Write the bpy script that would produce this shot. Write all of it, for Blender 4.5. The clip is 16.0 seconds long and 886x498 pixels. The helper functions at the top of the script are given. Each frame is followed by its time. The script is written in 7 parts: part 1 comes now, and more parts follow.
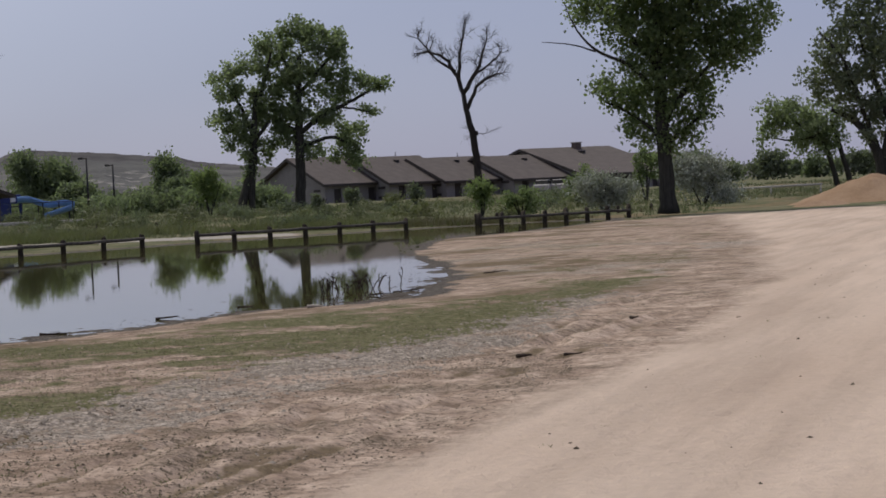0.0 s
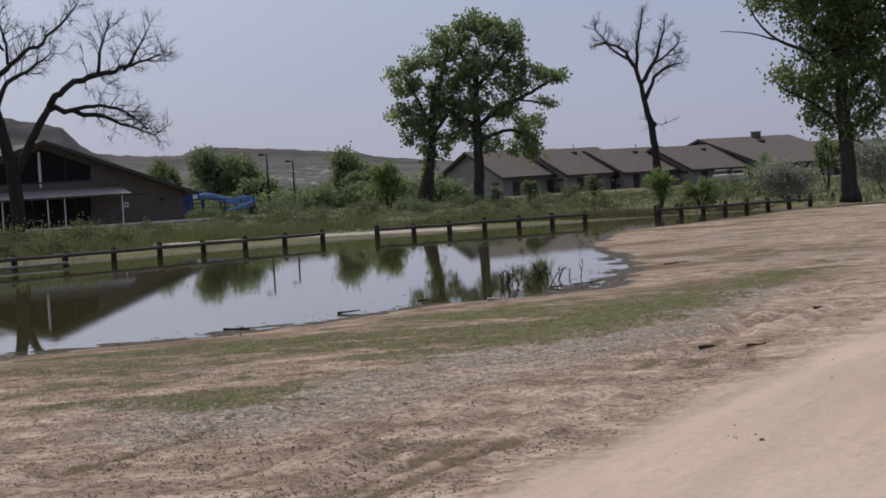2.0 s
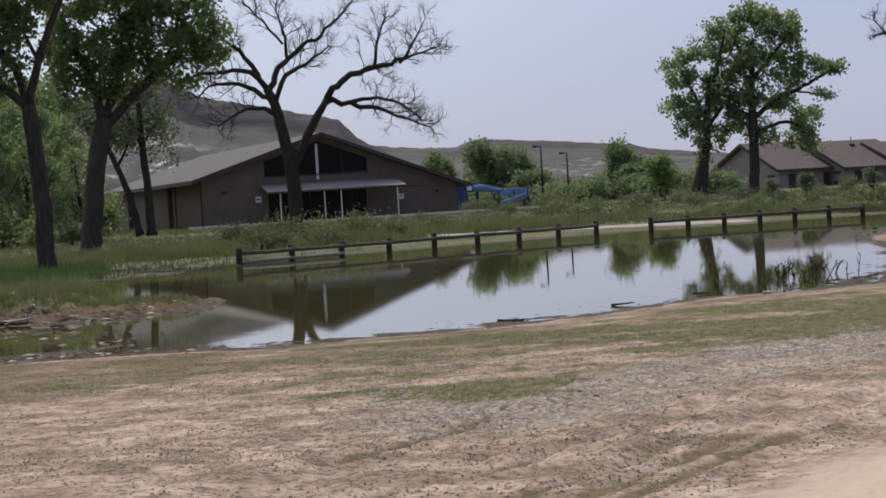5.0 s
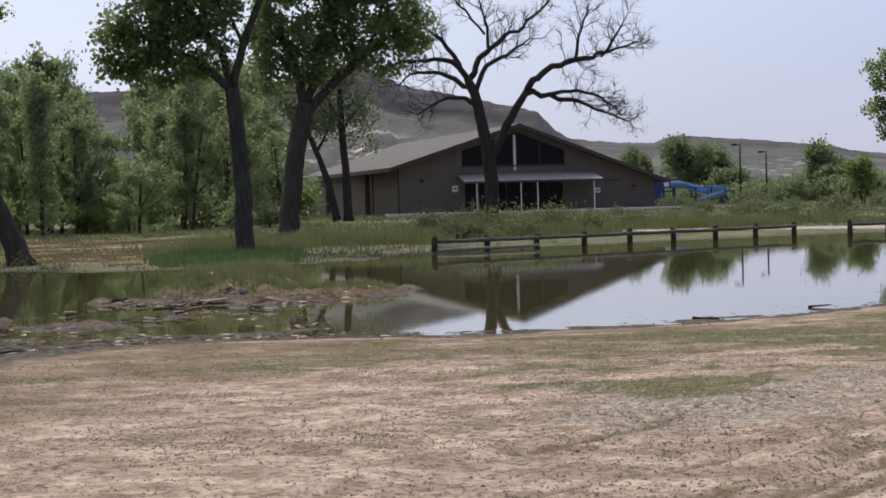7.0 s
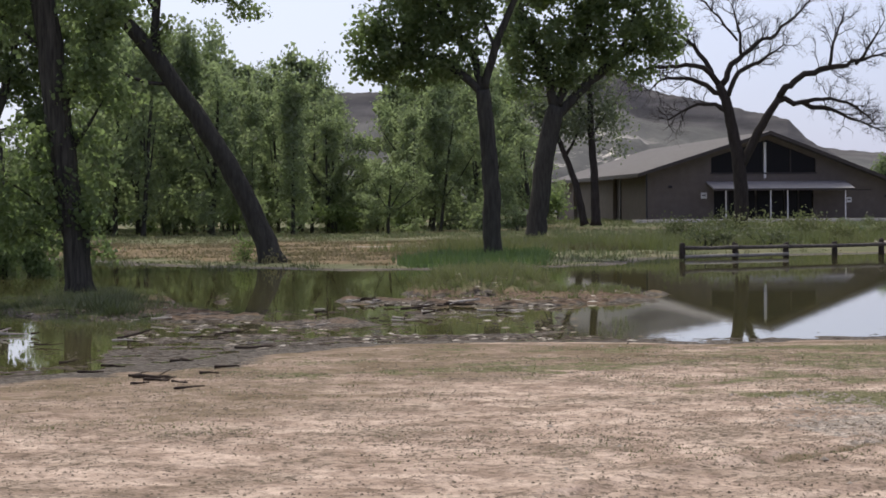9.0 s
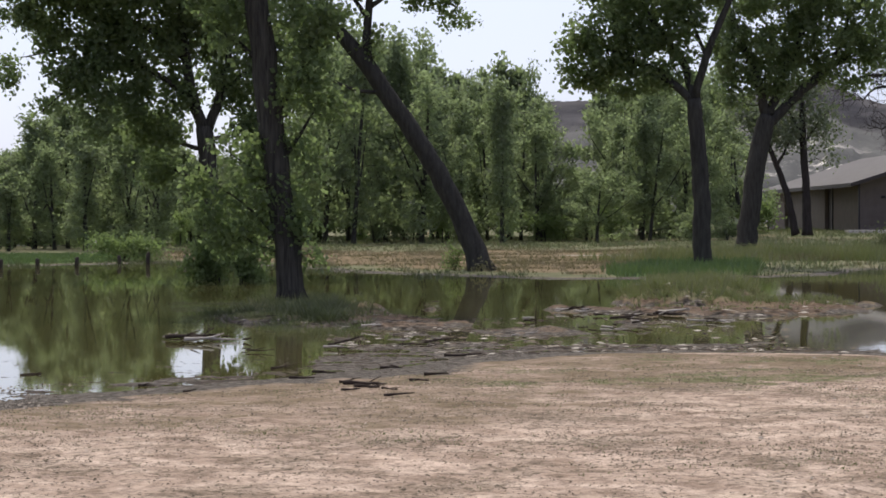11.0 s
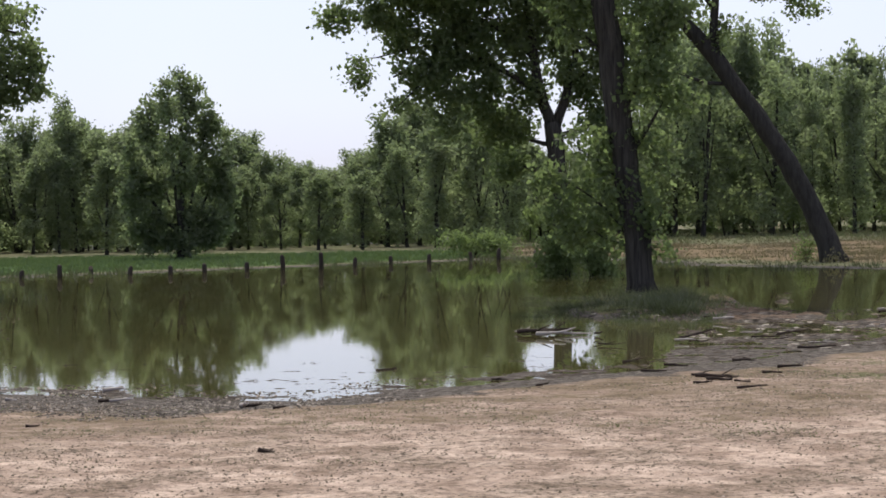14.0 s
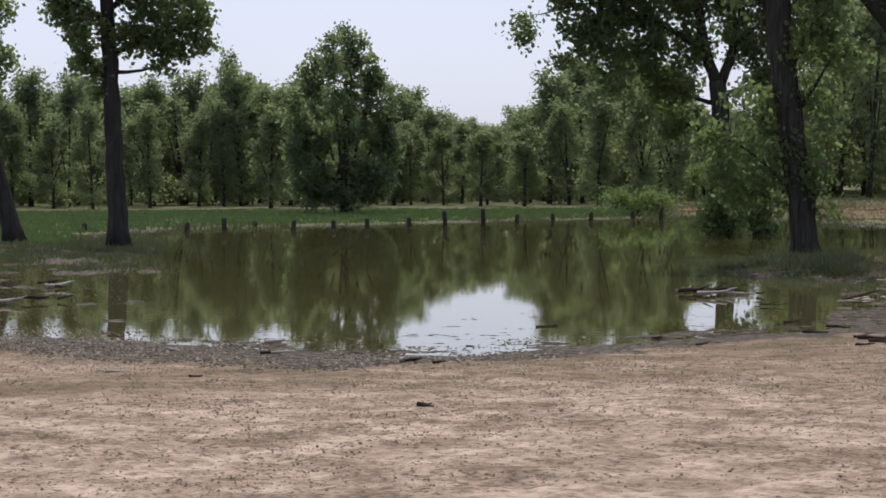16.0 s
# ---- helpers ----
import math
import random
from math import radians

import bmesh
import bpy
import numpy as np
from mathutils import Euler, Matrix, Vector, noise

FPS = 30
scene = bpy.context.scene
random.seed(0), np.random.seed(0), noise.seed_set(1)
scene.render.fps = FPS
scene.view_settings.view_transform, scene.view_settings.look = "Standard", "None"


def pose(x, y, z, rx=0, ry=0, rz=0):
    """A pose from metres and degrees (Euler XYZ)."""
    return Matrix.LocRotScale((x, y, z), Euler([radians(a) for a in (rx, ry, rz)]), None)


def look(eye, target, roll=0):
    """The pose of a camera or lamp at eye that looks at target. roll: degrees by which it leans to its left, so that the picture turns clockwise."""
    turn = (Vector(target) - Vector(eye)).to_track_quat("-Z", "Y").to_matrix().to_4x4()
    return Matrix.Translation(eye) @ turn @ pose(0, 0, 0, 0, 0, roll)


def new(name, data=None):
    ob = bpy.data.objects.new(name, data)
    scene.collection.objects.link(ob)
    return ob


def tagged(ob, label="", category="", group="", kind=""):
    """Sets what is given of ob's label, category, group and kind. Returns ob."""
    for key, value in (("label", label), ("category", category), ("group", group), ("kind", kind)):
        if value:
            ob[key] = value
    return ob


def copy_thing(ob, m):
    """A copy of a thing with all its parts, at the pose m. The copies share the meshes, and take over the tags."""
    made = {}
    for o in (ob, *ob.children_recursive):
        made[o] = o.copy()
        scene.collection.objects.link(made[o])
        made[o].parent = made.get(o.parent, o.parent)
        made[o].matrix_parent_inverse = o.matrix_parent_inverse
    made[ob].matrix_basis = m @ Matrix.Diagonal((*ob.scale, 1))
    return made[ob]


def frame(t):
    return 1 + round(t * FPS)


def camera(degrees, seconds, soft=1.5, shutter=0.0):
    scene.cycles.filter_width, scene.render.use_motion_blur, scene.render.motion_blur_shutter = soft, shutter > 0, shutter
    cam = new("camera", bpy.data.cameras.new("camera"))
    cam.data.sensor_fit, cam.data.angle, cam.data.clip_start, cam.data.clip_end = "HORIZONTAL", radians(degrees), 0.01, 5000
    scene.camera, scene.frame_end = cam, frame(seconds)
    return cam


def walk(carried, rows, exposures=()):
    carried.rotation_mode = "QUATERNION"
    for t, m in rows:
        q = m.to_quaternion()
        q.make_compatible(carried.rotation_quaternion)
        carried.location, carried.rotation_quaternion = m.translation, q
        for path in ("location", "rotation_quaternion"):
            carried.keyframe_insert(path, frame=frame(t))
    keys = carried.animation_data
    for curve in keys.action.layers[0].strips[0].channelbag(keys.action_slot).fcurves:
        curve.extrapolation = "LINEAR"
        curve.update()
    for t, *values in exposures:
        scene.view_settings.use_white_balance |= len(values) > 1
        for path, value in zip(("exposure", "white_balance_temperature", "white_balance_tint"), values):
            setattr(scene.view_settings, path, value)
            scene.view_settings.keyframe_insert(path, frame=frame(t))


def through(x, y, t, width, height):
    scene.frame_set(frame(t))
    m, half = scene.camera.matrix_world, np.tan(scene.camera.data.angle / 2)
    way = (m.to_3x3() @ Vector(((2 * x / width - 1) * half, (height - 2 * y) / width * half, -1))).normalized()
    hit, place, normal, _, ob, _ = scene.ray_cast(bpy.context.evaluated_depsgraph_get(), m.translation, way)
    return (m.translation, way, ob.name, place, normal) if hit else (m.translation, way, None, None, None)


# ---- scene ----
cam = camera(21.33, 16.0, soft=1.7)
EYE = 1.75  # the eye's height over the water, whose level is z = 0
ROWS = [
    (0, 0, 0, 0, 88.591, 2.9, -0.071),
    (0.5, -0.005, -0.007, 0.002, 88.824, 3.336, 0.989),
    (1, -0.007, 0.019, -0.002, 88.907, 3.537, 2.158),
    (1.5, -0.015, 0.035, -0.004, 88.728, 3.203, 3.195),
    (2, -0.017, 0.014, -0.001, 88.657, 3.626, 4.276),
    (2.5, -0.022, 0.015, -0.008, 88.367, 3.858, 5.274),
    (3, -0.022, 0.04, -0.007, 88.092, 3.883, 6.454),
    (3.5, -0.035, 0.058, -0.005, 88.456, 3.274, 7.767),
    (4, -0.028, 0.037, -0.006, 88.82, 3.711, 8.783),
    (6.5, -0.055, 0.019, 0.004, 88.656, 1.717, 14.55),
    (7, -0.067, 0.008, -0.006, 88.887, 1.552, 15.704),
    (7.5, -0.064, 0.014, -0.006, 89.216, 1.104, 16.797),
    (8, -0.08, -0.002, -0.008, 88.905, 1.98, 18.198),
    (8.5, -0.072, -0.025, -0.008, 89.013, 1.653, 20.149),
    (9, -0.075, -0.049, -0.019, 89.092, 0.381, 21.722),
    (11.5, -0.101, -0.037, -0.017, 89.139, 0.505, 28.259),
    (12, -0.084, -0.086, -0.005, 88.881, 0.731, 29.889),
    (12.5, -0.092, -0.067, -0.013, 88.999, 0.508, 31.395),
    (13, -0.097, -0.065, -0.021, 89.011, 0.308, 32.496),
    (13.5, -0.091, -0.074, -0.024, 89.104, 0.864, 33.87),
    (14, -0.085, -0.074, -0.028, 89.265, 1.041, 35.285),
    (14.5, -0.076, -0.085, -0.022, 88.986, 0.291, 36.703),
    (15, -0.073, -0.08, -0.023, 89.082, 0.502, 37.879),
    (15.5, -0.067, -0.092, -0.028, 88.97, 0.304, 38.408),
    (16, -0.057, -0.096, -0.03, 88.261, 0.339, 39.246),
]
walk(cam, [(t, pose(x, y, EYE + z, rx, ry, rz)) for t, x, y, z, rx, ry, rz in ROWS],
     exposures=[(0, -0.5), (1.5, -0.42), (3.5, -0.26), (4.2, -0.19), (6.5, 0.07), (9, 0.2), (12.5, 0.26), (15.4, 0.16), (16, 0.03)])

# ---- light: a hazy summer sun, high on the camera's left, and its sky ----
SUN_AZ, SUN_EL = 40.0, 61.0  # degrees: left of +y, above the horizon
to_sun = Vector((-math.sin(radians(SUN_AZ)) * math.cos(radians(SUN_EL)), math.cos(radians(SUN_AZ)) * math.cos(radians(SUN_EL)), math.sin(radians(SUN_EL))))
sun = new("sun", bpy.data.lights.new("sun", "SUN"))
sun.data.energy, sun.data.angle, sun.data.color = 2.5, radians(4.0), (1.0, 0.925, 0.79)
sun.matrix_world = look(to_sun * 50, (0, 0, 0))
world = bpy.data.worlds.new("sky")
scene.world = world
world.use_nodes = True
wn, wl = world.node_tree.nodes, world.node_tree.links
sky = wn.new("ShaderNodeTexSky")
sky.sky_type, sky.sun_disc = "NISHITA", False
sky.sun_elevation, sky.sun_rotation = radians(SUN_EL), radians(-SUN_AZ)
sky.air_density, sky.dust_density, sky.ozone_density, sky.altitude = 1.0, 2.0, 2.0, 1200


def sky_node(kind, **values):
    n = wn.new(kind)
    for k, v in values.items():
        if k == "op":
            n.operation = v
    return n


# summer haze over the clear sky: it grows brighter and whiter towards the sun
ray = wn.new("ShaderNodeTexCoord")
dot = sky_node("ShaderNodeVectorMath", op="DOT_PRODUCT")
dot.inputs[1].default_value = to_sun
wl.new(ray.outputs["Generated"], dot.inputs[0])
glow = wn.new("ShaderNodeMapRange")
for i, v in zip(range(1, 5), (0.05, 0.95, 0.0, 1.0)):
    glow.inputs[i].default_value = v
wl.new(dot.outputs["Value"], glow.inputs[0])
haze = wn.new("ShaderNodeValToRGB")
for e, (p, c) in zip([haze.color_ramp.elements[0], haze.color_ramp.elements[1], haze.color_ramp.elements.new(0.44), haze.color_ramp.elements.new(0.53)],
                     ((0.36, (4.6, 4.7, 7.4)), (1.0, (12.6, 12.0, 12.0)), (0.44, (5.2, 5.3, 7.8)), (0.53, (7.9, 7.95, 10.0)))):
    e.position, e.color = p, (*[v / 13 for v in c], 1)
wl.new(glow.outputs[0], haze.inputs["Fac"])
veil = wn.new("ShaderNodeTexNoise")
veil.inputs["Scale"].default_value, veil.inputs["Detail"].default_value = 2.2, 5.0
wl.new(ray.outputs["Generated"], veil.inputs["Vector"])
thick = wn.new("ShaderNodeMapRange")
for i, v in zip(range(1, 5), (0.3, 0.75, 12.4, 14.6)):
    thick.inputs[i].default_value = v
wl.new(veil.outputs["Fac"], thick.inputs[0])
scaled = sky_node("ShaderNodeVectorMath", op="SCALE")
wl.new(haze.outputs["Color"], scaled.inputs[0])
wl.new(thick.outputs[0], scaled.inputs["Scale"])
both = wn.new("ShaderNodeMix")
both.data_type = "RGBA"
both.inputs["Factor"].default_value = 0.64
wl.new(sky.outputs["Color"], both.inputs["A"])
wl.new(scaled.outputs["Vector"], both.inputs["B"])
wl.new(both.outputs["Result"], wn["Background"].inputs["Color"])
wn["Background"].inputs["Strength"].default_value = 0.1


# ---- materials ----
def nodes_of(name, rough=0.9, spec=0.2):
    m = bpy.data.materials.new(name)
    m.use_nodes = True
    n, l = m.node_tree.nodes, m.node_tree.links
    b = n["Principled BSDF"]
    b.inputs["Roughness"].default_value = rough
    b.inputs["Specular IOR Level"].default_value = spec
    return m, n, l, b


def noise_node(n, l, scale, detail=6.0, rough=0.6, vec=None, stretch=None, turn=0.0):
    t = n.new("ShaderNodeTexNoise")
    t.inputs["Scale"].default_value, t.inputs["Detail"].default_value, t.inputs["Roughness"].default_value = scale, detail, rough
    if vec is None:
        vec = n.new("ShaderNodeTexCoord").outputs["Object"]
    if turn:
        rot = n.new("ShaderNodeMapping")
        rot.inputs["Rotation"].default_value = (0, 0, radians(turn))
        l.new(vec, rot.inputs["Vector"])
        vec = rot.outputs["Vector"]
    if stretch:
        mp = n.new("ShaderNodeMapping")
        mp.inputs["Scale"].default_value = stretch
        l.new(vec, mp.inputs["Vector"])
        vec = mp.outputs["Vector"]
    l.new(vec, t.inputs["Vector"])
    return t.outputs["Fac"]


def ramp(n, l, fac, *stops):
    r = n.new("ShaderNodeValToRGB")
    while len(r.color_ramp.elements) < len(stops):
        r.color_ramp.elements.new(0.5)
    for e, (p, c) in zip(r.color_ramp.elements, stops):
        e.position = p
        e.color = (*c, 1) if len(c) == 3 else c
    l.new(fac, r.inputs["Fac"])
    return r.outputs["Color"]


def grey(v):
    return (v, v, v)


def mix(n, l, fac, a, b, kind="MIX"):
    m = n.new("ShaderNodeMix")
    m.data_type, m.blend_type = "RGBA", kind
    for s, v in ((m.inputs["Factor"], fac), (m.inputs["A"], a), (m.inputs["B"], b)):
        if isinstance(v, (int, float)):
            s.default_value = v
        elif isinstance(v, tuple):
            s.default_value = (*v, 1)
        else:
            l.new(v, s)
    return m.outputs["Result"]


def calc(n, l, op, a, b=0.0, clamp=False):
    m = n.new("ShaderNodeMath")
    m.operation, m.use_clamp = op, clamp
    for s, v in ((m.inputs[0], a), (m.inputs[1], b)):
        if isinstance(v, (int, float)):
            s.default_value = v
        else:
            l.new(v, s)
    return m.outputs[0]


def bump(n, l, b, fac, strength=0.5, dist=0.02):
    k = n.new("ShaderNodeBump")
    k.inputs["Strength"].default_value, k.inputs["Distance"].default_value = strength, dist
    l.new(fac, k.inputs["Height"])
    l.new(k.outputs["Normal"], b.inputs["Normal"])


def plain(name, c1, c2, scale=6.0, rough=0.85, spec=0.2, bumps=0.3, metal=0.0, stretch=None, fine=40.0, dist=0.01):
    """Two colours mixed by a broad noise, with a finer grain over it and a little relief."""
    m, n, l, b = nodes_of(name, rough, spec)
    broad = noise_node(n, l, scale, 5.0, 0.6, None, stretch)
    grain = noise_node(n, l, fine, 4.0, 0.7, None, stretch)
    col = ramp(n, l, broad, (0.3, c1), (0.7, c2))
    col = mix(n, l, 0.5, col, ramp(n, l, grain, (0.25, grey(0.62)), (0.75, grey(1.0))), "MULTIPLY")
    l.new(col, b.inputs["Base Color"])
    b.inputs["Metallic"].default_value = metal
    bump(n, l, b, grain, bumps, dist)
    return m


def leaf_material(name, dark, light, pale, through=0.45, clumps=0.9):
    m, n, l, b = nodes_of(name, 0.55, 0.3)
    geo = n.new("ShaderNodeNewGeometry")
    info = n.new("ShaderNodeObjectInfo")
    co = n.new("ShaderNodeTexCoord").outputs["Object"]
    clump = calc(n, l, "MULTIPLY", calc(n, l, "SUBTRACT", noise_node(n, l, clumps, 2.0, 0.5, co), 0.32), 2.6, True)
    r = calc(n, l, "ADD", calc(n, l, "MULTIPLY", geo.outputs["Random Per Island"], 0.36), calc(n, l, "MULTIPLY", info.outputs["Random"], 0.16))
    r = calc(n, l, "ADD", r, calc(n, l, "MULTIPLY", clump, 0.44))
    col = ramp(n, l, r, (0.0, dark), (0.6, light), (1.0, pale))
    l.new(col, b.inputs["Base Color"])
    tr = n.new("ShaderNodeBsdfTranslucent")
    l.new(mix(n, l, 0.5, col, (0.24, 0.33, 0.10), "MIX"), tr.inputs["Color"])
    ms = n.new("ShaderNodeMixShader")
    ms.inputs[0].default_value = through
    l.new(b.outputs[0], ms.inputs[1])
    l.new(tr.outputs[0], ms.inputs[2])
    l.new(ms.outputs[0], n["Material Output"].inputs["Surface"])
    return m


LEAF = leaf_material("cottonwood_leaf", (0.094, 0.132, 0.062), (0.175, 0.222, 0.110), (0.285, 0.325, 0.190), 0.7)
# paler, greyer copy of the cottonwood leaf: haze painted into the colour
LEAF_HAZED = leaf_material("hazed_cottonwood_leaf", (0.155, 0.192, 0.118), (0.265, 0.308, 0.192), (0.40, 0.44, 0.31), 0.74, 0.45)
LEAF_YELLOW = leaf_material("bright_leaf", (0.112, 0.165, 0.058), (0.195, 0.255, 0.100), (0.30, 0.35, 0.165), 0.6)
# woodland green lightened in place of the haze before the wood
LEAF_WOOD = leaf_material("woodland_leaf", (0.128, 0.158, 0.104), (0.255, 0.292, 0.188), (0.415, 0.445, 0.31), 0.74, 0.5)
LEAF_SILVER = leaf_material("silver_leaf", (0.27, 0.285, 0.235), (0.41, 0.425, 0.36), (0.54, 0.55, 0.48), 0.25)
# distance haze is mixed into this green as a paler, greyer tone
LEAF_FAR = leaf_material("far_leaf", (0.118, 0.146, 0.098), (0.175, 0.208, 0.140), (0.245, 0.275, 0.195), 0.66, 0.3)
LEAF_GREY = leaf_material("dusty_leaf", (0.100, 0.118, 0.082), (0.160, 0.180, 0.124), (0.235, 0.252, 0.188), 0.45)
GRASS = leaf_material("meadow_grass", (0.092, 0.100, 0.055), (0.140, 0.146, 0.084), (0.185, 0.178, 0.112), 0.3, 0.12)
GRASS_ISLE = leaf_material("island_grass", (0.092, 0.108, 0.042), (0.168, 0.168, 0.078), (0.29, 0.245, 0.145), 0.3, 0.5)
GRASS_FIELD = leaf_material("field_grass", (0.110, 0.092, 0.050), (0.200, 0.150, 0.092), (0.275, 0.205, 0.138), 0.2, 0.25)
# reed green darkened, with the bank trees' shadow put into the colour
GRASS_REED_SHADED = leaf_material("shaded_reed_grass", (0.048, 0.058, 0.028), (0.085, 0.094, 0.046), (0.14, 0.13, 0.075), 0.2)
GRASS_BANK = leaf_material("worn_grass", (0.085, 0.090, 0.042), (0.140, 0.138, 0.070), (0.235, 0.205, 0.125), 0.25, 0.6)
# lush green, darkened further to stand for shade under the bank cottonwoods
GRASS_LUSH = leaf_material("lush_grass", (0.042, 0.080, 0.028), (0.075, 0.122, 0.044), (0.125, 0.165, 0.068), 0.3)
GRASS_DRY = leaf_material("dry_grass", (0.09, 0.075, 0.040), (0.16, 0.130, 0.075), (0.215, 0.175, 0.108), 0.2)
BARK = plain("bark", (0.034, 0.033, 0.027), (0.078, 0.075, 0.062), 3.0, 0.95, 0.1, 0.9, 0, (3, 3, 0.5), 9.0, 0.04)
BARK_OLD = plain("furrowed_bark", (0.026, 0.025, 0.020), (0.112, 0.106, 0.084), 4.0, 0.95, 0.1, 1.0, 0, (4, 4, 0.35), 9.0, 0.06)
BARK_GREY = plain("dead_bark", (0.028, 0.024, 0.021), (0.058, 0.050, 0.043), 3.0, 0.95, 0.1, 0.8, 0, (3, 3, 0.6), 9.0, 0.03)
WOOD_POST = plain("weathered_post", (0.030, 0.025, 0.020), (0.072, 0.060, 0.048), 5.0, 0.9, 0.15, 0.6, 0, (2, 2, 0.4), 30.0)
WOOD_RAIL = plain("weathered_rail", (0.065, 0.057, 0.048), (0.145, 0.128, 0.108), 5.0, 0.85, 0.2, 0.5, 0, (1, 1, 1), 30.0)
RAIL_PALE = plain("bleached_rail", (0.20, 0.185, 0.16), (0.36, 0.335, 0.295), 5.0, 0.85, 0.2, 0.5, 0, (1, 1, 1), 30.0)
DRIFT = plain("driftwood", (0.026, 0.019, 0.015), (0.085, 0.064, 0.048), 7.0, 0.9, 0.15, 0.7, 0, None, 40.0)
DRIFT_PALE = plain("pale_driftwood", (0.30, 0.27, 0.225), (0.56, 0.51, 0.45), 7.0, 0.85, 0.2, 0.5, 0, None, 40.0)
BRICK_WALL = plain("brown_block_wall", (0.128, 0.108, 0.090), (0.162, 0.138, 0.115), 1.5, 0.9, 0.2, 0.4, 0, None, 14.0)
ROOF_GREY = plain("grey_shingle", (0.125, 0.115, 0.11), (0.165, 0.152, 0.146), 1.2, 0.9, 0.2, 0.5, 0, None, 9.0)
CANOPY = plain("pale_canopy", (0.27, 0.255, 0.24), (0.34, 0.32, 0.305), 1.2, 0.8, 0.2, 0.3, 0, None, 9.0)
ROOF_BROWN = plain("brown_shingle", (0.115, 0.098, 0.090), (0.150, 0.128, 0.118), 1.0, 0.9, 0.2, 0.5, 0, None, 8.0)
SIDING = plain("grey_siding", (0.215, 0.202, 0.190), (0.275, 0.258, 0.242), 0.8, 0.85, 0.2, 0.3, 0, None, 12.0)
FASCIA = plain("dark_fascia", (0.040, 0.034, 0.030), (0.065, 0.055, 0.048), 2.0, 0.7, 0.3, 0.2)
WHITE = plain("white_paint", (0.66, 0.65, 0.62), (0.78, 0.77, 0.74), 3.0, 0.6, 0.4, 0.1)
CAR_PAINT = plain("dusty_car_paint", (0.36, 0.33, 0.31), (0.44, 0.41, 0.385), 3.0, 0.45, 0.5, 0.05)
CONCRETE = plain("pale_concrete", (0.42, 0.39, 0.35), (0.56, 0.53, 0.48), 2.0, 0.9, 0.2, 0.3)
DARK_METAL = plain("dark_metal", (0.025, 0.024, 0.024), (0.045, 0.043, 0.042), 4.0, 0.5, 0.5, 0.1, 0.6)
BLUE_DARK = plain("dark_blue_panel", (0.018, 0.030, 0.13), (0.026, 0.045, 0.19), 1.5, 0.5, 0.4, 0.1)
BLUE = plain("blue_fibreglass", (0.15, 0.30, 0.62), (0.22, 0.40, 0.72), 1.5, 0.35, 0.5, 0.05)
MOUND = plain("orange_dirt", (0.31, 0.205, 0.130), (0.41, 0.285, 0.19), 0.7, 0.95, 0.1, 0.7, 0, None, 6.0, 0.06)
STONE = plain("gravel_stone", (0.20, 0.170, 0.142), (0.34, 0.295, 0.25), 9.0, 0.9, 0.2, 0.4)
CHIMNEY = plain("chimney_brick", (0.11, 0.085, 0.075), (0.16, 0.125, 0.11), 3.0, 0.9, 0.2, 0.4)
glass, gn_, gl_, gb_ = nodes_of("dark_glass", 0.25, 0.12)
gb_.inputs["Base Color"].default_value = (0.008, 0.008, 0.009, 1)



def clod_material(name, *stops):
    m, n, l, b = nodes_of(name, 0.95, 0.1)
    geo = n.new("ShaderNodeNewGeometry")
    l.new(ramp(n, l, geo.outputs["Random Per Island"], *stops), b.inputs["Base Color"])
    return m


CLOD = clod_material("soil_clod", (0.0, (0.070, 0.056, 0.042)), (0.5, (0.125, 0.100, 0.074)), (0.85, (0.22, 0.176, 0.136)), (1.0, (0.40, 0.33, 0.27)))
BITS = clod_material("drift_bits", (0.0, (0.020, 0.016, 0.013)), (0.62, (0.075, 0.058, 0.045)), (0.86, (0.17, 0.14, 0.11)), (1.0, (0.50, 0.46, 0.40)))
MUD_CLOD = clod_material("mud_clod", (0.0, (0.035, 0.030, 0.025)), (0.6, (0.105, 0.090, 0.076)), (1.0, (0.27, 0.235, 0.20)))


def hill_material():
    m, n, l, b = nodes_of("hill_scrub", 0.97, 0.05)
    co = n.new("ShaderNodeTexCoord").outputs["Object"]
    # scrub tones greyed and lightened: aerial haze put into the base colour
    col = ramp(n, l, noise_node(n, l, 0.012, 8, 0.65, co), (0.30, (0.068, 0.069, 0.068)), (0.52, (0.118, 0.117, 0.113)), (0.75, (0.165, 0.160, 0.152)))
    chalk = noise_node(n, l, 0.045, 9, 0.72, co, (1.3, 0.5, 1.0))
    at = n.new("ShaderNodeAttribute")
    at.attribute_name = "chalk"
    c = calc(n, l, "MULTIPLY", calc(n, l, "MULTIPLY", calc(n, l, "SUBTRACT", chalk, 0.53), 14.0, True), at.outputs["Fac"], True)
    col = mix(n, l, c, col, (0.62, 0.58, 0.52))
    cl = n.new("ShaderNodeAttribute")
    cl.attribute_name = "cliff"
    band = noise_node(n, l, 0.05, 6, 0.6, co, (0.4, 0.4, 3.0))
    rock = ramp(n, l, band, (0.35, (0.060, 0.058, 0.060)), (0.65, (0.135, 0.128, 0.126)))
    col = mix(n, l, cl.outputs["Fac"], col, rock)
    l.new(col, b.inputs["Base Color"])
    bump(n, l, b, chalk, 0.6, 4.0)
    return m


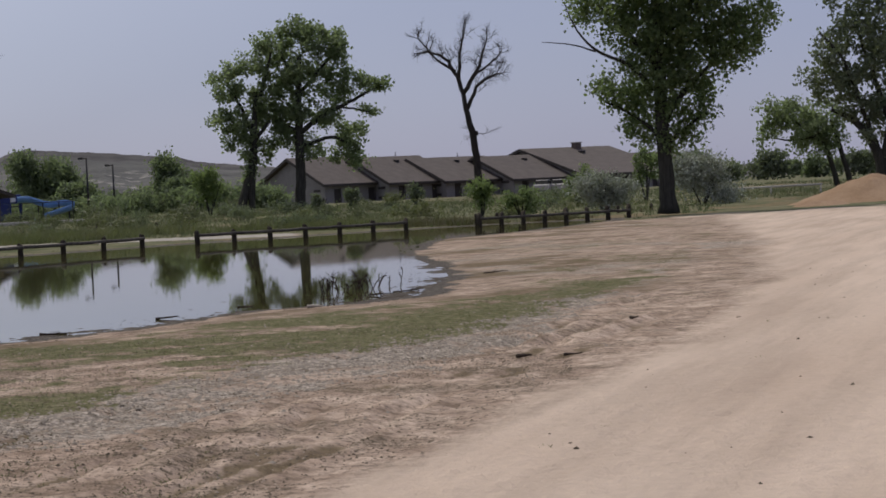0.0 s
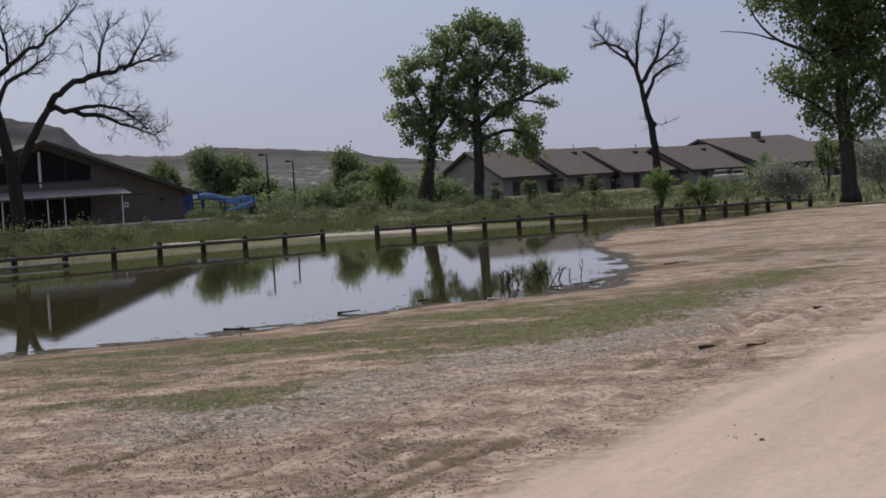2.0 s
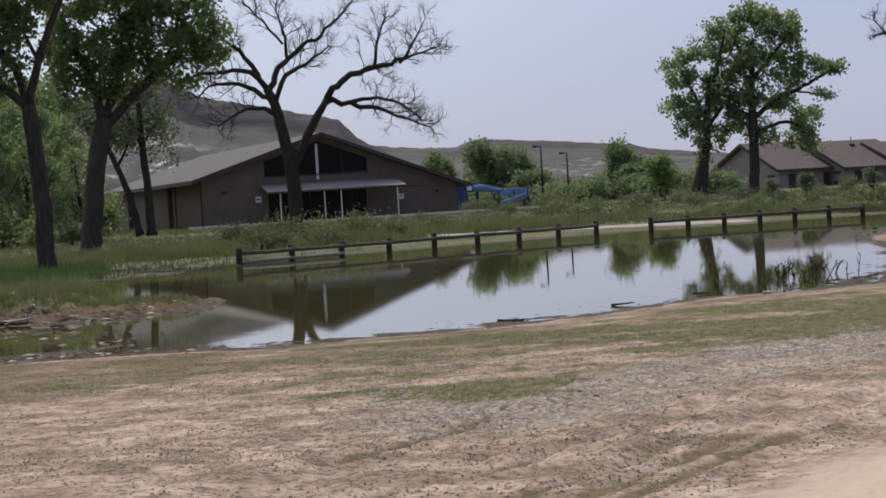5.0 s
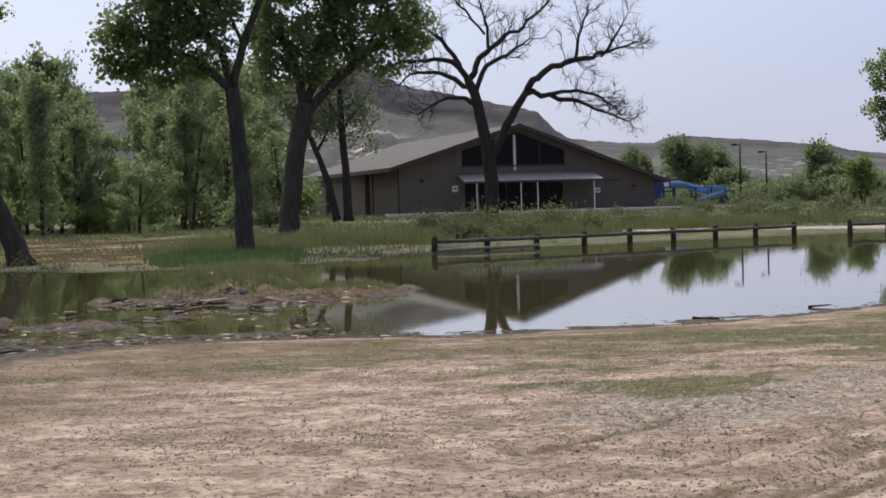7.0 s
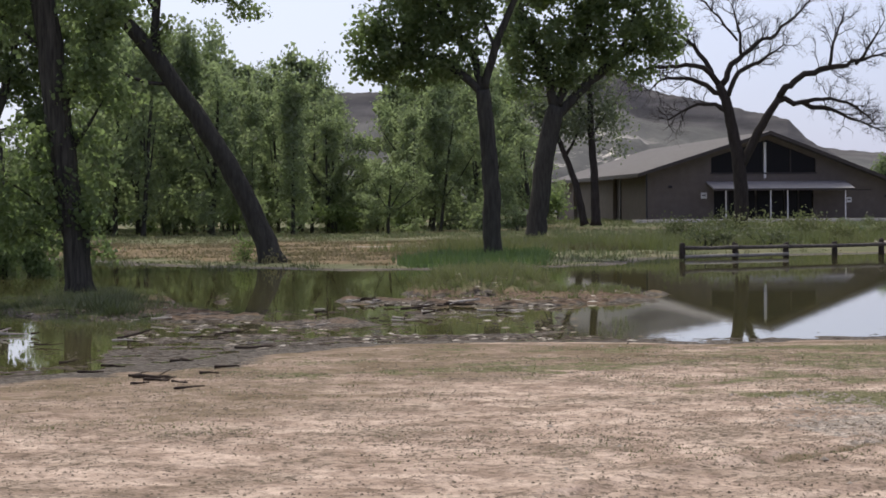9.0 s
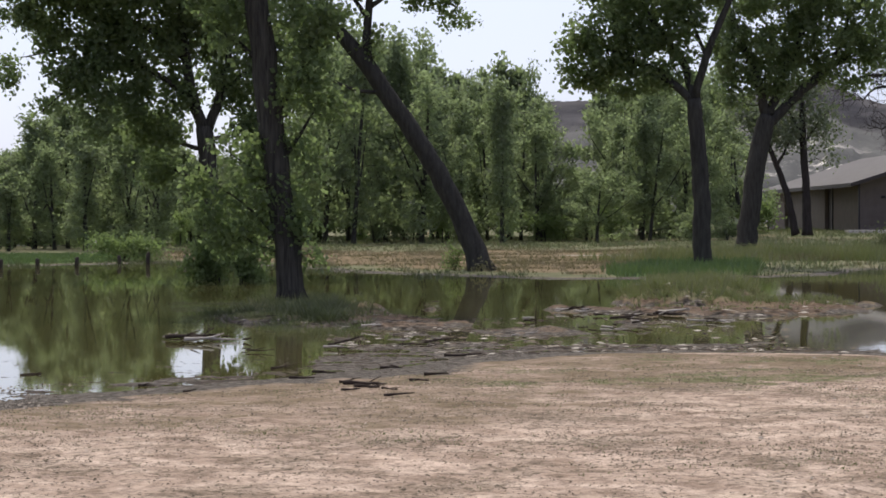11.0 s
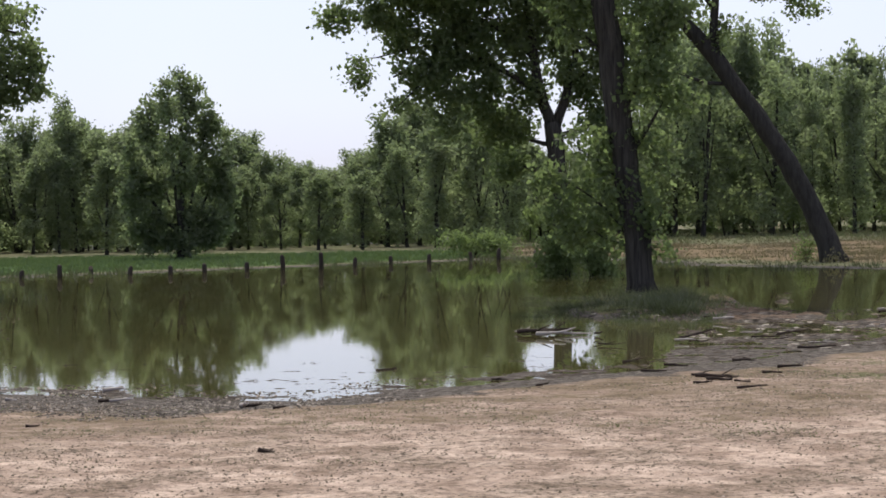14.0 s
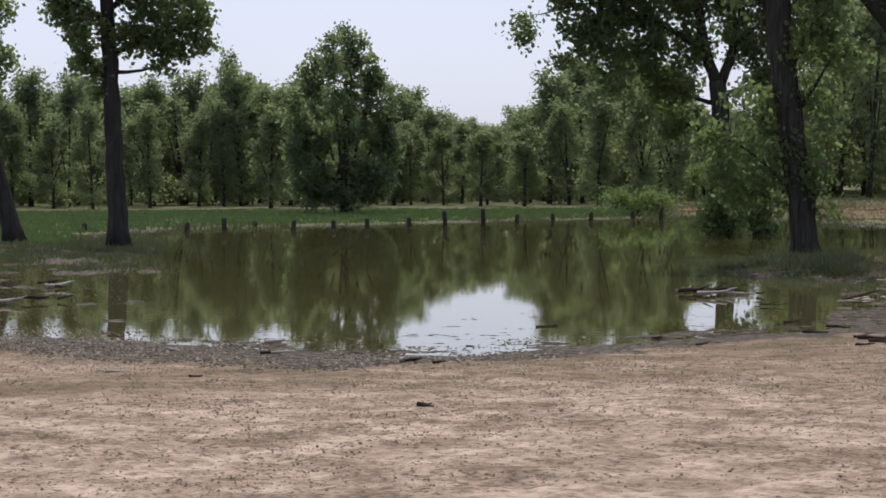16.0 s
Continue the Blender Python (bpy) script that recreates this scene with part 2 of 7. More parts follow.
def ground_material():
    """Sand, with grass, gravel, mud, meadow and road where the sheet's own attributes put them, broken up by noise."""
    m, n, l, b = nodes_of("park_ground", 0.97, 0.03)
    co = n.new("ShaderNodeTexCoord").outputs["Object"]

    def attr(name):
        a = n.new("ShaderNodeAttribute")
        a.attribute_name = name
        return a.outputs["Fac"]

    n_big, n_mid = noise_node(n, l, 0.25, 5, 0.6, co), noise_node(n, l, 1.7, 7, 0.68, co)
    n_fine, n_grit = noise_node(n, l, 9.0, 6, 0.75, co), noise_node(n, l, 40.0, 3, 0.7, co)
    n_patch, n_spot = noise_node(n, l, 0.8, 8, 0.66, co), noise_node(n, l, 19.0, 2, 0.6, co)
    sand = ramp(n, l, n_mid, (0.36, (0.264, 0.195, 0.147)), (0.48, (0.402, 0.304, 0.238)), (0.60, (0.580, 0.454, 0.364)))
    sand = mix(n, l, calc(n, l, "MULTIPLY", calc(n, l, "SUBTRACT", n_big, 0.52), 6.0, True), sand, ramp(n, l, n_mid, (0.36, (0.282, 0.205, 0.153)), (0.62, (0.585, 0.452, 0.362))))
    sand = mix(n, l, 0.75, sand, ramp(n, l, n_fine, (0.36, grey(0.38)), (0.55, grey(1.05))), "MULTIPLY")
    worn = calc(n, l, "MULTIPLY", calc(n, l, "SUBTRACT", n_patch, 0.50), 9.0, True)
    sand = mix(n, l, calc(n, l, "MULTIPLY", worn, 0.5), sand, ramp(n, l, n_fine, (0.35, (0.12, 0.094, 0.068)), (0.62, (0.30, 0.238, 0.180))))
    # dark crumbs of bark and soil, thick on the worn patches and thin between them
    crumbs = calc(n, l, "ADD", n_spot, calc(n, l, "MULTIPLY", calc(n, l, "SUBTRACT", n_patch, 0.5), 0.55))
    crumbs = calc(n, l, "MULTIPLY", calc(n, l, "SUBTRACT", crumbs, 0.575), 12.0, True)
    sand = mix(n, l, calc(n, l, "MULTIPLY", crumbs, 0.8), sand, (0.105, 0.085, 0.062))
    road = ramp(n, l, noise_node(n, l, 0.5, 5, 0.6, co, (1.0, 0.15, 1), 15), (0.3, (0.56, 0.436, 0.345)), (0.7, (0.71, 0.575, 0.470)))
    tracks = noise_node(n, l, 2.0, 5, 0.6, co, (1.0, 0.06, 1), 15)
    road = mix(n, l, 0.8, road, ramp(n, l, tracks, (0.38, grey(0.82)), (0.58, grey(1.0))), "MULTIPLY")
    road = mix(n, l, 0.45, road, ramp(n, l, n_fine, (0.3, grey(0.7)), (0.7, grey(1.0))), "MULTIPLY")
    gravel = ramp(n, l, noise_node(n, l, 15.0, 4, 0.8, co), (0.38, (0.12, 0.102, 0.084)), (0.5, (0.325, 0.278, 0.232)), (0.62, (0.53, 0.460, 0.395)))
    grass = ramp(n, l, n_fine, (0.34, (0.072, 0.073, 0.034)), (0.5, (0.142, 0.136, 0.072)), (0.66, (0.235, 0.208, 0.130)))
    dry = ramp(n, l, n_fine, (0.3, (0.105, 0.078, 0.050)), (0.55, (0.19, 0.145, 0.097)), (0.75, (0.29, 0.23, 0.16)))
    mud = ramp(n, l, n_fine, (0.38, (0.026, 0.023, 0.019)), (0.5, (0.085, 0.073, 0.061)), (0.62, (0.20, 0.172, 0.146)))
    meadow = ramp(n, l, noise_node(n, l, 0.35, 6, 0.65, co), (0.34, (0.092, 0.104, 0.056)), (0.52, (0.150, 0.150, 0.088)), (0.68, (0.235, 0.205, 0.140)))
    lush = ramp(n, l, n_mid, (0.3, (0.055, 0.098, 0.030)), (0.7, (0.100, 0.145, 0.052)))
    straw = ramp(n, l, n_mid, (0.32, (0.108, 0.096, 0.050)), (0.5, (0.190, 0.142, 0.088)), (0.7, (0.270, 0.200, 0.136)))

    def over(col, name, top, noise_fac, hard=5.0, ragged=1.0):
        w = calc(n, l, "ADD", attr(name), calc(n, l, "MULTIPLY", calc(n, l, "SUBTRACT", noise_fac, 0.5), ragged))
        return mix(n, l, calc(n, l, "MULTIPLY", calc(n, l, "SUBTRACT", w, 0.42), hard, True), col, top)

    rag = calc(n, l, "ADD", calc(n, l, "MULTIPLY", n_mid, 0.5), calc(n, l, "MULTIPLY", noise_node(n, l, 4.5, 6, 0.7, co), 0.5))
    col = over(sand, "gravel", gravel, rag, 4, 1.6)
    col = over(col, "dry", dry, rag, 4, 1.8)
    col = over(col, "grass", grass, rag, 5, 2.4)
    col = over(col, "road", road, noise_node(n, l, 0.9, 6, 0.6, co, (1.0, 0.16, 1), 14), 2.2)
    col = over(col, "meadow", meadow, n_big, 6)
    col = over(col, "lush", lush, n_mid, 6)
    col = over(col, "straw", straw, n_mid, 5)
    soil = ramp(n, l, n_fine, (0.36, (0.060, 0.042, 0.030)), (0.5, (0.122, 0.086, 0.061)), (0.64, (0.205, 0.150, 0.108)))
    walk_stone = ramp(n, l, n_fine, (0.3, (0.30, 0.275, 0.245)), (0.6, (0.42, 0.390, 0.350)))
    col = over(col, "path", walk_stone, n_mid, 5)
    wet = calc(n, l, "ADD", attr("mud"), calc(n, l, "MULTIPLY", calc(n, l, "SUBTRACT", n_mid, 0.5), 0.8))
    wet = calc(n, l, "MULTIPLY", calc(n, l, "SUBTRACT", wet, 0.4), 5.0, True)
    col = mix(n, l, wet, col, mud)
    col = over(col, "soil", soil, n_mid, 4)
    l.new(col, b.inputs["Base Color"])
    l.new(calc(n, l, "SUBTRACT", 0.97, calc(n, l, "MULTIPLY", wet, 0.30)), b.inputs["Roughness"])
    bump(n, l, b, calc(n, l, "ADD", n_fine, calc(n, l, "MULTIPLY", n_spot, 0.5)), 0.8, 0.04)
    return m


def water_material():
    m, n, l, b = nodes_of("murky_water", 0.02, 0.5)
    co = n.new("ShaderNodeTexCoord").outputs["Object"]
    b.inputs["IOR"].default_value = 1.33
    l.new(ramp(n, l, noise_node(n, l, 0.12, 4, 0.5, co), (0.3, (0.076, 0.072, 0.026)), (0.7, (0.112, 0.101, 0.042))), b.inputs["Base Color"])
    bump(n, l, b, noise_node(n, l, 2.2, 3, 0.5, co), 0.09, 0.0055)
    return m


HILL, GROUND, WATER = hill_material(), ground_material(), water_material()


# ---- mesh helpers ----
def mesh_np(name, verts, faces, material, smooth=False):
    """A mesh from arrays: verts (n, 3), faces: a list of (m, k) index arrays."""
    me = bpy.data.meshes.new(name)
    verts = np.asarray(verts, dtype=np.float32)
    faces = [np.asarray(f, dtype=np.int32) for f in faces if len(f)]
    me.vertices.add(len(verts))
    me.vertices.foreach_set("co", verts.ravel())
    loops = np.concatenate([f.ravel() for f in faces])
    sizes = np.concatenate([np.full(len(f), f.shape[1], dtype=np.int32) for f in faces])
    me.loops.add(len(loops))
    me.loops.foreach_set("vertex_index", loops)
    me.polygons.add(len(sizes))
    me.polygons.foreach_set("loop_start", np.concatenate([[0], np.cumsum(sizes)[:-1]]).astype(np.int32))
    me.polygons.foreach_set("loop_total", sizes)
    if smooth:
        me.polygons.foreach_set("use_smooth", np.ones(len(sizes), dtype=bool))
    me.update(calc_edges=True)
    me.materials.append(material)
    return me


def paint(me, name, values):
    a = me.attributes.new(name, "FLOAT", "POINT")
    a.data.foreach_set("value", np.asarray(values, dtype=np.float32))


def part(name, me, parent, label="", at=None):
    if isinstance(me, bmesh.types.BMesh):
        raise TypeError("use bm_part")
    ob = new(name, me)
    ob.parent = parent
    if at is not None:
        ob.matrix_local = at
    return tagged(ob, label)


def finish(bm, name, material):
    me = bpy.data.meshes.new(name)
    bm.normal_update()
    bm.to_mesh(me)
    bm.free()
    me.materials.append(material)
    return me


def box_mesh(name, x0, x1, y0, y1, z0, z1, material, bevel=0.0):
    bm = bmesh.new()
    bmesh.ops.create_cube(bm, size=1, matrix=Matrix.Translation(((x0 + x1) / 2, (y0 + y1) / 2, (z0 + z1) / 2)) @ Matrix.Diagonal((x1 - x0, y1 - y0, z1 - z0, 1)))
    if bevel:
        bmesh.ops.bevel(bm, geom=bm.edges[:], offset=bevel, segments=1, affect="EDGES")
    return finish(bm, name, material)


def prism_mesh(name, outline, y0, y1, material, bevel=0.0):
    """An outline of (x, z) points pushed from y0 to y1."""
    bm = bmesh.new()
    a = [bm.verts.new((x, y0, z)) for x, z in outline]
    b = [bm.verts.new((x, y1, z)) for x, z in outline]
    bm.faces.new(a)
    bm.faces.new(b[::-1])
    for i in range(len(a)):
        j = (i + 1) % len(a)
        bm.faces.new((a[j], a[i], b[i], b[j]))
    bmesh.ops.recalc_face_normals(bm, faces=bm.faces[:])
    if bevel:
        bmesh.ops.bevel(bm, geom=bm.edges[:], offset=bevel, segments=1, affect="EDGES")
    return finish(bm, name, material)


def tube_arrays(lines, sides=6, cap=True):
    """Tapered tubes along polylines of (x, y, z, r): verts and quads (and end fans)."""
    V, Q, T, k = [], [], [], 0
    ang = np.arange(sides) * 2 * np.pi / sides
    for line in lines:
        P = np.asarray(line, dtype=float)
        d = np.gradient(P[:, :3], axis=0)
        d /= np.linalg.norm(d, axis=1)[:, None] + 1e-9
        ref = np.array([0.0, 1.0, 0.0]) if abs(d[0][1]) < 0.9 else np.array([1.0, 0.0, 0.0])
        u = np.cross(d, ref)
        u /= np.linalg.norm(u, axis=1)[:, None] + 1e-9
        v = np.cross(d, u)
        ring = P[:, None, :3] + P[:, None, 3:4] * (u[:, None] * np.cos(ang)[None, :, None] + v[:, None] * np.sin(ang)[None, :, None])
        m = len(P)
        V.append(ring.reshape(-1, 3))
        i = np.arange(m - 1)[:, None] * sides + np.arange(sides)[None, :]
        j = np.arange(m - 1)[:, None] * sides + (np.arange(sides)[None, :] + 1) % sides
        Q.append(np.stack([i, j, j + sides, i + sides], -1).reshape(-1, 4) + k)
        if cap:
            e = k + (m - 1) * sides
            T.append(np.array([(e, e + s, e + s + 1) for s in range(1, sides - 1)]))
            T.append(np.array([(k, k + s + 1, k + s) for s in range(1, sides - 1)]))
        k += m * sides
    return np.concatenate(V), [np.concatenate(Q)] + ([np.concatenate(T)] if T else [])


# ---- the pond's outline, near bank and far bank, and the lie of the land ----
NEAR_BANK = [(-60, 2), (-40, 9), (-26, 13.5), (-19.3, 17.2), (-15.1, 17.2), (-14.2, 17.7), (-14.1, 19.6), (-13.7, 21.0), (-13.2, 23.4), (-13.3, 26.0), (-12.5, 28.6),
             (-10.6, 29.6), (-8.5, 29.6), (-5.8, 31.8), (-4.1, 34.9), (-3.0, 37.4), (-1.7, 37.9), (-0.6, 40.0), (-0.1, 46.0), (0.1, 49), (-0.3, 57), (-1.2, 68), (-0.5, 85), (2.6, 92), (4.3, 97), (7.0, 106)]
FAR_BANK = [(7.0, 106), (8.5, 113), (3.5, 114.5), (-2.5, 111.5), (-11.0, 102.5), (-20.8, 87.0), (-24.0, 80), (-22.6, 71), (-25.5, 66), (-28.6, 63.4), (-33, 66), (-39, 69.5),
            (-46, 77), (-54.5, 82), (-56, 69), (-57.5, 56), (-54, 50), (-46, 43), (-40, 38), (-36, 33), (-40, 24), (-60, 16), (-60, 2)]
# islands and spits: centre, half widths across and along, turn, rise
ISLANDS = [(-17.6, 46.0, 2.3, 4.6, 21.0, 0.34), (-14.9, 44.6, 2.9, 5.0, 18.6, 0.07), (-16.4, 41.6, 3.2, 2.6, 21.5, 0.02), (-18.0, 34.4, 1.5, 3.2, 28.0, 0.00), (-15.6, 33.6, 1.6, 2.6, 25.0, -0.05),
           (-23.0, 39.2, 2.4, 6.2, 30.6, 0.10), (-20.6, 35.6, 2.6, 4.0, 30.2, 0.02)]
# outer edges, seen from the pond, of the worn grass and of the gravel on the near shore
GRASS_EDGE = [(-24, 14), (-14, 19.5), (-10, 21.5), (-8, 21.3), (-7.06, 20.8), (-5.83, 20.2), (-4.68, 19.7), (-3.7, 18.7), (-3.1, 18.7), (-2.6, 20.0), (-1.97, 22.0), (-1.14, 24.6), (-0.08, 27.0), (0.85, 28.5), (1.3, 31.7), (2.58, 35.6), (4.5, 44.0), (7, 60)]
GRAVEL_EDGE = [(-8, 18.6), (-4.5, 17.3), (-3.46, 16.1), (-2.69, 16.4), (-1.99, 17.3), (-1.27, 19.0), (-0.4, 22.1), (0.72, 24.6), (1.0, 26.3), (2.06, 31.7), (3.5, 39), (6, 56)]


def seg_distance(x, y, line):
    best = np.full(x.shape, 1e9)
    for (ax, ay), (bx, by) in zip(line[:-1], line[1:]):
        dx, dy = bx - ax, by - ay
        t = np.clip(((x - ax) * dx + (y - ay) * dy) / (dx * dx + dy * dy), 0, 1)
        best = np.minimum(best, np.hypot(x - ax - t * dx, y - ay - t * dy))
    return best


def inside(x, y, ring):
    r = np.zeros(x.shape, dtype=bool)
    for (ax, ay), (bx, by) in zip(ring, ring[1:] + ring[:1]):
        if ay != by:
            r ^= ((ay > y) != (by > y)) & (x < (bx - ax) * (y - ay) / (by - ay) + ax)
    return r


def beyond(x, y, line):
    """Signed distance to a line given as y over x: positive on the pond's side."""
    return np.sign(y - np.interp(x, [p for p, _ in line], [q for _, q in line])) * seg_distance(x, y, line)


def soft(a, b, v):
    t = np.clip((v - a) / (b - a), 0, 1)
    return t * t * (3 - 2 * t)


def waves(x, y, *sets):
    """Smooth value noise between about -amp and amp at the given wavelengths, for arrays."""
    x, y = np.asarray(x, dtype=float), np.asarray(y, dtype=float)
    h = np.zeros(x.shape)
    for k, (wave, amp) in enumerate(sets):
        for octave, (f, s) in enumerate(((2.0, 1.0), (4.3, 0.45))):
            a = 0.6 + 1.1 * k + 0.8 * octave
            u = (np.cos(a) * x + np.sin(a) * y) * f / wave + 31.7 * k
            v = (-np.sin(a) * x + np.cos(a) * y) * f / wave + 17.3 * octave
            iu, iv = np.floor(u), np.floor(v)
            fu, fv = u - iu, v - iv
            fu, fv = fu * fu * (3 - 2 * fu), fv * fv * (3 - 2 * fv)

            def lattice(p, q):
                t = np.sin(p * 127.1 + q * 311.7 + 13.7 * k) * 43758.5453
                return 2 * (t - np.floor(t)) - 1

            low = lattice(iu, iv) * (1 - fu) + lattice(iu + 1, iv) * fu
            high = lattice(iu, iv + 1) * (1 - fu) + lattice(iu + 1, iv + 1) * fu
            h = h + amp * s * (low * (1 - fv) + high * fv)
    return h


def land(x, y):
    """Heights of the ground and what covers it."""
    x, y = np.asarray(x, dtype=float), np.asarray(y, dtype=float)
    D, az = np.hypot(x, y), np.degrees(np.arctan2(-x, y))
    dn = seg_distance(x, y, NEAR_BANK) + waves(x, y, (5.0, 0.12), (1.7, 0.14), (0.6, 0.07))
    df = seg_distance(x, y, FAR_BANK) + waves(x, y, (6.0, 0.3), (2.0, 0.15))
    wet = inside(x, y, NEAR_BANK + FAR_BANK)
    left = soft(16, 25, az)
    far = np.minimum(0.12 * (1 - np.exp(-df / 4)) + df * (0.0085 - 0.0065 * left), 0.95 - 0.65 * left)
    near = 0.11 * (1 - np.exp(-dn / 5)) + 0.006 * np.minimum(np.maximum(dn - 12, 0), 10)
    side = soft(-4, 4, dn - df)
    h = near * (1 - side) + far * side
    d = np.minimum(dn, df)
    h = np.where(wet, -0.55 * (1 - np.exp(-(np.maximum(d, 0) / 7.0) ** 1.8)) * np.where(dn < df, 1.0, 1.8) + (0.003 + 0.009 * soft(5, 11, az)) * waves(x, y, (1.1, 0.8), (2.6, 0.8), (0.4, 0.4)), h)
    isle = np.zeros(x.shape)
    for cx, cy, ru, rv, turn, top in ISLANDS:
        c, s = np.cos(np.radians(turn)), np.sin(np.radians(turn))
        u, v = (x - cx) * c + (y - cy) * s, -(x - cx) * s + (y - cy) * c
        e = np.exp(-((u / ru) ** 2 + (v / rv) ** 2) * (1 + 0.7 * waves(x, y, (1.3, 0.5), (3.1, 0.6))))
        e = soft(0.05, 0.95, e) * (0.92 + 0.12 * waves(x, y, (0.5, 0.6), (1.1, 0.6)))
        isle = np.maximum(isle, e)
        h = np.where(wet, np.maximum(h, h * (1 - e) + (top + 0.25) * e - 0.14), h)
    # the wet mud flat between the islands and the left bank
    flat = soft(16.5, 19, az) * (1 - soft(29.5, 32, az)) * soft(29.5, 31.5, D) * (1 - soft(41, 46, D))
    flat = np.maximum(flat, soft(43.5, 46.5, az) * soft(25, 28, D) * (1 - soft(46, 52, D)))
    h = np.where(wet, np.maximum(h, -0.45 + 0.425 * flat + waves(x, y, (1.2, 0.025), (4.2, 0.03), (0.45, 0.03))), h)
    strip = soft(17.5, 19.5, az) * (1 - soft(30, 32, az)) * (1 - soft(1.4, 2.8, dn + waves(x, y, (2.2, 0.5))))  # bare wet mud along the near shore
    h = np.where(wet, np.maximum(h, -0.3 + 0.306 * strip + waves(x, y, (1.2, 0.010), (0.45, 0.009))), h)
    # the river behind the wood
    shore = 152 + 73 * (1 - soft(32.5, 34.5, az))
    river = soft(-3, 3, D - shore) * (1 - soft(265, 280, D)) * soft(24, 27, az)
    h = h * (1 - river) - 0.5 * river
    h = h + np.where(wet, 0.0, waves(x, y, (0.9, 0.005), (0.33, 0.007), (0.19, 0.009)) * soft(0.3, 3, d))
    # the road: everything right of its left edge
    edge = np.interp(y, [0, 12, 13.2, 15.4, 17.7, 20.3, 25.2, 36.4, 61, 80, 98.4, 125], [-3.6, -1.25, -0.91, -0.31, 0.29, 0.91, 2.35, 4.49, 7.42, 9.3, 10.9, 15.0])
    off = x - edge + waves(x, y, (7, 0.12), (2.5, 0.12), (0.7, 0.05))
    road = soft(-0.45 - 0.01 * y, 0.55 + 0.02 * y, off) * (1 - soft(13, 15, off)) * soft(-3, 3, 132 - y)
    road = np.maximum(road, soft(-0.5, 0.5, 4.2 - np.abs(y - 106 - (x - 11) * 0.35)) * soft(9, 11, x))
    ruts = np.sin(off * 2 * np.pi / 1.9 + 0.6 * waves(x, y, (14, 1.0))) * soft(0.3, 3, dn) * (1 - side)
    h = h + np.where(wet, 0, 0.003 * ruts * (1 - 0.4 * road))
    rut = np.zeros(x.shape)
    for o in (-0.55, -0.95, -1.35, -2.05, -3.3):  # old wheel ruts beside the road
        g = off - o - 0.16 * np.sin(y * 0.31 + 2 * o) + waves(x, y, (1.1, 0.05))
        rut = np.maximum(rut, np.exp(-(g / 0.15) ** 2) * (1 - soft(26, 34, y)) * np.clip(0.75 + waves(x, y, (3.1, 0.7)), 0, 1.1))
        h = h + np.where(wet, 0, (-0.045 * np.exp(-(g / 0.12) ** 2) + 0.026 * np.exp(-((np.abs(g) - 0.22) / 0.09) ** 2)) * (1 - side) * soft(2, 4, dn) * (1 - soft(30, 42, y)) * np.clip(0.6 + waves(x, y, (3.7, 0.7)), 0, 1.2))
    # wheel tracks on the sandy flat, along the near bank
    tr = np.sin(dn * 2 * np.pi / 1.5 + waves(x, y, (9, 0.8))) * soft(4.5, 7, dn) * (1 - soft(16, 24, dn)) * (1 - side) * soft(14, 22, az)
    h = h + np.where(wet, 0, 0.003 * tr)
    nearland = (1 - side) * (~wet)
    band = soft(17, 12, az)  # the grassy strip lies on the right part of the near bank
    m = {}
    m["road"] = road * (~wet)
    go, gr = beyond(x, y, GRASS_EDGE) + waves(x, y, (2.3, 0.35), (0.8, 0.25)), beyond(x, y, GRAVEL_EDGE) + waves(x, y, (1.9, 0.3), (0.6, 0.2))
    strip = soft(-0.25, 0.35, go) * soft(0.5, 2.2, dn)
    rim = np.exp(-((go - 0.7) / 0.7) ** 2)  # the grass is greenest along its outer rim
    m["grass"] = nearland * (strip * (0.20 + 0.32 * band + 0.26 * rim * band) + (0.12 + 0.20 * strip) * waves(x, y, (7, 1.0), (2.4, 0.9), (0.9, 0.8)))
    m["dry"] = nearland * 0.06 * soft(15, 22, az) + nearland * 1.1 * (soft(0.2, 0.8, dn) * (1 - soft(3.5, 8.0, dn)) * 0.50 + 0.16 * waves(x, y, (5, 1.0), (1.6, 0.7)))
    m["gravel"] = nearland * soft(-0.3, 0.3, gr) * (1 - soft(0.2, 0.9, go)) * soft(16, 12, az) * (0.66 + 0.25 * waves(x, y, (2.1, 0.8), (0.7, 0.6)))
    open_sand = soft(38, 48, y) * soft(-3, 0, x)  # pale trodden ground past the pond's end
    m["dry"] = np.maximum(m["dry"] * (1 - 0.5 * open_sand), nearland * 0.72 * rut * soft(2, 4, dn))
    m["gravel"] = np.maximum(m["gravel"], nearland * open_sand * (0.38 + 0.3 * waves(x, y, (5, 1.0), (1.7, 0.8))) * (1 - soft(4, 9, dn) * 0.4))
    m["dry"] = np.maximum(m["dry"], nearland * open_sand * (0.58 - 0.04 * dn + 0.3 * waves(x, y, (4, 1.0), (1.3, 0.8))))
    m["grass"] = m["grass"] * (1 - 0.5 * open_sand)
    m["mud"] = np.where(wet, 1.0, np.maximum(1 - soft(0.15, np.maximum(0.8 + 0.9 * soft(19, 24, az) + 2.3 * soft(39.5, 42, az) + 0.8 * waves(x, y, (3.5, 0.7), (1.2, 0.5)), 0.35), dn), (1 - soft(0.4, 1.7, df)) * 0.85))
    m["mud"] = np.where(wet, 1 - 0.8 * soft(0.03, 0.08, h), m["mud"])
    m["dry"] = np.where(wet, 1.0, m["dry"])
    m["grass"] = np.where(wet, np.maximum(soft(0.10, 0.2, h), soft(0.02, 0.1, h) * soft(29.0, 30.2, az)) * 0.75, m["grass"])
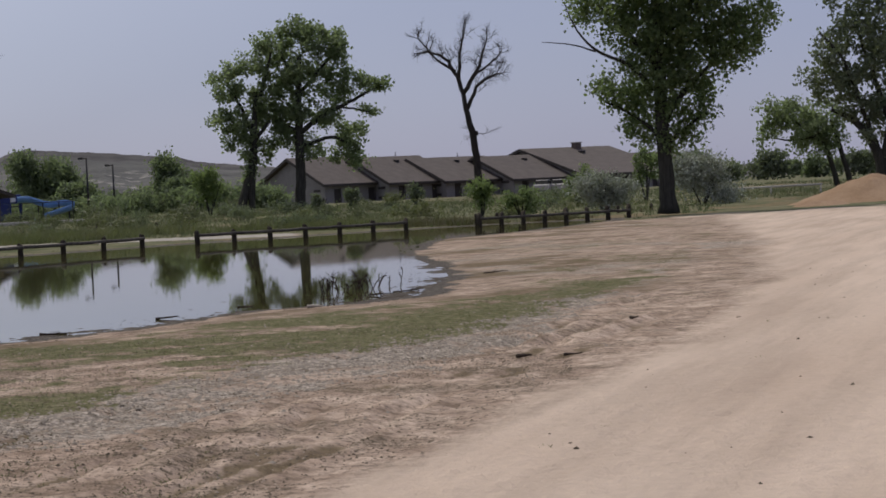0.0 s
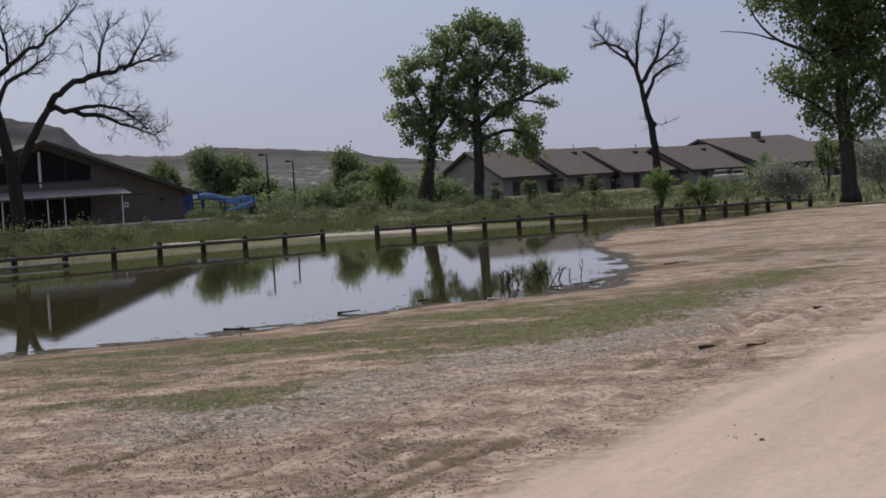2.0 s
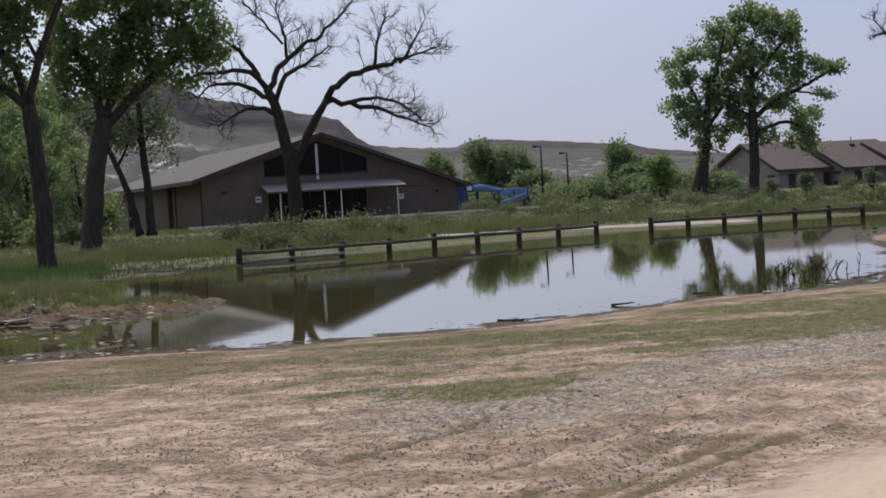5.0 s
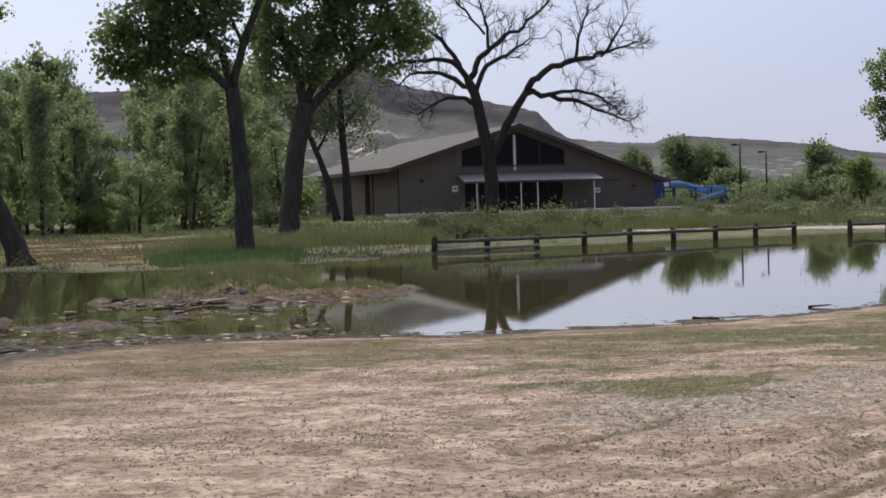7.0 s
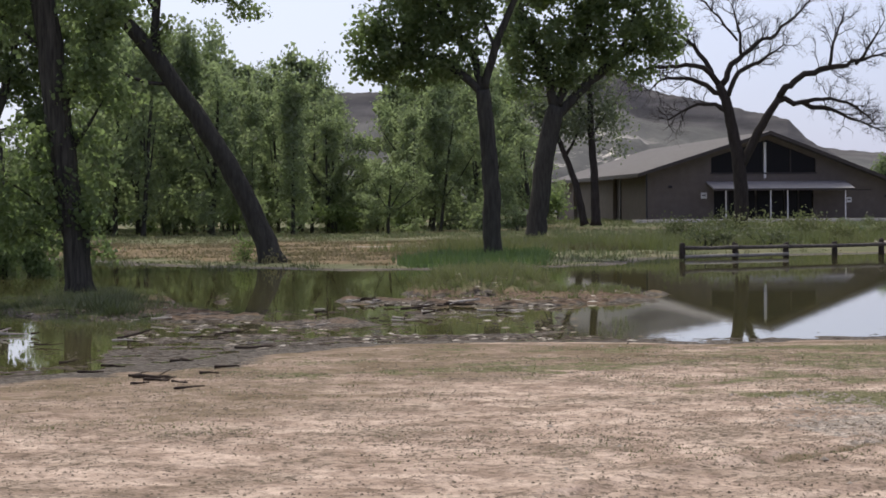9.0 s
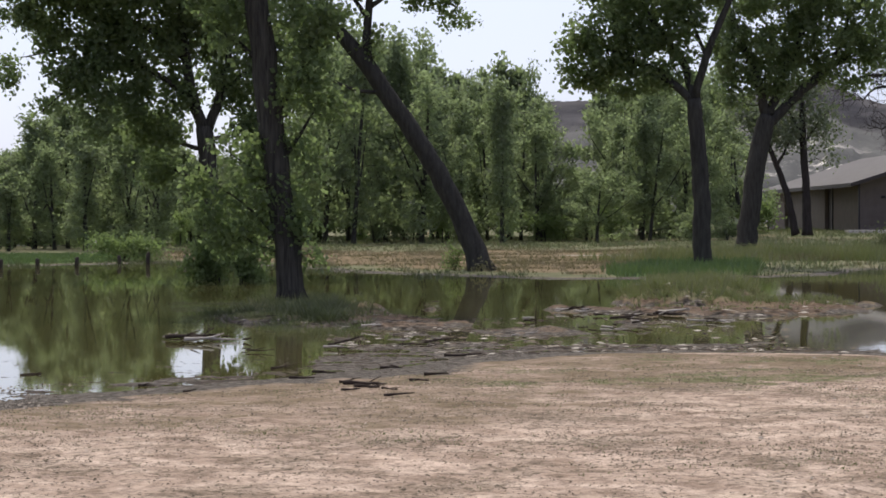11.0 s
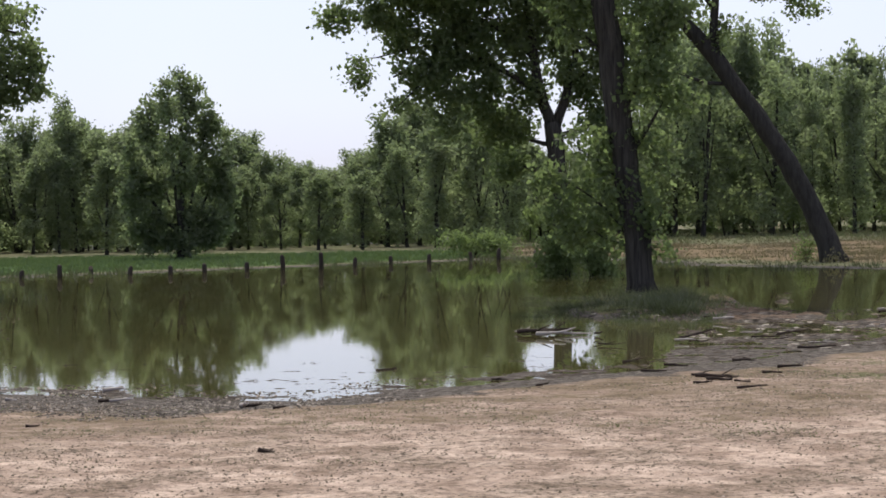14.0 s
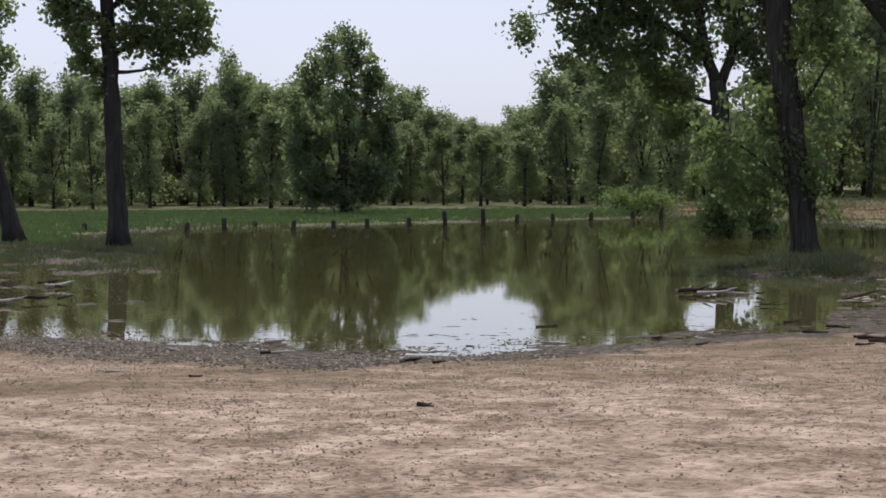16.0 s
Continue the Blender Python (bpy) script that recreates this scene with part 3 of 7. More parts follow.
    m["soil"] = np.where(wet, soft(0.0, 0.05, h) * (1 - 0.6 * soft(0.16, 0.24, h)) * (0.75 + 0.4 * waves(x, y, (2.0, 0.8), (0.7, 0.6))) * soft(30.2, 28.8, az), 0.0)
    m["meadow"] = np.where(wet, 0.0, side * soft(0.2, 1.5, df))
    lb = soft(43.5, 45.5, az) * soft(66, 58, D)  # the trodden, muddy left bank
    m["mud"] = np.where(wet, m["mud"], np.maximum(m["mud"], lb * side * (0.62 + 0.3 * waves(x, y, (3, 0.7)))))
    m["dry"] = np.where(wet, m["dry"], np.maximum(m["dry"], lb * side))
    m["meadow"] = m["meadow"] * (1 - 0.6 * lb)
    grassy_left = soft(33.5, 35.5, az) * soft(120, 108, D)
    m["lush"] = side * (~wet) * grassy_left * soft(1, 2.5, df) * (1 - lb)
    # lush grass below the forked cottonwood; its dark green also paints the tree's shade
    m["lush"] = np.maximum(m["lush"], 0.8 * side * (~wet) * soft(18.8, 19.8, az) * (1 - soft(22.3, 23.3, az)) * soft(0.5, 1.2, df) * (1 - soft(6.0, 10.0, df)))
    field = soft(18.5, 20.5, az) * (1 - soft(33, 34.5, az)) * soft(1.8, 4.0, df + waves(x, y, (3.0, 1.0))) * (1 - soft(116, 132, D + waves(x, y, (14.0, 5.0))))
    path = np.exp(-((D - 110.5) / 2.4) ** 4) * soft(2.5, 4.5, az) * (1 - soft(12.4, 13.2, az))
    path = np.maximum(path, 0.9 * np.exp(-((D - 104 - 0.8 * (az - 20)) / 1.2) ** 4) * soft(16.5, 17.5, az) * (1 - soft(23, 25, az)))
    m["straw"] = side * (~wet) * np.clip(0.8 * field * (1 - 0.8 * (m["lush"] > 0.3)) + 0.55 * soft(0.15, 0.6, waves(x, y, (9, 0.8), (23, 0.8), (4, 0.4))) * (1 - soft(32.5, 34, az)), 0, 1)
    m["meadow"] = m["meadow"] * (1 - path)
    m["straw"] = m["straw"] * (1 - path)
    m["path"] = path * (~wet)
    m["lush"] = m["lush"] * (1 - np.maximum(m["road"], m["path"]))
    return h, m


def ground_z(x, y):
    return float(land(np.array([x]), np.array([y]))[0][0])


def build_ground():
    r = [0.4, 1.2, 2.5]
    while r[-1] < 420:
        r.append(r[-1] * (1.0055 if 12 < r[-1] < 34 else 1.010 if 12 < r[-1] < 120 else 1.026))
    while r[-1] < 4600:
        r.append(r[-1] * 1.12)
    r = np.array(r)
    az = np.concatenate([np.arange(-13, 52, 0.16), np.arange(52, 347, 4.0)])
    R, A = np.meshgrid(r, np.radians(az), indexing="ij")
    x, y = -R * np.sin(A), R * np.cos(A)
    h, masks = land(x.ravel(), y.ravel())
    n, k = len(r), len(az)
    i = np.arange(n - 1)[:, None] * k + np.arange(k)[None, :]
    j = np.arange(n - 1)[:, None] * k + (np.arange(k)[None, :] + 1) % k
    quads = np.stack([i, i + k, j + k, j], -1).reshape(-1, 4)
    hub = len(h)
    fan = np.stack([np.full(k, hub), np.arange(k), (np.arange(k) + 1) % k], 1)
    verts = np.concatenate([np.stack([x.ravel(), y.ravel(), h], 1), [[0, 0, float(np.mean(h[:k]))]]])
    masks = {name: np.append(v, v[0]) for name, v in masks.items()}
    me = mesh_np("ground", verts, [quads, fan], GROUND, True)
    for name, v in masks.items():
        paint(me, name, v)
    return tagged(new("ground", me), "flat sandy park ground with gravel, grass and a dirt road", "ground", kind="structure")


build_ground()
pond = mesh_np("pond_water", [(x, y, 0) for x, y in ((-62, 0), (14, 12), (14, 118), (-62, 118))], [np.array([[0, 1, 2, 3]])], WATER)
tagged(new("pond_water", pond), "still murky floodwater pond mirroring the trees", "water", kind="structure")
river = mesh_np("river_water", [(x, y, 0.02) for x, y in ((-75, 150), (-75, 270), (-330, 200), (-330, 40), (-150, 80))], [np.array([[0, 1, 2, 3, 4]])], WATER)
tagged(new("river_water", river), "pale river seen between the trunks of the wood", "water", kind="structure")


def hill(name, az0, az1, d0, d1, tops, label, cliff=0.0, chalk=1.0, seed=0):
    """A ridge whose skyline has the elevations tops = [(azimuth, degrees)], rising from d0 to a brink at d1 metres."""
    az = np.linspace(az0, az1, 240)
    r = np.linspace(0, 1.25, 70)
    A, Rr = np.meshgrid(az, r)
    D = d0 + (d1 - d0) * Rr
    el = np.interp(A, [a for a, _ in tops], [e for _, e in tops])
    top = np.tan(np.radians(el)) * d1
    gully = np.interp(np.sin(A * 2.3 + seed) + 0.6 * np.sin(A * 5.7 + 2 * seed + 3 * Rr) + 0.3 * np.sin(A * 12.1 - 4 * Rr), [-1.9, 1.9], [0.0, 1.0])
    rise = np.clip(Rr + 0.10 * (gully - 0.5) * (1 - np.abs(2 * np.clip(Rr, 0, 1) - 1)), 0, 1)
    talus = rise ** 1.25 * (1 - cliff) / 0.93
    prof = np.where(rise < 0.93, np.minimum(talus, 1 - cliff), 1 - cliff + cliff * soft(0.93, 0.985, rise))
    z = top * prof * (1 - 0.06 * gully * (rise < 0.93)) + np.where(Rr > 1, -(Rr - 1) * top * 0.2, 0)
    x, y = -D * np.sin(np.radians(A)), D * np.cos(np.radians(A))
    z = z * (1 + 0.035 * waves(A * 40, Rr * 160, (30, 1.0), (9, 0.6)) * soft(0.1, 0.4, Rr) * (1 - soft(0.8, 0.93, Rr))) + (cliff > 0) * soft(0.93, 0.98, rise) * 0.35 * waves(A * 40, Rr * 0 + seed, (14, 1.0), (5, 0.8))
    m, k = A.shape
    i = np.arange(m - 1)[:, None] * k + np.arange(k - 1)[None, :]
    quads = np.stack([i, i + k, i + k + 1, i + 1], -1).reshape(-1, 4)
    me = mesh_np(name, np.stack([x.ravel(), y.ravel(), z.ravel()], 1), [quads], HILL, True)
    paint(me, "cliff", (soft(0.90, 0.94, rise) * (1 - soft(1.0, 1.06, Rr)) * (cliff > 0)).ravel())
    paint(me, "chalk", (chalk * soft(0.15, 0.3, rise) * (1 - soft(0.6, 0.8, rise)) * (0.12 + 1.1 * np.exp(-((A - 17.9) / 1.3) ** 2) + 0.75 * np.exp(-((A - 7.4) / 1.5) ** 2))).ravel())
    return tagged(new(name, me), label, "hill", kind="structure")


hill("backdrop_mesa", 11.9, 30, 700, 1100, [(11.9, 1.2), (12.5, 1.53), (13.0, 1.85), (13.35, 2.25), (14.65, 2.55), (16.7, 3.0), (17.4, 3.4), (18.3, 3.45), (19.5, 3.15), (22.6, 3.0), (24, 3.0), (27, 2.6), (30, 1.4)],
     "steep grey mesa with a cliff rim and pale chalk slopes", 0.22, 1.0, 1.0)
hill("backdrop_ridge", 1.0, 15, 1100, 1900, [(1, 0.5), (3.5, 0.8), (5.0, 0.95), (5.9, 1.06), (6.25, 1.18), (8.6, 1.42), (9.9, 1.53), (10.2, 1.50), (10.55, 1.37), (11.4, 1.40), (12.7, 1.54), (15, 1.3)],
     "long low scrub-covered ridge with chalky gullies", 0.10, 0.45, 2.0)
hill("backdrop_low_hills", -22, 3, 1500, 2600, [(-22, 0.3), (-12, 0.16), (-10, 0.2), (-8, 0.30), (-6.5, 0.34), (-3, 0.4), (0, 0.4), (3, 0.5)],
     "distant low hills along the horizon", 0.0, 0.3, 3.0)

hill("backdrop_bluff", 29, 62, 520, 900, [(29, 0.5), (33, 0.75), (36, 0.95), (38, 1.05), (40, 0.9), (44, 0.8), (50, 0.9), (62, 0.6)],
     "low grey bluff beyond the river", 0.0, 0.3, 4.0)


# ---- trees ----
rng = np.random.default_rng(7)


def bend(line, wobble, step=0.5):
    """A polyline of (x, y, z, r), refined and made a little crooked."""
    P = np.asarray(line, dtype=float)
    d = np.concatenate([[0], np.cumsum(np.linalg.norm(np.diff(P[:, :3], axis=0), axis=1))])
    n = max(int(d[-1] / step), 3)
    s = np.linspace(0, d[-1], n + 1)
    # a gentle curve through the points
    out = np.stack([np.interp(s, d, P[:, i]) for i in range(4)], 1)
    for _ in range(2):
        out[1:-1, :3] = 0.25 * out[:-2, :3] + 0.5 * out[1:-1, :3] + 0.25 * out[2:, :3]
    k = rng.normal(0, wobble, (n + 1, 3)) * out[:, 3:4]
    k[0] = 0
    out[:, :3] += k
    return out


def leaf_arrays(centres, size, droop=0.3, simple=False):
    """One four-cornered folded leaf at every centre, or a plain three-cornered one."""
    n = len(centres)
    a = rng.normal(0, 1, (n, 3))
    a[:, 2] -= droop
    a /= np.linalg.norm(a, axis=1)[:, None]
    b = np.cross(a, rng.normal(0, 1, (n, 3)))
    b /= np.linalg.norm(b, axis=1)[:, None] + 1e-9
    s = size * rng.uniform(0.6, 1.35, (n, 1))
    if simple:
        V = np.stack([centres - a * s * 0.5 + b * s * 0.4, centres + a * s * 0.6, centres - a * s * 0.5 - b * s * 0.4], 1)
        return V.reshape(-1, 3), np.arange(3 * n).reshape(n, 3)
    c = np.cross(a, b)
    V = np.stack([centres - a * s * 0.5, centres + b * s * 0.42 + c * s * 0.08, centres + a * s * 0.55, centres - b * s * 0.42 + c * s * 0.08], 1)
    return V.reshape(-1, 3), np.arange(4 * n).reshape(n, 4)


def dead_growth(lines, level, reach=1.0):
    """Crooked side branches along the outer part of every line, and finer ones along those."""
    gap, lo, hi, thick = ((0, 0, 0, 0), (0.25, 0.7, 2.1, 0.036), (0.17, 0.35, 0.95, 0.021), (0.30, 0.2, 0.5, 0.011))[level]
    out = []
    for line in lines:
        step = np.linalg.norm(np.diff(line[:, :3], axis=0), axis=1)
        run = np.concatenate([[0], np.cumsum(step)])
        spots = np.arange(run[-1] * (0.3 if level == 1 else 0.2), run[-1] + 0.01, gap)
        for at in np.append(spots, [run[-1]] * 2):
            k = min(int(np.searchsorted(run, at)), len(line) - 1)
            o, t = line[k, :3], line[k, :3] - line[max(k - 1, 0), :3]
            t = t / (np.linalg.norm(t) + 1e-6)
            p = np.cross(t, rng.normal(0, 1, 3))
            p /= np.linalg.norm(p) + 1e-6
            d = 0.75 * t + 0.8 * p + np.array([0, 0, 0.18])
            L = reach * rng.uniform(lo, hi) * (1.15 - 0.4 * at / run[-1])
            n = (0, 6, 4, 3)[level]
            r = min(thick, line[k, 3] * 0.8)
            pts, q = [(*o, r)], o.copy()
            for i in range(1, n):
                d = d / np.linalg.norm(d) + rng.normal(0, 0.28, 3) + np.array([0, 0, 0.05])
                q = q + d / np.linalg.norm(d) * L / (n - 1)
                pts.append((*q, r * (1 - 0.6 * i / (n - 1))))
            out.append(np.array(pts))
    return out + (dead_growth(out, level + 1, reach) if level < 3 else [])


def tree_meshes(name, trunks, limbs, lobes, round_sides=9, least=4, simple=False, leaf=0.2, total=8000, per=30, bark=None, leaves=None, bare=False, depth=1.0, spread=0.32, shell=0.35, sides=4, twig=1.0):
    """Trunk, branch and leaf meshes of a tree in its own axes: x across, y away, z up."""
    bark = bark or BARK
    main, side = [], []
    for line in trunks:
        L = [(u, 0.0, w, r) for u, w, r in line]
        main.append(bend(L, 0.06, 0.4))
    flare = main[0]
    flare[0, 3] *= 1.25
    nodes = [m[:, :4] for m in main]
    for line in limbs:
        v = rng.uniform(-0.35, 0.35)
        start = np.array([line[0][0], 0.0, line[0][1]])
        al = np.concatenate(nodes)
        start_y = al[np.argmin(np.linalg.norm(al[:, :3] - start, axis=1)), 1]
        reach = np.cumsum([0] + [math.dist(p[:2], q[:2]) for p, q in zip(line[:-1], line[1:])])
        L = [(u, start_y + v * d, w, r * (1.2 if bare else 1.0)) for (u, w, r), d in zip(line, reach)]
        b = bend(L, 0.55 if bare else 0.18, 0.45 if bare else 0.35)
        main.append(b)
        nodes.append(b)
    skel = np.concatenate(nodes)
    tips = []
    share = [(ru * rw * (ru + rw)) ** 0.8 for _, _, ru, rw in lobes]
    for (lu, lw, ru, rw), part_of in zip(lobes, share):
        rv = 0.5 * (ru + rw) * depth
        n = max(int(total / per * part_of / sum(share)), least)
        p = rng.normal(0, 1, (n, 3))
        p /= np.linalg.norm(p, axis=1)[:, None]
        p *= (rng.uniform(0, 1, (n, 1)) ** shell) * np.array([ru, rv, rw])
        near_y = skel[np.argmin(np.hypot(skel[:, 0] - lu, skel[:, 2] - lw)), 1]
        tips.append(p + np.array([lu, near_y, lw]))
    tips = np.concatenate(tips) if tips else np.zeros((0, 3))
    order = np.argsort([np.min(np.linalg.norm(skel[:, :3] - t, axis=1)) for t in tips])
    twigs = []
    for t in tips[np.asarray(order, dtype=int)]:
        d = np.linalg.norm(skel[:, :3] - t, axis=1) + 0.9 * np.maximum(skel[:, 2] - t[2], 0)
        k = int(np.argmin(d))
        s = skel[k]
        L = np.linalg.norm(t - s[:3])
        if L < 0.12:
            continue
        r0 = min(s[3] * 0.75, 0.012 + 0.016 * L + (0.006 if bare else 0.0))
        m = np.linspace(0, 1, 5)[:, None]
        mid = s[:3] * (1 - m) + t * m
        mid[1:4] += rng.normal(0, 0.07 * L, (3, 3)) + np.array([0, 0, 0.07 * L]) * np.sin(np.pi * m[1:4])
        r = r0 * (1 - m) + min(0.016 if bare else 0.012, r0 * 0.6) * m
        tw = np.concatenate([mid, r], 1)
        twigs.append(tw)
        skel = np.concatenate([skel, tw[1:]])
    if bare:
        twigs = dead_growth(main[len(trunks):], 1, twig)
    v, f = tube_arrays(main, round_sides)
    out = [mesh_np("trunk", v, f, bark, True), None, None]
    if twigs:
        v, f = tube_arrays([tw[::2] for tw in twigs] if sides == 3 and not bare else twigs, sides, False)
        out[1] = mesh_np("branchwork", v, f, bark, True)
    if not bare and len(twigs):
        ends = np.concatenate([tw[2:, :3] for tw in twigs])
        c = np.repeat(ends, max(int(per / 3), 1), axis=0)
        c = c + rng.normal(0, spread, c.shape) * np.array([1, 1, 0.85])
        v, f = leaf_arrays(c, leaf, 0.3, simple)
        out[2] = mesh_np("crown", v, [f], leaves or LEAF)
    return out


def stand(name, meshes, m, label, category="tree", group="", kind=""):
    """A tree or shrub from its meshes: an Empty at its foot with trunk, branches and crown under it."""
    base = tagged(new(name), label, category, group, kind)
    base.matrix_world = m
    for nm, me in zip(("trunk", "branchwork", "crown"), meshes):
        if me is not None:
            tagged(part(nm, me, base), kind="" if nm == "trunk" else "stuff")
    return base


def tree(name, x, y, z, turn, trunks, limbs, lobes, label, **how):
    global rng
    rng = np.random.default_rng(int(abs(x * 97 + y * 31)))
    return stand(name, tree_meshes(name, trunks, limbs, lobes, **how), pose(x, y, z, 0, 0, turn), label)


tree("cottonwood_tree", -15.3, 184.4, 0.77, 4.7,
     trunks=[[(-0.53, -0.09, 0.40), (-0.00, 1.48, 0.36), (0.72, 3.44, 0.36), (0.99, 6.09, 0.27), (1.26, 9.61, 0.18)], [(0.48, -0.14, 0.31), (0.60, 2.12, 0.27), (0.72, 3.44, 0.27)]],
     limbs=[[(0.99, 6.09, 0.18), (0.00, 8.35, 0.13), (-0.78, 10.15, 0.09)],
            [(1.17, 7.85, 0.18), (2.10, 10.46, 0.13), (2.66, 12.65, 0.09)],
            [(0.97, 5.64, 0.18), (2.28, 7.13, 0.13)]],
     lobes=[(-1.2, 10.2, 1.3, 1.6), (-1.8, 7.3, 0.9, 1.2), (-1.0, 6.0, 0.9, 1.1), (1.1, 11.8, 1.1, 1.2), (2.2, 13.3, 1.0, 1.2), (0.1, 6.8, 1.2, 1.5), (0.5, 4.6, 1.0, 1.0), (1.8, 9.1, 1.2, 1.5), (-0.4, 11.5, 0.8, 0.9), (0.4, 3.0, 0.6, 0.9)],
     label="tall cottonwood with two dark trunks on the far meadow", leaf=0.24, total=7600, per=54, spread=0.27, leaves=LEAF_HAZED)
tree("cottonwood_tree", -11.0, 184.7, 0.77, 3.4,
     trunks=[[(0.00, -0.02, 0.44), (0.15, 2.81, 0.40), (0.20, 5.47, 0.36), (0.23, 8.57, 0.27), (0.50, 12.10, 0.18)]],
     limbs=[[(0.23, 6.13, 0.22), (-1.53, 7.10, 0.18), (-2.80, 8.27, 0.13)],
            [(0.23, 6.13, 0.22), (2.48, 7.57, 0.18), (4.75, 8.57, 0.13), (6.80, 9.58, 0.07)],
            [(0.17, 5.03, 0.18), (2.83, 5.78, 0.13), (4.99, 4.57, 0.09)],
            [(0.25, 9.01, 0.18), (2.22, 11.13, 0.13), (3.64, 12.84, 0.09)],
            [(0.34, 9.89, 0.18), (-0.83, 12.16, 0.13), (-1.62, 13.97, 0.09)],
            [(3.39, 7.97, 0.09), (5.15, 7.67, 0.07), (6.37, 7.25, 0.04)]],
     lobes=[(0.6, 14.1, 2.1, 1.1), (-0.8, 12.4, 1.5, 1.3), (2.4, 13.1, 1.8, 1.5), (3.7, 11.7, 1.1, 1.3), (1.1, 10.7, 2.1, 1.5), (-1.4, 10.0, 1.5, 1.3), (3.0, 9.3, 1.3, 1.2), (5.3, 9.7, 1.6, 0.8), (6.7, 9.6, 0.6, 0.4), (-0.1, 8.1, 1.8, 1.3), (2.0, 7.1, 1.7, 0.9),
            (4.3, 6.1, 1.5, 1.0), (3.2, 4.5, 1.7, 0.8), (5.0, 3.7, 1.1, 0.5), (-0.7, 5.7, 1.3, 1.2), (-1.9, 7.3, 1.5, 1.3), (-2.5, 5.1, 1.1, 1.0), (0.8, 5.0, 1.3, 1.0), (4.1, 10.6, 0.9, 0.5), (5.8, 7.6, 0.8, 0.5)],
     label="broad leafy cottonwood with a dark trunk before the lodge", leaf=0.24, total=18500, per=54, spread=0.28, leaves=LEAF_HAZED)
tree("bare_tree", 3.0, 180.0, 0.74, -1.0,
     trunks=[[(0.00, 0.29, 0.35), (-0.02, 2.54, 0.30), (-0.23, 5.23, 0.26), (-0.63, 6.68, 0.22), (-0.85, 8.42, 0.17)]],
     limbs=[[(-0.23, 5.14, 0.17), (-0.05, 5.39, 0.13)],
            [(-0.85, 8.42, 0.15), (-1.40, 10.17, 0.13), (-2.42, 11.52, 0.09), (-3.92, 11.72, 0.04)],
            [(-0.85, 8.42, 0.15), (-0.00, 9.67, 0.13), (0.66, 10.93, 0.09), (1.19, 12.84, 0.04)],
            [(-0.65, 7.11, 0.15), (-0.06, 8.59, 0.11), (1.16, 9.61, 0.09), (2.16, 9.77, 0.04)],
            [(-1.14, 9.51, 0.13), (-1.04, 11.45, 0.09), (-0.51, 13.36, 0.04)],
            [(-0.00, 9.67, 0.09), (1.42, 10.46, 0.06), (2.11, 11.28, 0.04)],
            [(-1.40, 10.17, 0.09), (-2.67, 10.88, 0.06), (-4.00, 12.68, 0.04)]],
     lobes=[],
     label="slender dead tree with a bare twiggy crown", twig=0.75, bare=True, bark=BARK_GREY, sides=3)
tree("cottonwood_tree", 10.6, 109.5, 0.12, -5.5,
     trunks=[[(0.00, 0.06, 0.45), (-0.04, 1.33, 0.37), (-0.07, 2.91, 0.34), (-0.12, 4.75, 0.32), (-0.09, 6.85, 0.26), (-0.12, 9.48, 0.21), (-0.06, 11.83, 0.13)]],
     limbs=[[(-0.10, 5.54, 0.12), (-1.60, 7.15, 0.09), (-2.89, 7.66, 0.07), (-3.64, 8.37, 0.05), (-4.08, 9.18, 0.035), (-4.35, 10.04, 0.02)],
            [(-3.02, 7.72, 0.045), (-4.18, 8.14, 0.03), (-5.48, 8.27, 0.015)],
            [(-0.06, 4.22, 0.16), (0.95, 5.74, 0.13), (2.32, 6.98, 0.08), (3.92, 7.94, 0.05)],
            [(-0.09, 6.85, 0.16), (-1.53, 8.51, 0.11), (-2.78, 9.89, 0.05)],
            [(-0.11, 8.17, 0.16), (1.66, 9.64, 0.11), (3.52, 10.31, 0.05)],
            [(-0.06, 3.17, 0.11), (1.00, 4.04, 0.08), (1.95, 4.64, 0.05)],
            [(-0.07, 3.44, 0.11), (-1.45, 4.82, 0.08), (-2.73, 5.42, 0.05)]],
     lobes=[(-2.8, 9.9, 1.5, 1.0), (-1.3, 8.9, 1.6, 1.3), (-2.2, 5.8, 1.5, 1.0), (-0.3, 6.9, 1.6, 1.3), (-0.7, 4.4, 1.3, 1.1), (1.7, 6.8, 1.6, 1.1), (3.1, 7.9, 1.6, 1.3), (4.4, 9.1, 1.1, 1.1), (1.2, 4.9, 1.4, 0.8), (1.9, 9.1, 1.8, 1.3), (0.4, 11.5, 3.4, 1.6), (3.3, 11.1, 2.1, 1.3), (0.5, 3.6, 1.1, 0.6), (0.2, 8.2, 1.5, 1.2), (0.8, 9.8, 1.6, 1.2), (-0.9, 10.4, 1.5, 1.0), (0.6, 6.0, 1.3, 1.0)],
     label="large cottonwood with a straight trunk beside the dirt road", leaf=0.17, total=38000, per=54, spread=0.30)
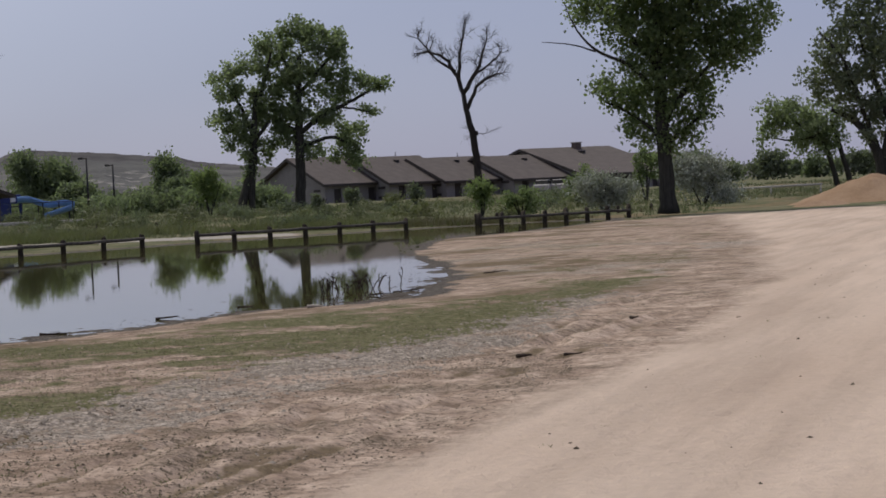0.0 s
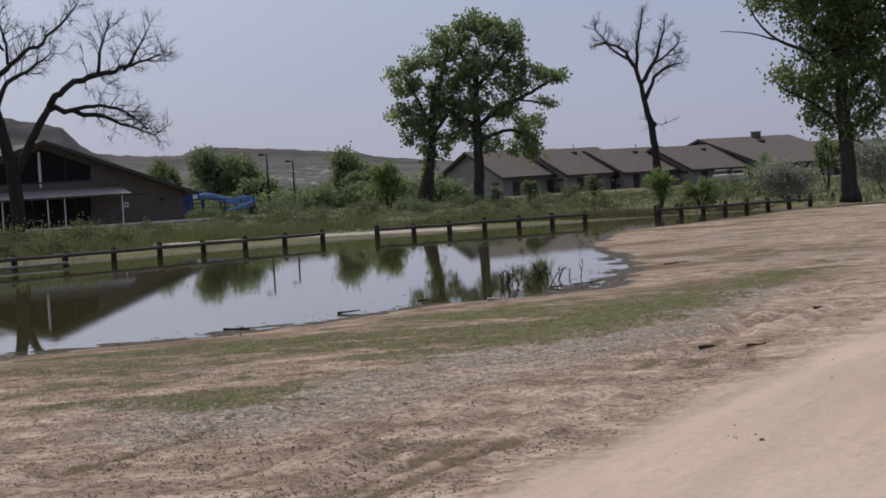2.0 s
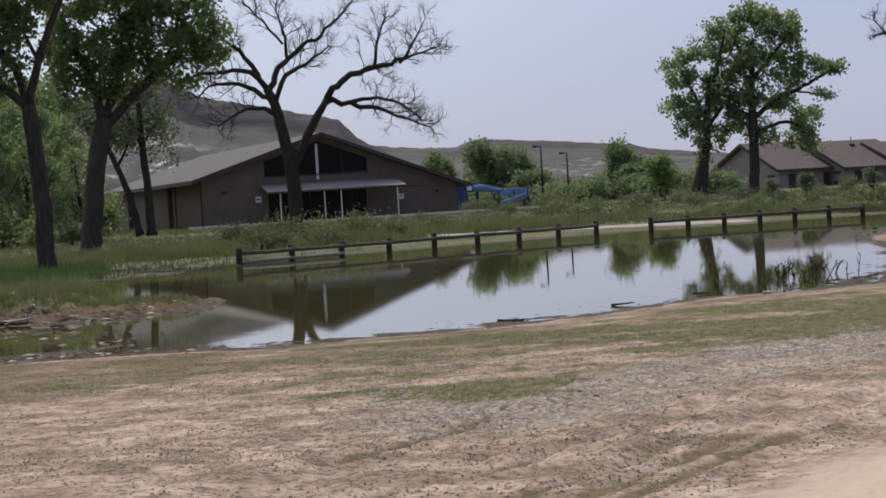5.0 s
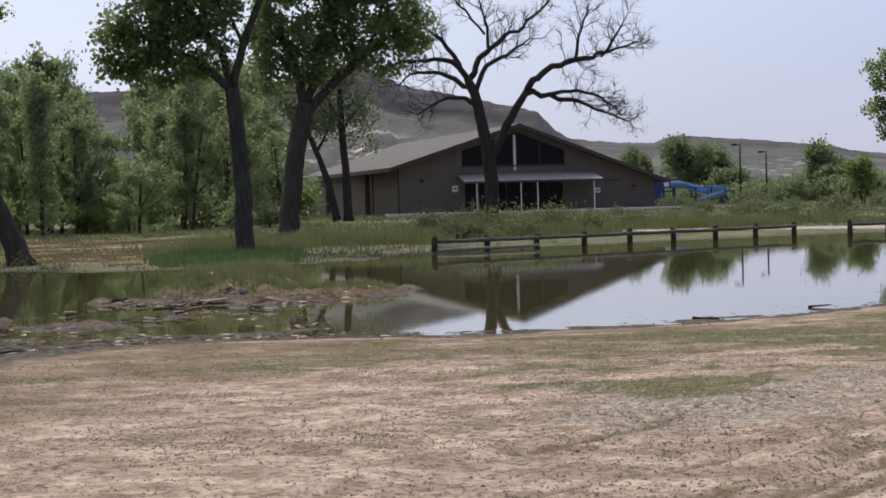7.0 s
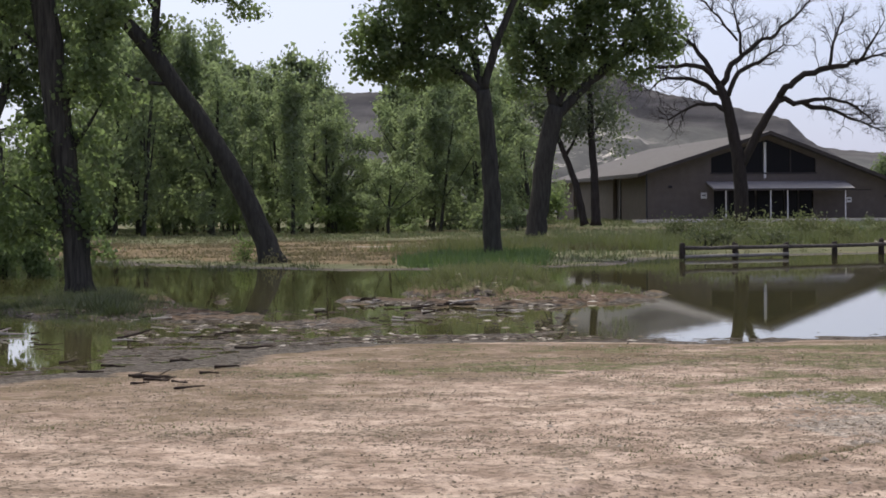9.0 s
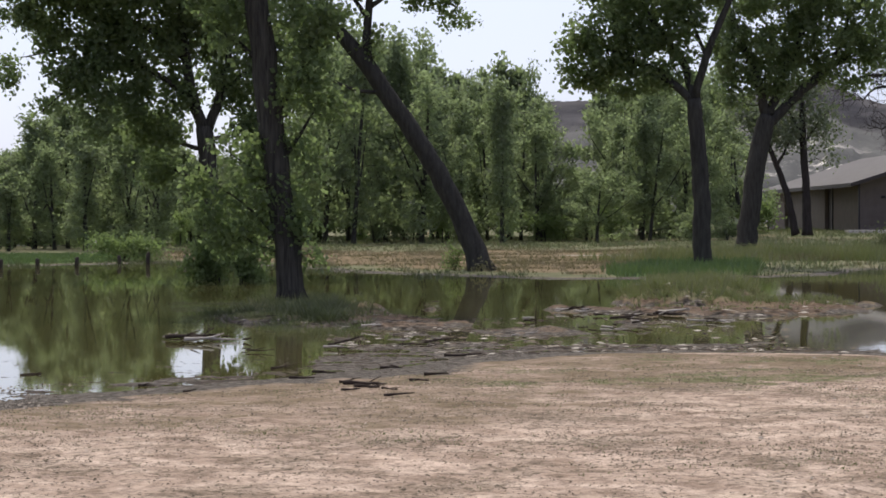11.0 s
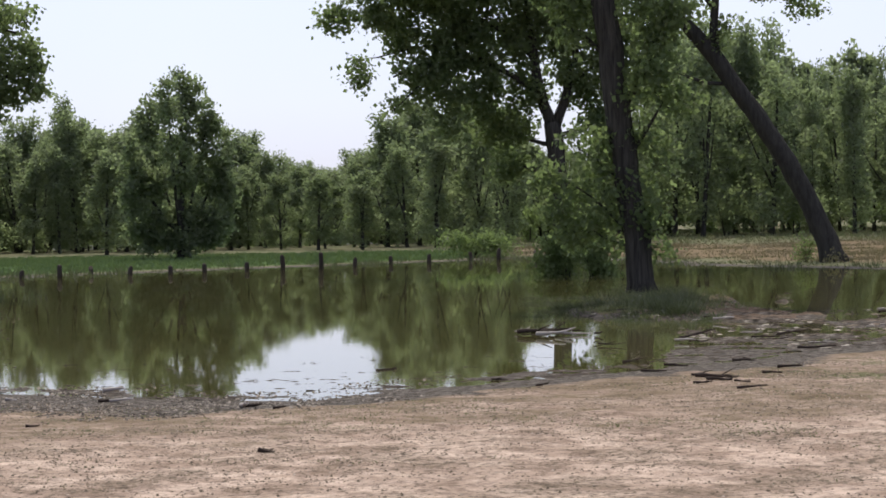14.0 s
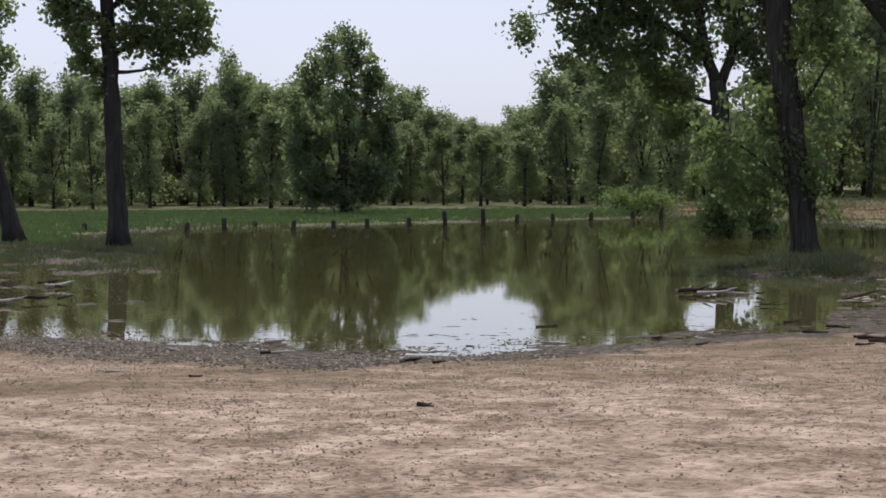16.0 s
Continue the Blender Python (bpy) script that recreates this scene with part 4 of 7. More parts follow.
tree("young_tree", 22.9, 133.0, 0.3, -9.8,
     trunks=[[(-0.25, -0.31, 0.19), (-0.53, 1.24, 0.16), (-0.96, 2.86, 0.13), (-1.60, 4.18, 0.10)], [(0.54, -0.16, 0.19), (0.17, 1.36, 0.16), (-0.23, 2.98, 0.13), (-0.63, 4.44, 0.10)]],
     limbs=[[(-0.96, 2.86, 0.10), (-2.23, 4.05, 0.06), (-3.31, 4.91, 0.03)],
            [(-1.31, 3.52, 0.10), (-2.90, 3.29, 0.06), (-4.01, 3.51, 0.03)]],
     lobes=[(-2.5, 4.4, 1.8, 1.3), (-3.6, 4.8, 1.2, 1.0), (-1.1, 4.6, 1.3, 1.1), (-1.6, 3.1, 1.5, 1.1), (-4.1, 3.7, 0.8, 0.7), (-0.5, 3.5, 0.8, 1.0)],
     label="small leaning tree with two thin trunks by the dirt mound", leaf=0.17, total=6800, per=42, leaves=LEAF_HAZED, spread=0.21)
tree("cottonwood_tree", 23.3, 122.8, 0.3, -10.7,
     trunks=[[(0.03, -0.12, 0.39), (-0.15, 1.13, 0.33), (-0.38, 2.47, 0.27), (-0.83, 3.38, 0.24), (-1.81, 4.32, 0.15), (-2.67, 4.67, 0.09)], [(-0.19, 1.43, 0.24), (0.35, 3.76, 0.21), (0.77, 6.68, 0.15)]],
     limbs=[[(-0.37, 2.56, 0.15), (-1.19, 5.03, 0.12), (-1.95, 7.43, 0.09), (-3.07, 8.68, 0.06)],
            [(0.35, 3.76, 0.15), (-0.53, 6.76, 0.12), (-1.28, 9.46, 0.06)]],
     lobes=[(-3.1, 7.2, 1.2, 1.3), (-1.6, 9.0, 1.8, 1.6), (-2.3, 6.0, 1.4, 1.2), (-0.4, 5.9, 1.8, 1.8), (1.0, 8.4, 2.1, 2.7), (0.2, 3.5, 1.4, 1.3), (-1.5, 11.5, 2.4, 1.5), (-1.2, 4.3, 1.0, 0.8)],
     label="shady cottonwood with a leaning forked trunk on a grassy patch", leaf=0.20, total=14000, per=42, leaves=LEAF_GREY, spread=0.24)
LIMBS_WEST = [[(-1.07, 8.07, 0.15), (-1.66, 9.01, 0.12), (-3.07, 9.14, 0.09), (-4.92, 8.95, 0.06), (-5.79, 8.63, 0.03)],
              [(-1.43, 8.51, 0.12), (-1.98, 9.63, 0.11), (-2.66, 10.72, 0.08), (-3.58, 10.96, 0.03)],
              [(-1.01, 8.01, 0.15), (-0.56, 8.98, 0.14), (0.33, 9.99, 0.11), (1.73, 10.69, 0.08), (2.98, 11.79, 0.06), (3.93, 12.83, 0.03)],
              [(-0.67, 7.29, 0.12), (-0.07, 8.81, 0.11), (1.23, 9.29, 0.08), (2.33, 10.12, 0.03)],
              [(-0.73, 7.08, 0.14), (-1.51, 7.99, 0.12), (-2.78, 8.49, 0.09), (-4.26, 8.59, 0.06), (-4.83, 7.81, 0.03)],
              [(-0.53, 6.58, 0.12), (-1.44, 7.16, 0.09), (-2.83, 6.86, 0.06), (-3.83, 6.15, 0.03)]]
LIMBS_EAST = [[(2.13, 7.37, 0.17), (2.73, 8.12, 0.15), (3.83, 8.79, 0.14), (5.51, 8.93, 0.11), (7.06, 9.50, 0.06), (8.36, 9.83, 0.03)],
              [(1.97, 7.13, 0.15), (3.32, 7.00, 0.12), (4.85, 6.77, 0.09), (5.75, 6.19, 0.06), (7.63, 5.50, 0.03)],
              [(3.01, 7.04, 0.11), (4.56, 7.39, 0.08), (6.08, 6.95, 0.06), (7.12, 5.85, 0.03)],
              [(4.78, 8.89, 0.09), (5.00, 10.29, 0.06), (5.46, 11.50, 0.03)],
              [(6.19, 9.09, 0.08), (7.14, 10.35, 0.05), (7.66, 11.35, 0.02)],
              [(0.08, 9.76, 0.08), (0.11, 11.04, 0.06), (-0.35, 12.34, 0.03)],
              [(-0.09, 10.50, 0.06), (-1.10, 11.69, 0.05), (-2.05, 12.76, 0.03)]]
tree("bare_tree", -32.2, 123.9, 0.4, 14.6,
     trunks=[[(0.03, -0.01, 0.43), (0.14, 1.74, 0.40), (-0.05, 3.90, 0.37), (-0.37, 5.75, 0.31), (-0.67, 7.20, 0.28), (-1.07, 8.07, 0.22)], [(0.03, 3.59, 0.25), (0.91, 5.31, 0.25), (1.59, 6.52, 0.22), (2.13, 7.37, 0.18)]],
     limbs=LIMBS_WEST + LIMBS_EAST,
     lobes=[],
     label="large dead tree with spreading bare limbs before the hall", twig=0.85, bare=True, bark=BARK_GREY, sides=3)
tree("cottonwood_tree", -30.3, 80.7, 0.12, 20.6,
     trunks=[[(0.02, -0.12, 0.35), (-0.01, 1.51, 0.34), (-0.06, 3.38, 0.31), (-0.20, 5.24, 0.29), (-0.32, 6.07, 0.27)]],
     limbs=[[(-0.29, 5.90, 0.16), (-1.36, 6.86, 0.15), (-2.39, 7.49, 0.10), (-3.43, 7.91, 0.06)],
            [(-0.29, 6.07, 0.16), (-0.62, 7.41, 0.15), (-1.46, 8.51, 0.13), (-2.28, 9.69, 0.08)],
            [(-0.24, 6.07, 0.16), (0.13, 7.61, 0.15), (0.65, 8.84, 0.13), (1.24, 10.18, 0.08)],
            [(0.13, 7.61, 0.08), (-0.32, 8.54, 0.06), (-0.52, 9.78, 0.05)]],
     # the two lobes above z 12 are out of view, added to shade the bank
     lobes=[(-4.5, 8.3, 0.73, 0.82), (-4.3, 7.4, 0.73, 0.63), (-3.4, 8.5, 1.00, 0.91), (-3.4, 7.3, 0.91, 0.63), (-2.4, 8.1, 0.91, 0.91), (-2.5, 7.0, 0.82, 0.45), (-1.5, 8.6, 0.91, 0.73), (-1.7, 6.9, 0.82, 0.45), (-0.7, 7.5, 0.54, 0.63), (-0.5, 8.9, 0.73, 0.73), (-3.9, 6.8, 0.54, 0.27), (-1.8, 9.8, 2.90, 0.73), (-1.6, 12.8, 3.6, 1.3), (1.2, 12.4, 2.4, 1.2), (-4.0, 6.7, 0.45, 0.4), (-3.0, 6.3, 0.35, 0.35), (-4.9, 7.0, 0.4, 0.4), (-1.3, 6.9, 0.4, 0.35)],
     label="cottonwood with a tall dark forked trunk on the far bank", leaf=0.17, total=30000, per=54, spread=0.22, depth=1.3)
tree("cottonwood_tree", -37.4, 105.6, 0.25, 19.5,
     trunks=[[(-0.05, -0.09, 0.54), (0.20, 1.87, 0.48), (0.45, 4.02, 0.46), (0.81, 5.76, 0.46), (1.03, 6.49, 0.38)]],
     limbs=[[(0.90, 6.03, 0.24), (2.43, 7.49, 0.24), (3.78, 8.61, 0.19), (4.99, 9.48, 0.11)],
            [(0.95, 6.30, 0.24), (0.56, 8.18, 0.22), (-0.24, 9.88, 0.16), (-0.76, 11.54, 0.11)],
            [(1.09, 6.49, 0.22), (1.82, 8.52, 0.19), (2.72, 10.44, 0.13), (3.13, 12.04, 0.08)],
            [(3.78, 8.61, 0.11), (4.45, 9.89, 0.08), (4.73, 10.95, 0.05)]],
     # the lobe at z 14.6 is unseen, added for its shade on the bank
     lobes=[(-0.8, 10.3, 1.1, 1.2), (-0.9, 8.7, 0.9, 0.9), (0.6, 9.7, 1.3, 1.3), (0.8, 8.2, 1.1, 0.9), (2.2, 10.2, 1.3, 1.3), (2.1, 8.7, 1.1, 1.0), (3.8, 10.2, 1.2, 1.3), (3.7, 8.8, 0.9, 0.8), (5.1, 9.9, 1.1, 1.1), (5.8, 9.0, 0.9, 0.6), (6.2, 10.3, 0.8, 1.0), (1.7, 12.1, 3.5, 1.1), (5.4, 11.9, 1.6, 1.1), (-0.6, 7.7, 0.9, 0.5), (2.2, 14.6, 4.4, 1.5), (-0.9, 7.1, 0.5, 0.4), (1.6, 7.6, 0.5, 0.4), (5.6, 8.2, 0.5, 0.4), (4.6, 8.0, 0.4, 0.4), (6.6, 9.2, 0.5, 0.5)],
     label="thick-trunked cottonwood forking low on the far bank", leaf=0.19, total=32000, per=54, spread=0.24, depth=1.3)
tree("thin_tree", -46.5, 142.6, 0.6, 18.0,
     trunks=[[(0.07, 0.20, 0.32), (-0.02, 3.48, 0.25), (-0.22, 6.36, 0.22), (-0.29, 9.24, 0.14)]],
     limbs=[[(-0.16, 6.00, 0.11), (1.11, 7.77, 0.07), (1.86, 8.83, 0.04)],
            [(-0.22, 6.36, 0.11), (-1.22, 8.18, 0.07), (-1.71, 9.63, 0.04)]],
     lobes=[(1.1, 7.6, 1.1, 1.2), (-0.3, 9.6, 1.4, 1.3), (-1.2, 8.2, 1.1, 1.3), (1.4, 5.8, 0.8, 1.1), (0.0, 7.4, 1.2, 1.2), (0.8, 9.9, 1.1, 1.1)],
     label="thin tree with sparse dusty leaves beside the hall", leaf=0.20, total=3300, per=22, spread=0.42, leaves=LEAF_GREY, bark=BARK_GREY)
tree("thin_tree", -47.1, 142.4, 0.6, 18.3,
     trunks=[[(0.00, 0.22, 0.25), (-0.54, 2.79, 0.22), (-1.21, 4.61, 0.18), (-1.88, 6.24, 0.14)]],
     limbs=[[(-1.21, 4.61, 0.11), (-0.26, 6.38, 0.07)],
            [(-1.71, 5.88, 0.07), (-2.56, 7.52, 0.05)]],
     lobes=[(-2.0, 7.1, 1.1, 1.2), (-0.6, 6.6, 0.9, 1.0), (-3.1, 7.9, 0.9, 1.1)],
     label="crooked thin tree with sparse leaves beside the hall", leaf=0.20, total=3300, per=22, spread=0.42, leaves=LEAF_GREY, bark=BARK_GREY)
tree("leaning_cottonwood", -34.3, 70.5, 0.08, 25.9,
     trunks=[[(0.04, -0.12, 0.45), (-0.29, 0.96, 0.37), (-0.70, 1.85, 0.34), (-1.25, 2.94, 0.34), (-1.95, 4.15, 0.32), (-3.05, 5.75, 0.30), (-3.97, 7.16, 0.28), (-4.84, 8.04, 0.22), (-5.76, 8.71, 0.17)], [(-3.79, 6.92, 0.17), (-3.80, 8.00, 0.15), (-3.69, 9.49, 0.11)]],
     limbs=[[(-4.19, 7.44, 0.13), (-5.48, 8.38, 0.09), (-6.58, 9.11, 0.06)],
            [(-3.74, 8.75, 0.09), (-2.69, 9.50, 0.07), (-1.39, 9.12, 0.04), (-0.83, 8.75, 0.03)],
            [(-3.77, 8.38, 0.09), (-4.55, 9.49, 0.06)],
            [(-3.28, 5.94, 0.07), (-4.20, 5.95, 0.06), (-4.95, 6.32, 0.04)]],
     # the last two lobes, out of view, are added to shade the water
     lobes=[(-0.9, 8.3, 0.65, 0.47), (-1.5, 9.1, 1.12, 0.65), (-3.3, 9.7, 1.49, 0.84), (-5.5, 8.9, 1.31, 0.75), (-6.6, 8.2, 0.93, 0.84), (-7.7, 8.9, 1.12, 0.93), (-4.6, 9.8, 1.49, 0.75), (-3.5, 7.6, 0.56, 0.56), (-6.1, 7.2, 0.75, 0.65), (-6.0, 12.8, 4.0, 1.6), (-3.0, 12.6, 2.8, 1.3)],
     label="cottonwood whose thick trunk leans far over the water", leaf=0.15, total=26000, per=42, spread=0.18)
tree("cottonwood_tree", -23.42, 39.59, 0.05, 30.6,
     trunks=[[(0.02, -0.05, 0.32), (-0.01, 0.40, 0.27), (-0.05, 0.95, 0.265), (-0.23, 2.17, 0.26), (-0.40, 3.60, 0.26), (-0.54, 4.71, 0.255), (-0.64, 5.80, 0.24), (-0.85, 7.40, 0.19)]],
     limbs=[[(-0.30, 2.70, 0.05), (0.10, 3.2, 0.04), (0.42, 3.8, 0.02)],
            [(-0.40, 3.60, 0.06), (0.12, 4.45, 0.05), (0.46, 5.30, 0.02)],
            [(-0.10, 1.30, 0.03), (-0.55, 1.75, 0.02), (-0.95, 2.0, 0.01)],
            [(-0.08, 1.10, 0.03), (0.20, 1.45, 0.02), (0.40, 1.7, 0.01)],
            [(-0.12, 1.20, 0.035), (-0.80, 1.95, 0.025), (-1.35, 2.35, 0.015), (-1.75, 2.5, 0.01)], [(-0.25, 2.20, 0.035), (-0.75, 2.75, 0.02), (-1.2, 3.0, 0.01)], [(-0.10, 1.00, 0.03), (-0.9, 1.35, 0.02), (-1.6, 1.5, 0.01)],
            [(-0.54, 4.71, 0.06), (-1.0, 5.2, 0.04), (-1.5, 5.5, 0.02)],
            [(-0.72, 6.40, 0.10), (0.05, 6.95, 0.07)],
            [(-0.72, 6.40, 0.10), (-1.65, 7.10, 0.07)]],
     # the lobes near z 9 stand out of view, added to shade the spit
     lobes=[(0.05, 4.1, 0.4, 0.6), (0.35, 5.1, 0.5, 0.6), (0.1, 5.6, 0.4, 0.4), (-0.9, 6.9, 1.7, 0.6), (-0.6, 9.4, 2.8, 1.0), (1.6, 8.9, 1.6, 0.8), (-2.4, 9.0, 1.4, 0.8), (0.5, 4.4, 0.35, 0.5), (0.75, 5.5, 0.5, 0.5), (-1.15, 5.6, 0.4, 0.5),
            (-0.75, 1.55, 0.35, 0.4), (-0.45, 2.1, 0.3, 0.35), (-0.9, 2.2, 0.3, 0.3), (-0.35, 1.0, 0.3, 0.3), (0.3, 1.6, 0.25, 0.35), (0.1, 2.2, 0.25, 0.35), (-0.15, 1.5, 0.35, 0.5), (-0.1, 2.1, 0.4, 0.45), (0.2, 3.1, 0.3, 0.4), (0.6, 2.8, 0.3, 0.35), (0.85, 3.9, 0.35, 0.45), (0.35, 0.9, 0.2, 0.3),
            (-1.1, 1.5, 0.45, 0.45), (-1.6, 1.6, 0.4, 0.35), (-1.3, 2.2, 0.5, 0.4), (-1.8, 2.4, 0.4, 0.35), (-0.9, 2.8, 0.4, 0.35), (-1.3, 3.1, 0.35, 0.3), (-0.6, 3.2, 0.3, 0.35), (-1.3, 5.4, 0.4, 0.45), (-1.7, 6.1, 0.4, 0.4)],
     label="old cottonwood with a thick furrowed trunk on a flooded spit", bark=BARK_OLD, leaf=0.11, total=37000, per=42, spread=0.16)
tree("cottonwood_tree", -38.6, 60.8, 0.05, 32.4,
     trunks=[[(0.00, 0.21, 0.31), (-0.06, 1.45, 0.29), (-0.16, 2.83, 0.28), (-0.26, 4.13, 0.28), (-0.33, 4.56, 0.26)]],
     limbs=[[(-0.33, 4.42, 0.19), (-0.69, 5.34, 0.17), (-0.84, 6.54, 0.14), (-1.00, 7.92, 0.10), (-1.27, 9.22, 0.07)],
            [(-0.22, 4.47, 0.17), (0.16, 5.55, 0.14), (0.42, 6.87, 0.10), (0.70, 7.99, 0.07), (0.96, 9.01, 0.03)],
            [(-0.69, 5.34, 0.10), (-1.63, 6.12, 0.09), (-2.84, 6.65, 0.07), (-4.05, 6.49, 0.05), (-5.09, 5.98, 0.03)],
            [(-0.84, 6.54, 0.10), (-1.97, 7.50, 0.07), (-3.35, 8.04, 0.05), (-5.08, 8.23, 0.03)],
            [(-0.26, 3.87, 0.09), (-1.12, 4.05, 0.05), (-1.98, 4.40, 0.03)],
            [(-0.26, 4.13, 0.08), (0.55, 4.35, 0.06), (1.3, 4.75, 0.04), (1.9, 5.4, 0.02)], [(0.16, 5.55, 0.07), (0.9, 6.2, 0.05), (1.6, 7.1, 0.03)],
            [(-0.09, 2.83, 0.07), (-0.78, 3.01, 0.05), (-1.47, 3.36, 0.03)],
            [(-3.35, 6.65, 0.04), (-4.40, 5.63, 0.03), (-5.10, 4.94, 0.02)],
            [(-2.84, 6.65, 0.04), (-3.87, 7.01, 0.03), (-5.61, 6.59, 0.02)]],
     # the last two lobes are unseen and added to darken the water by shade
     lobes=[(-6.7, 7.7, 0.7, 0.4), (-5.6, 7.6, 0.7, 0.5), (-6.1, 6.0, 0.3, 0.6), (-4.8, 7.4, 0.7, 0.7), (-4.4, 6.2, 0.6, 0.6), (-4.8, 5.1, 0.5, 0.2), (-3.6, 7.4, 0.9, 0.9), (-3.6, 5.9, 0.8, 0.9), (-3.4, 4.6, 0.6, 0.5), (-2.4, 7.1, 1.0, 1.0), (-2.4, 5.6, 0.8, 0.9), (-2.4, 4.3, 0.7, 0.5), (-1.7, 3.4, 0.6, 0.6), (-1.4, 4.7, 0.6, 0.8), (-1.2, 7.2, 0.7, 0.9), (-0.9, 5.8, 0.5, 0.7), (-0.7, 7.8, 0.7, 0.6), (0.3, 7.5, 0.7, 0.5), (0.6, 5.5, 0.5, 0.6), (1.0, 6.4, 0.7, 0.7), (1.5, 7.4, 0.8, 0.7), (0.2, 6.3, 0.5, 0.7), (1.4, 5.4, 0.6, 0.6), (0.9, 4.5, 0.5, 0.5), (-0.2, 7.0, 0.5, 0.6), (1.9, 6.4, 0.6, 0.6), (1.5, 4.2, 0.4, 0.4), (-0.3, 8.4, 2.4, 0.6), (-3.8, 8.6, 2.7, 0.6), (-1.6, 11.4, 2.9, 1.0), (1.8, 11.2, 1.6, 0.9)],
     label="dark forked cottonwood with hanging leafy boughs over the pond", bark=BARK_OLD, leaf=0.14, total=62000, per=54, spread=0.2)
tree("cottonwood_tree", -42.6, 39.4, 0.1, 47.2,
     trunks=[[(0.03, -0.01, 0.28), (-0.01, 0.80, 0.25), (-0.06, 2.17, 0.22), (-0.13, 3.83, 0.21), (-0.18, 5.47, 0.18), (-0.22, 6.85, 0.14)]],
     limbs=[[(-0.12, 3.96, 0.07), (-0.68, 4.51, 0.06), (-1.21, 5.20, 0.03)],
            [(-0.16, 4.65, 0.07), (0.55, 4.93, 0.06), (1.38, 5.20, 0.04), (2.07, 5.48, 0.02)],
            [(-0.13, 4.24, 0.06), (0.48, 4.17, 0.04), (0.96, 4.38, 0.03)],
            [(-0.18, 5.47, 0.08), (-1.07, 6.02, 0.06), (-1.88, 6.02, 0.03)],
            [(-0.17, 5.75, 0.08), (0.84, 6.44, 0.06), (1.80, 6.31, 0.03)]],
     lobes=[(-1.5, 5.9, 0.6, 0.4), (-0.8, 5.4, 0.7, 0.6), (-0.7, 4.5, 0.5, 0.6), (0.5, 5.2, 0.7, 0.6), (1.2, 4.8, 0.6, 0.6), (1.7, 5.6, 0.7, 0.6), (0.9, 5.8, 0.7, 0.4), (0.0, 6.8, 2.1, 0.7), (-0.5, 3.9, 0.3, 0.3), (2.0, 5.0, 0.3, 0.6)],
     label="straight-trunked cottonwood on the muddy bank", leaf=0.12, total=15000, per=42, spread=0.14, shell=0.5)
tree("cottonwood_tree", -47.3, 40.1, 0.1, 49.7,
     trunks=[[(0.03, 0.01, 0.28), (-0.16, 0.91, 0.24), (-0.38, 1.79, 0.21), (-0.62, 2.66, 0.18), (-0.89, 3.98, 0.13)]],
     limbs=[[(-0.55, 2.52, 0.09), (-1.25, 3.39, 0.06)]],
     lobes=[(-1.1, 4.1, 0.7, 0.7), (-0.5, 4.6, 0.7, 0.6), (-1.5, 3.1, 0.7, 0.7), (-0.4, 6.0, 0.5, 0.6)],
     label="leaning cottonwood trunk on the muddy bank", leaf=0.12, total=4000, per=42, spread=0.15)
SHOOTS = [(-2.15, 5.3), (-1.75, 6.3), (-1.3, 6.9), (-0.9, 7.2), (-0.45, 7.6), (0.0, 8.2), (0.4, 7.8), (0.85, 7.5), (1.3, 6.9), (1.7, 6.2), (2.1, 5.4)]
tree("round_tree", -69.9, 78.4, 0.25, 41.7,
     trunks=[[(0.00, -0.32, 0.20), (0.04, 1.14, 0.18), (0.05, 3.40, 0.13), (0.12, 5.67, 0.08)]],
     limbs=[[(0.04, 0.7, 0.09), (0.45 * u, 0.4 * top, 0.06), (0.85 * u, 0.72 * top, 0.03), (u, top - 0.3, 0.012)] for u, top in SHOOTS[::2]],
     lobes=[(u, top, 0.10, 0.38) for u, top in SHOOTS] + [(0.97 * u, top - 0.75, 0.26, 0.42) for u, top in SHOOTS]
     + [(u * f, 0.75 + (top - 1.9) * f2, 0.62, 0.75) for u, top in SHOOTS[::2] for f, f2 in ((0.92, 0.98), (0.95, 0.72), (0.98, 0.46), (0.86, 0.2), (0.7, 0.0))],
     label="dense fan-shaped poplar on the far grassy bank", leaf=0.16, total=27000, per=54, leaves=LEAF_WOOD, spread=0.19, shell=0.6)


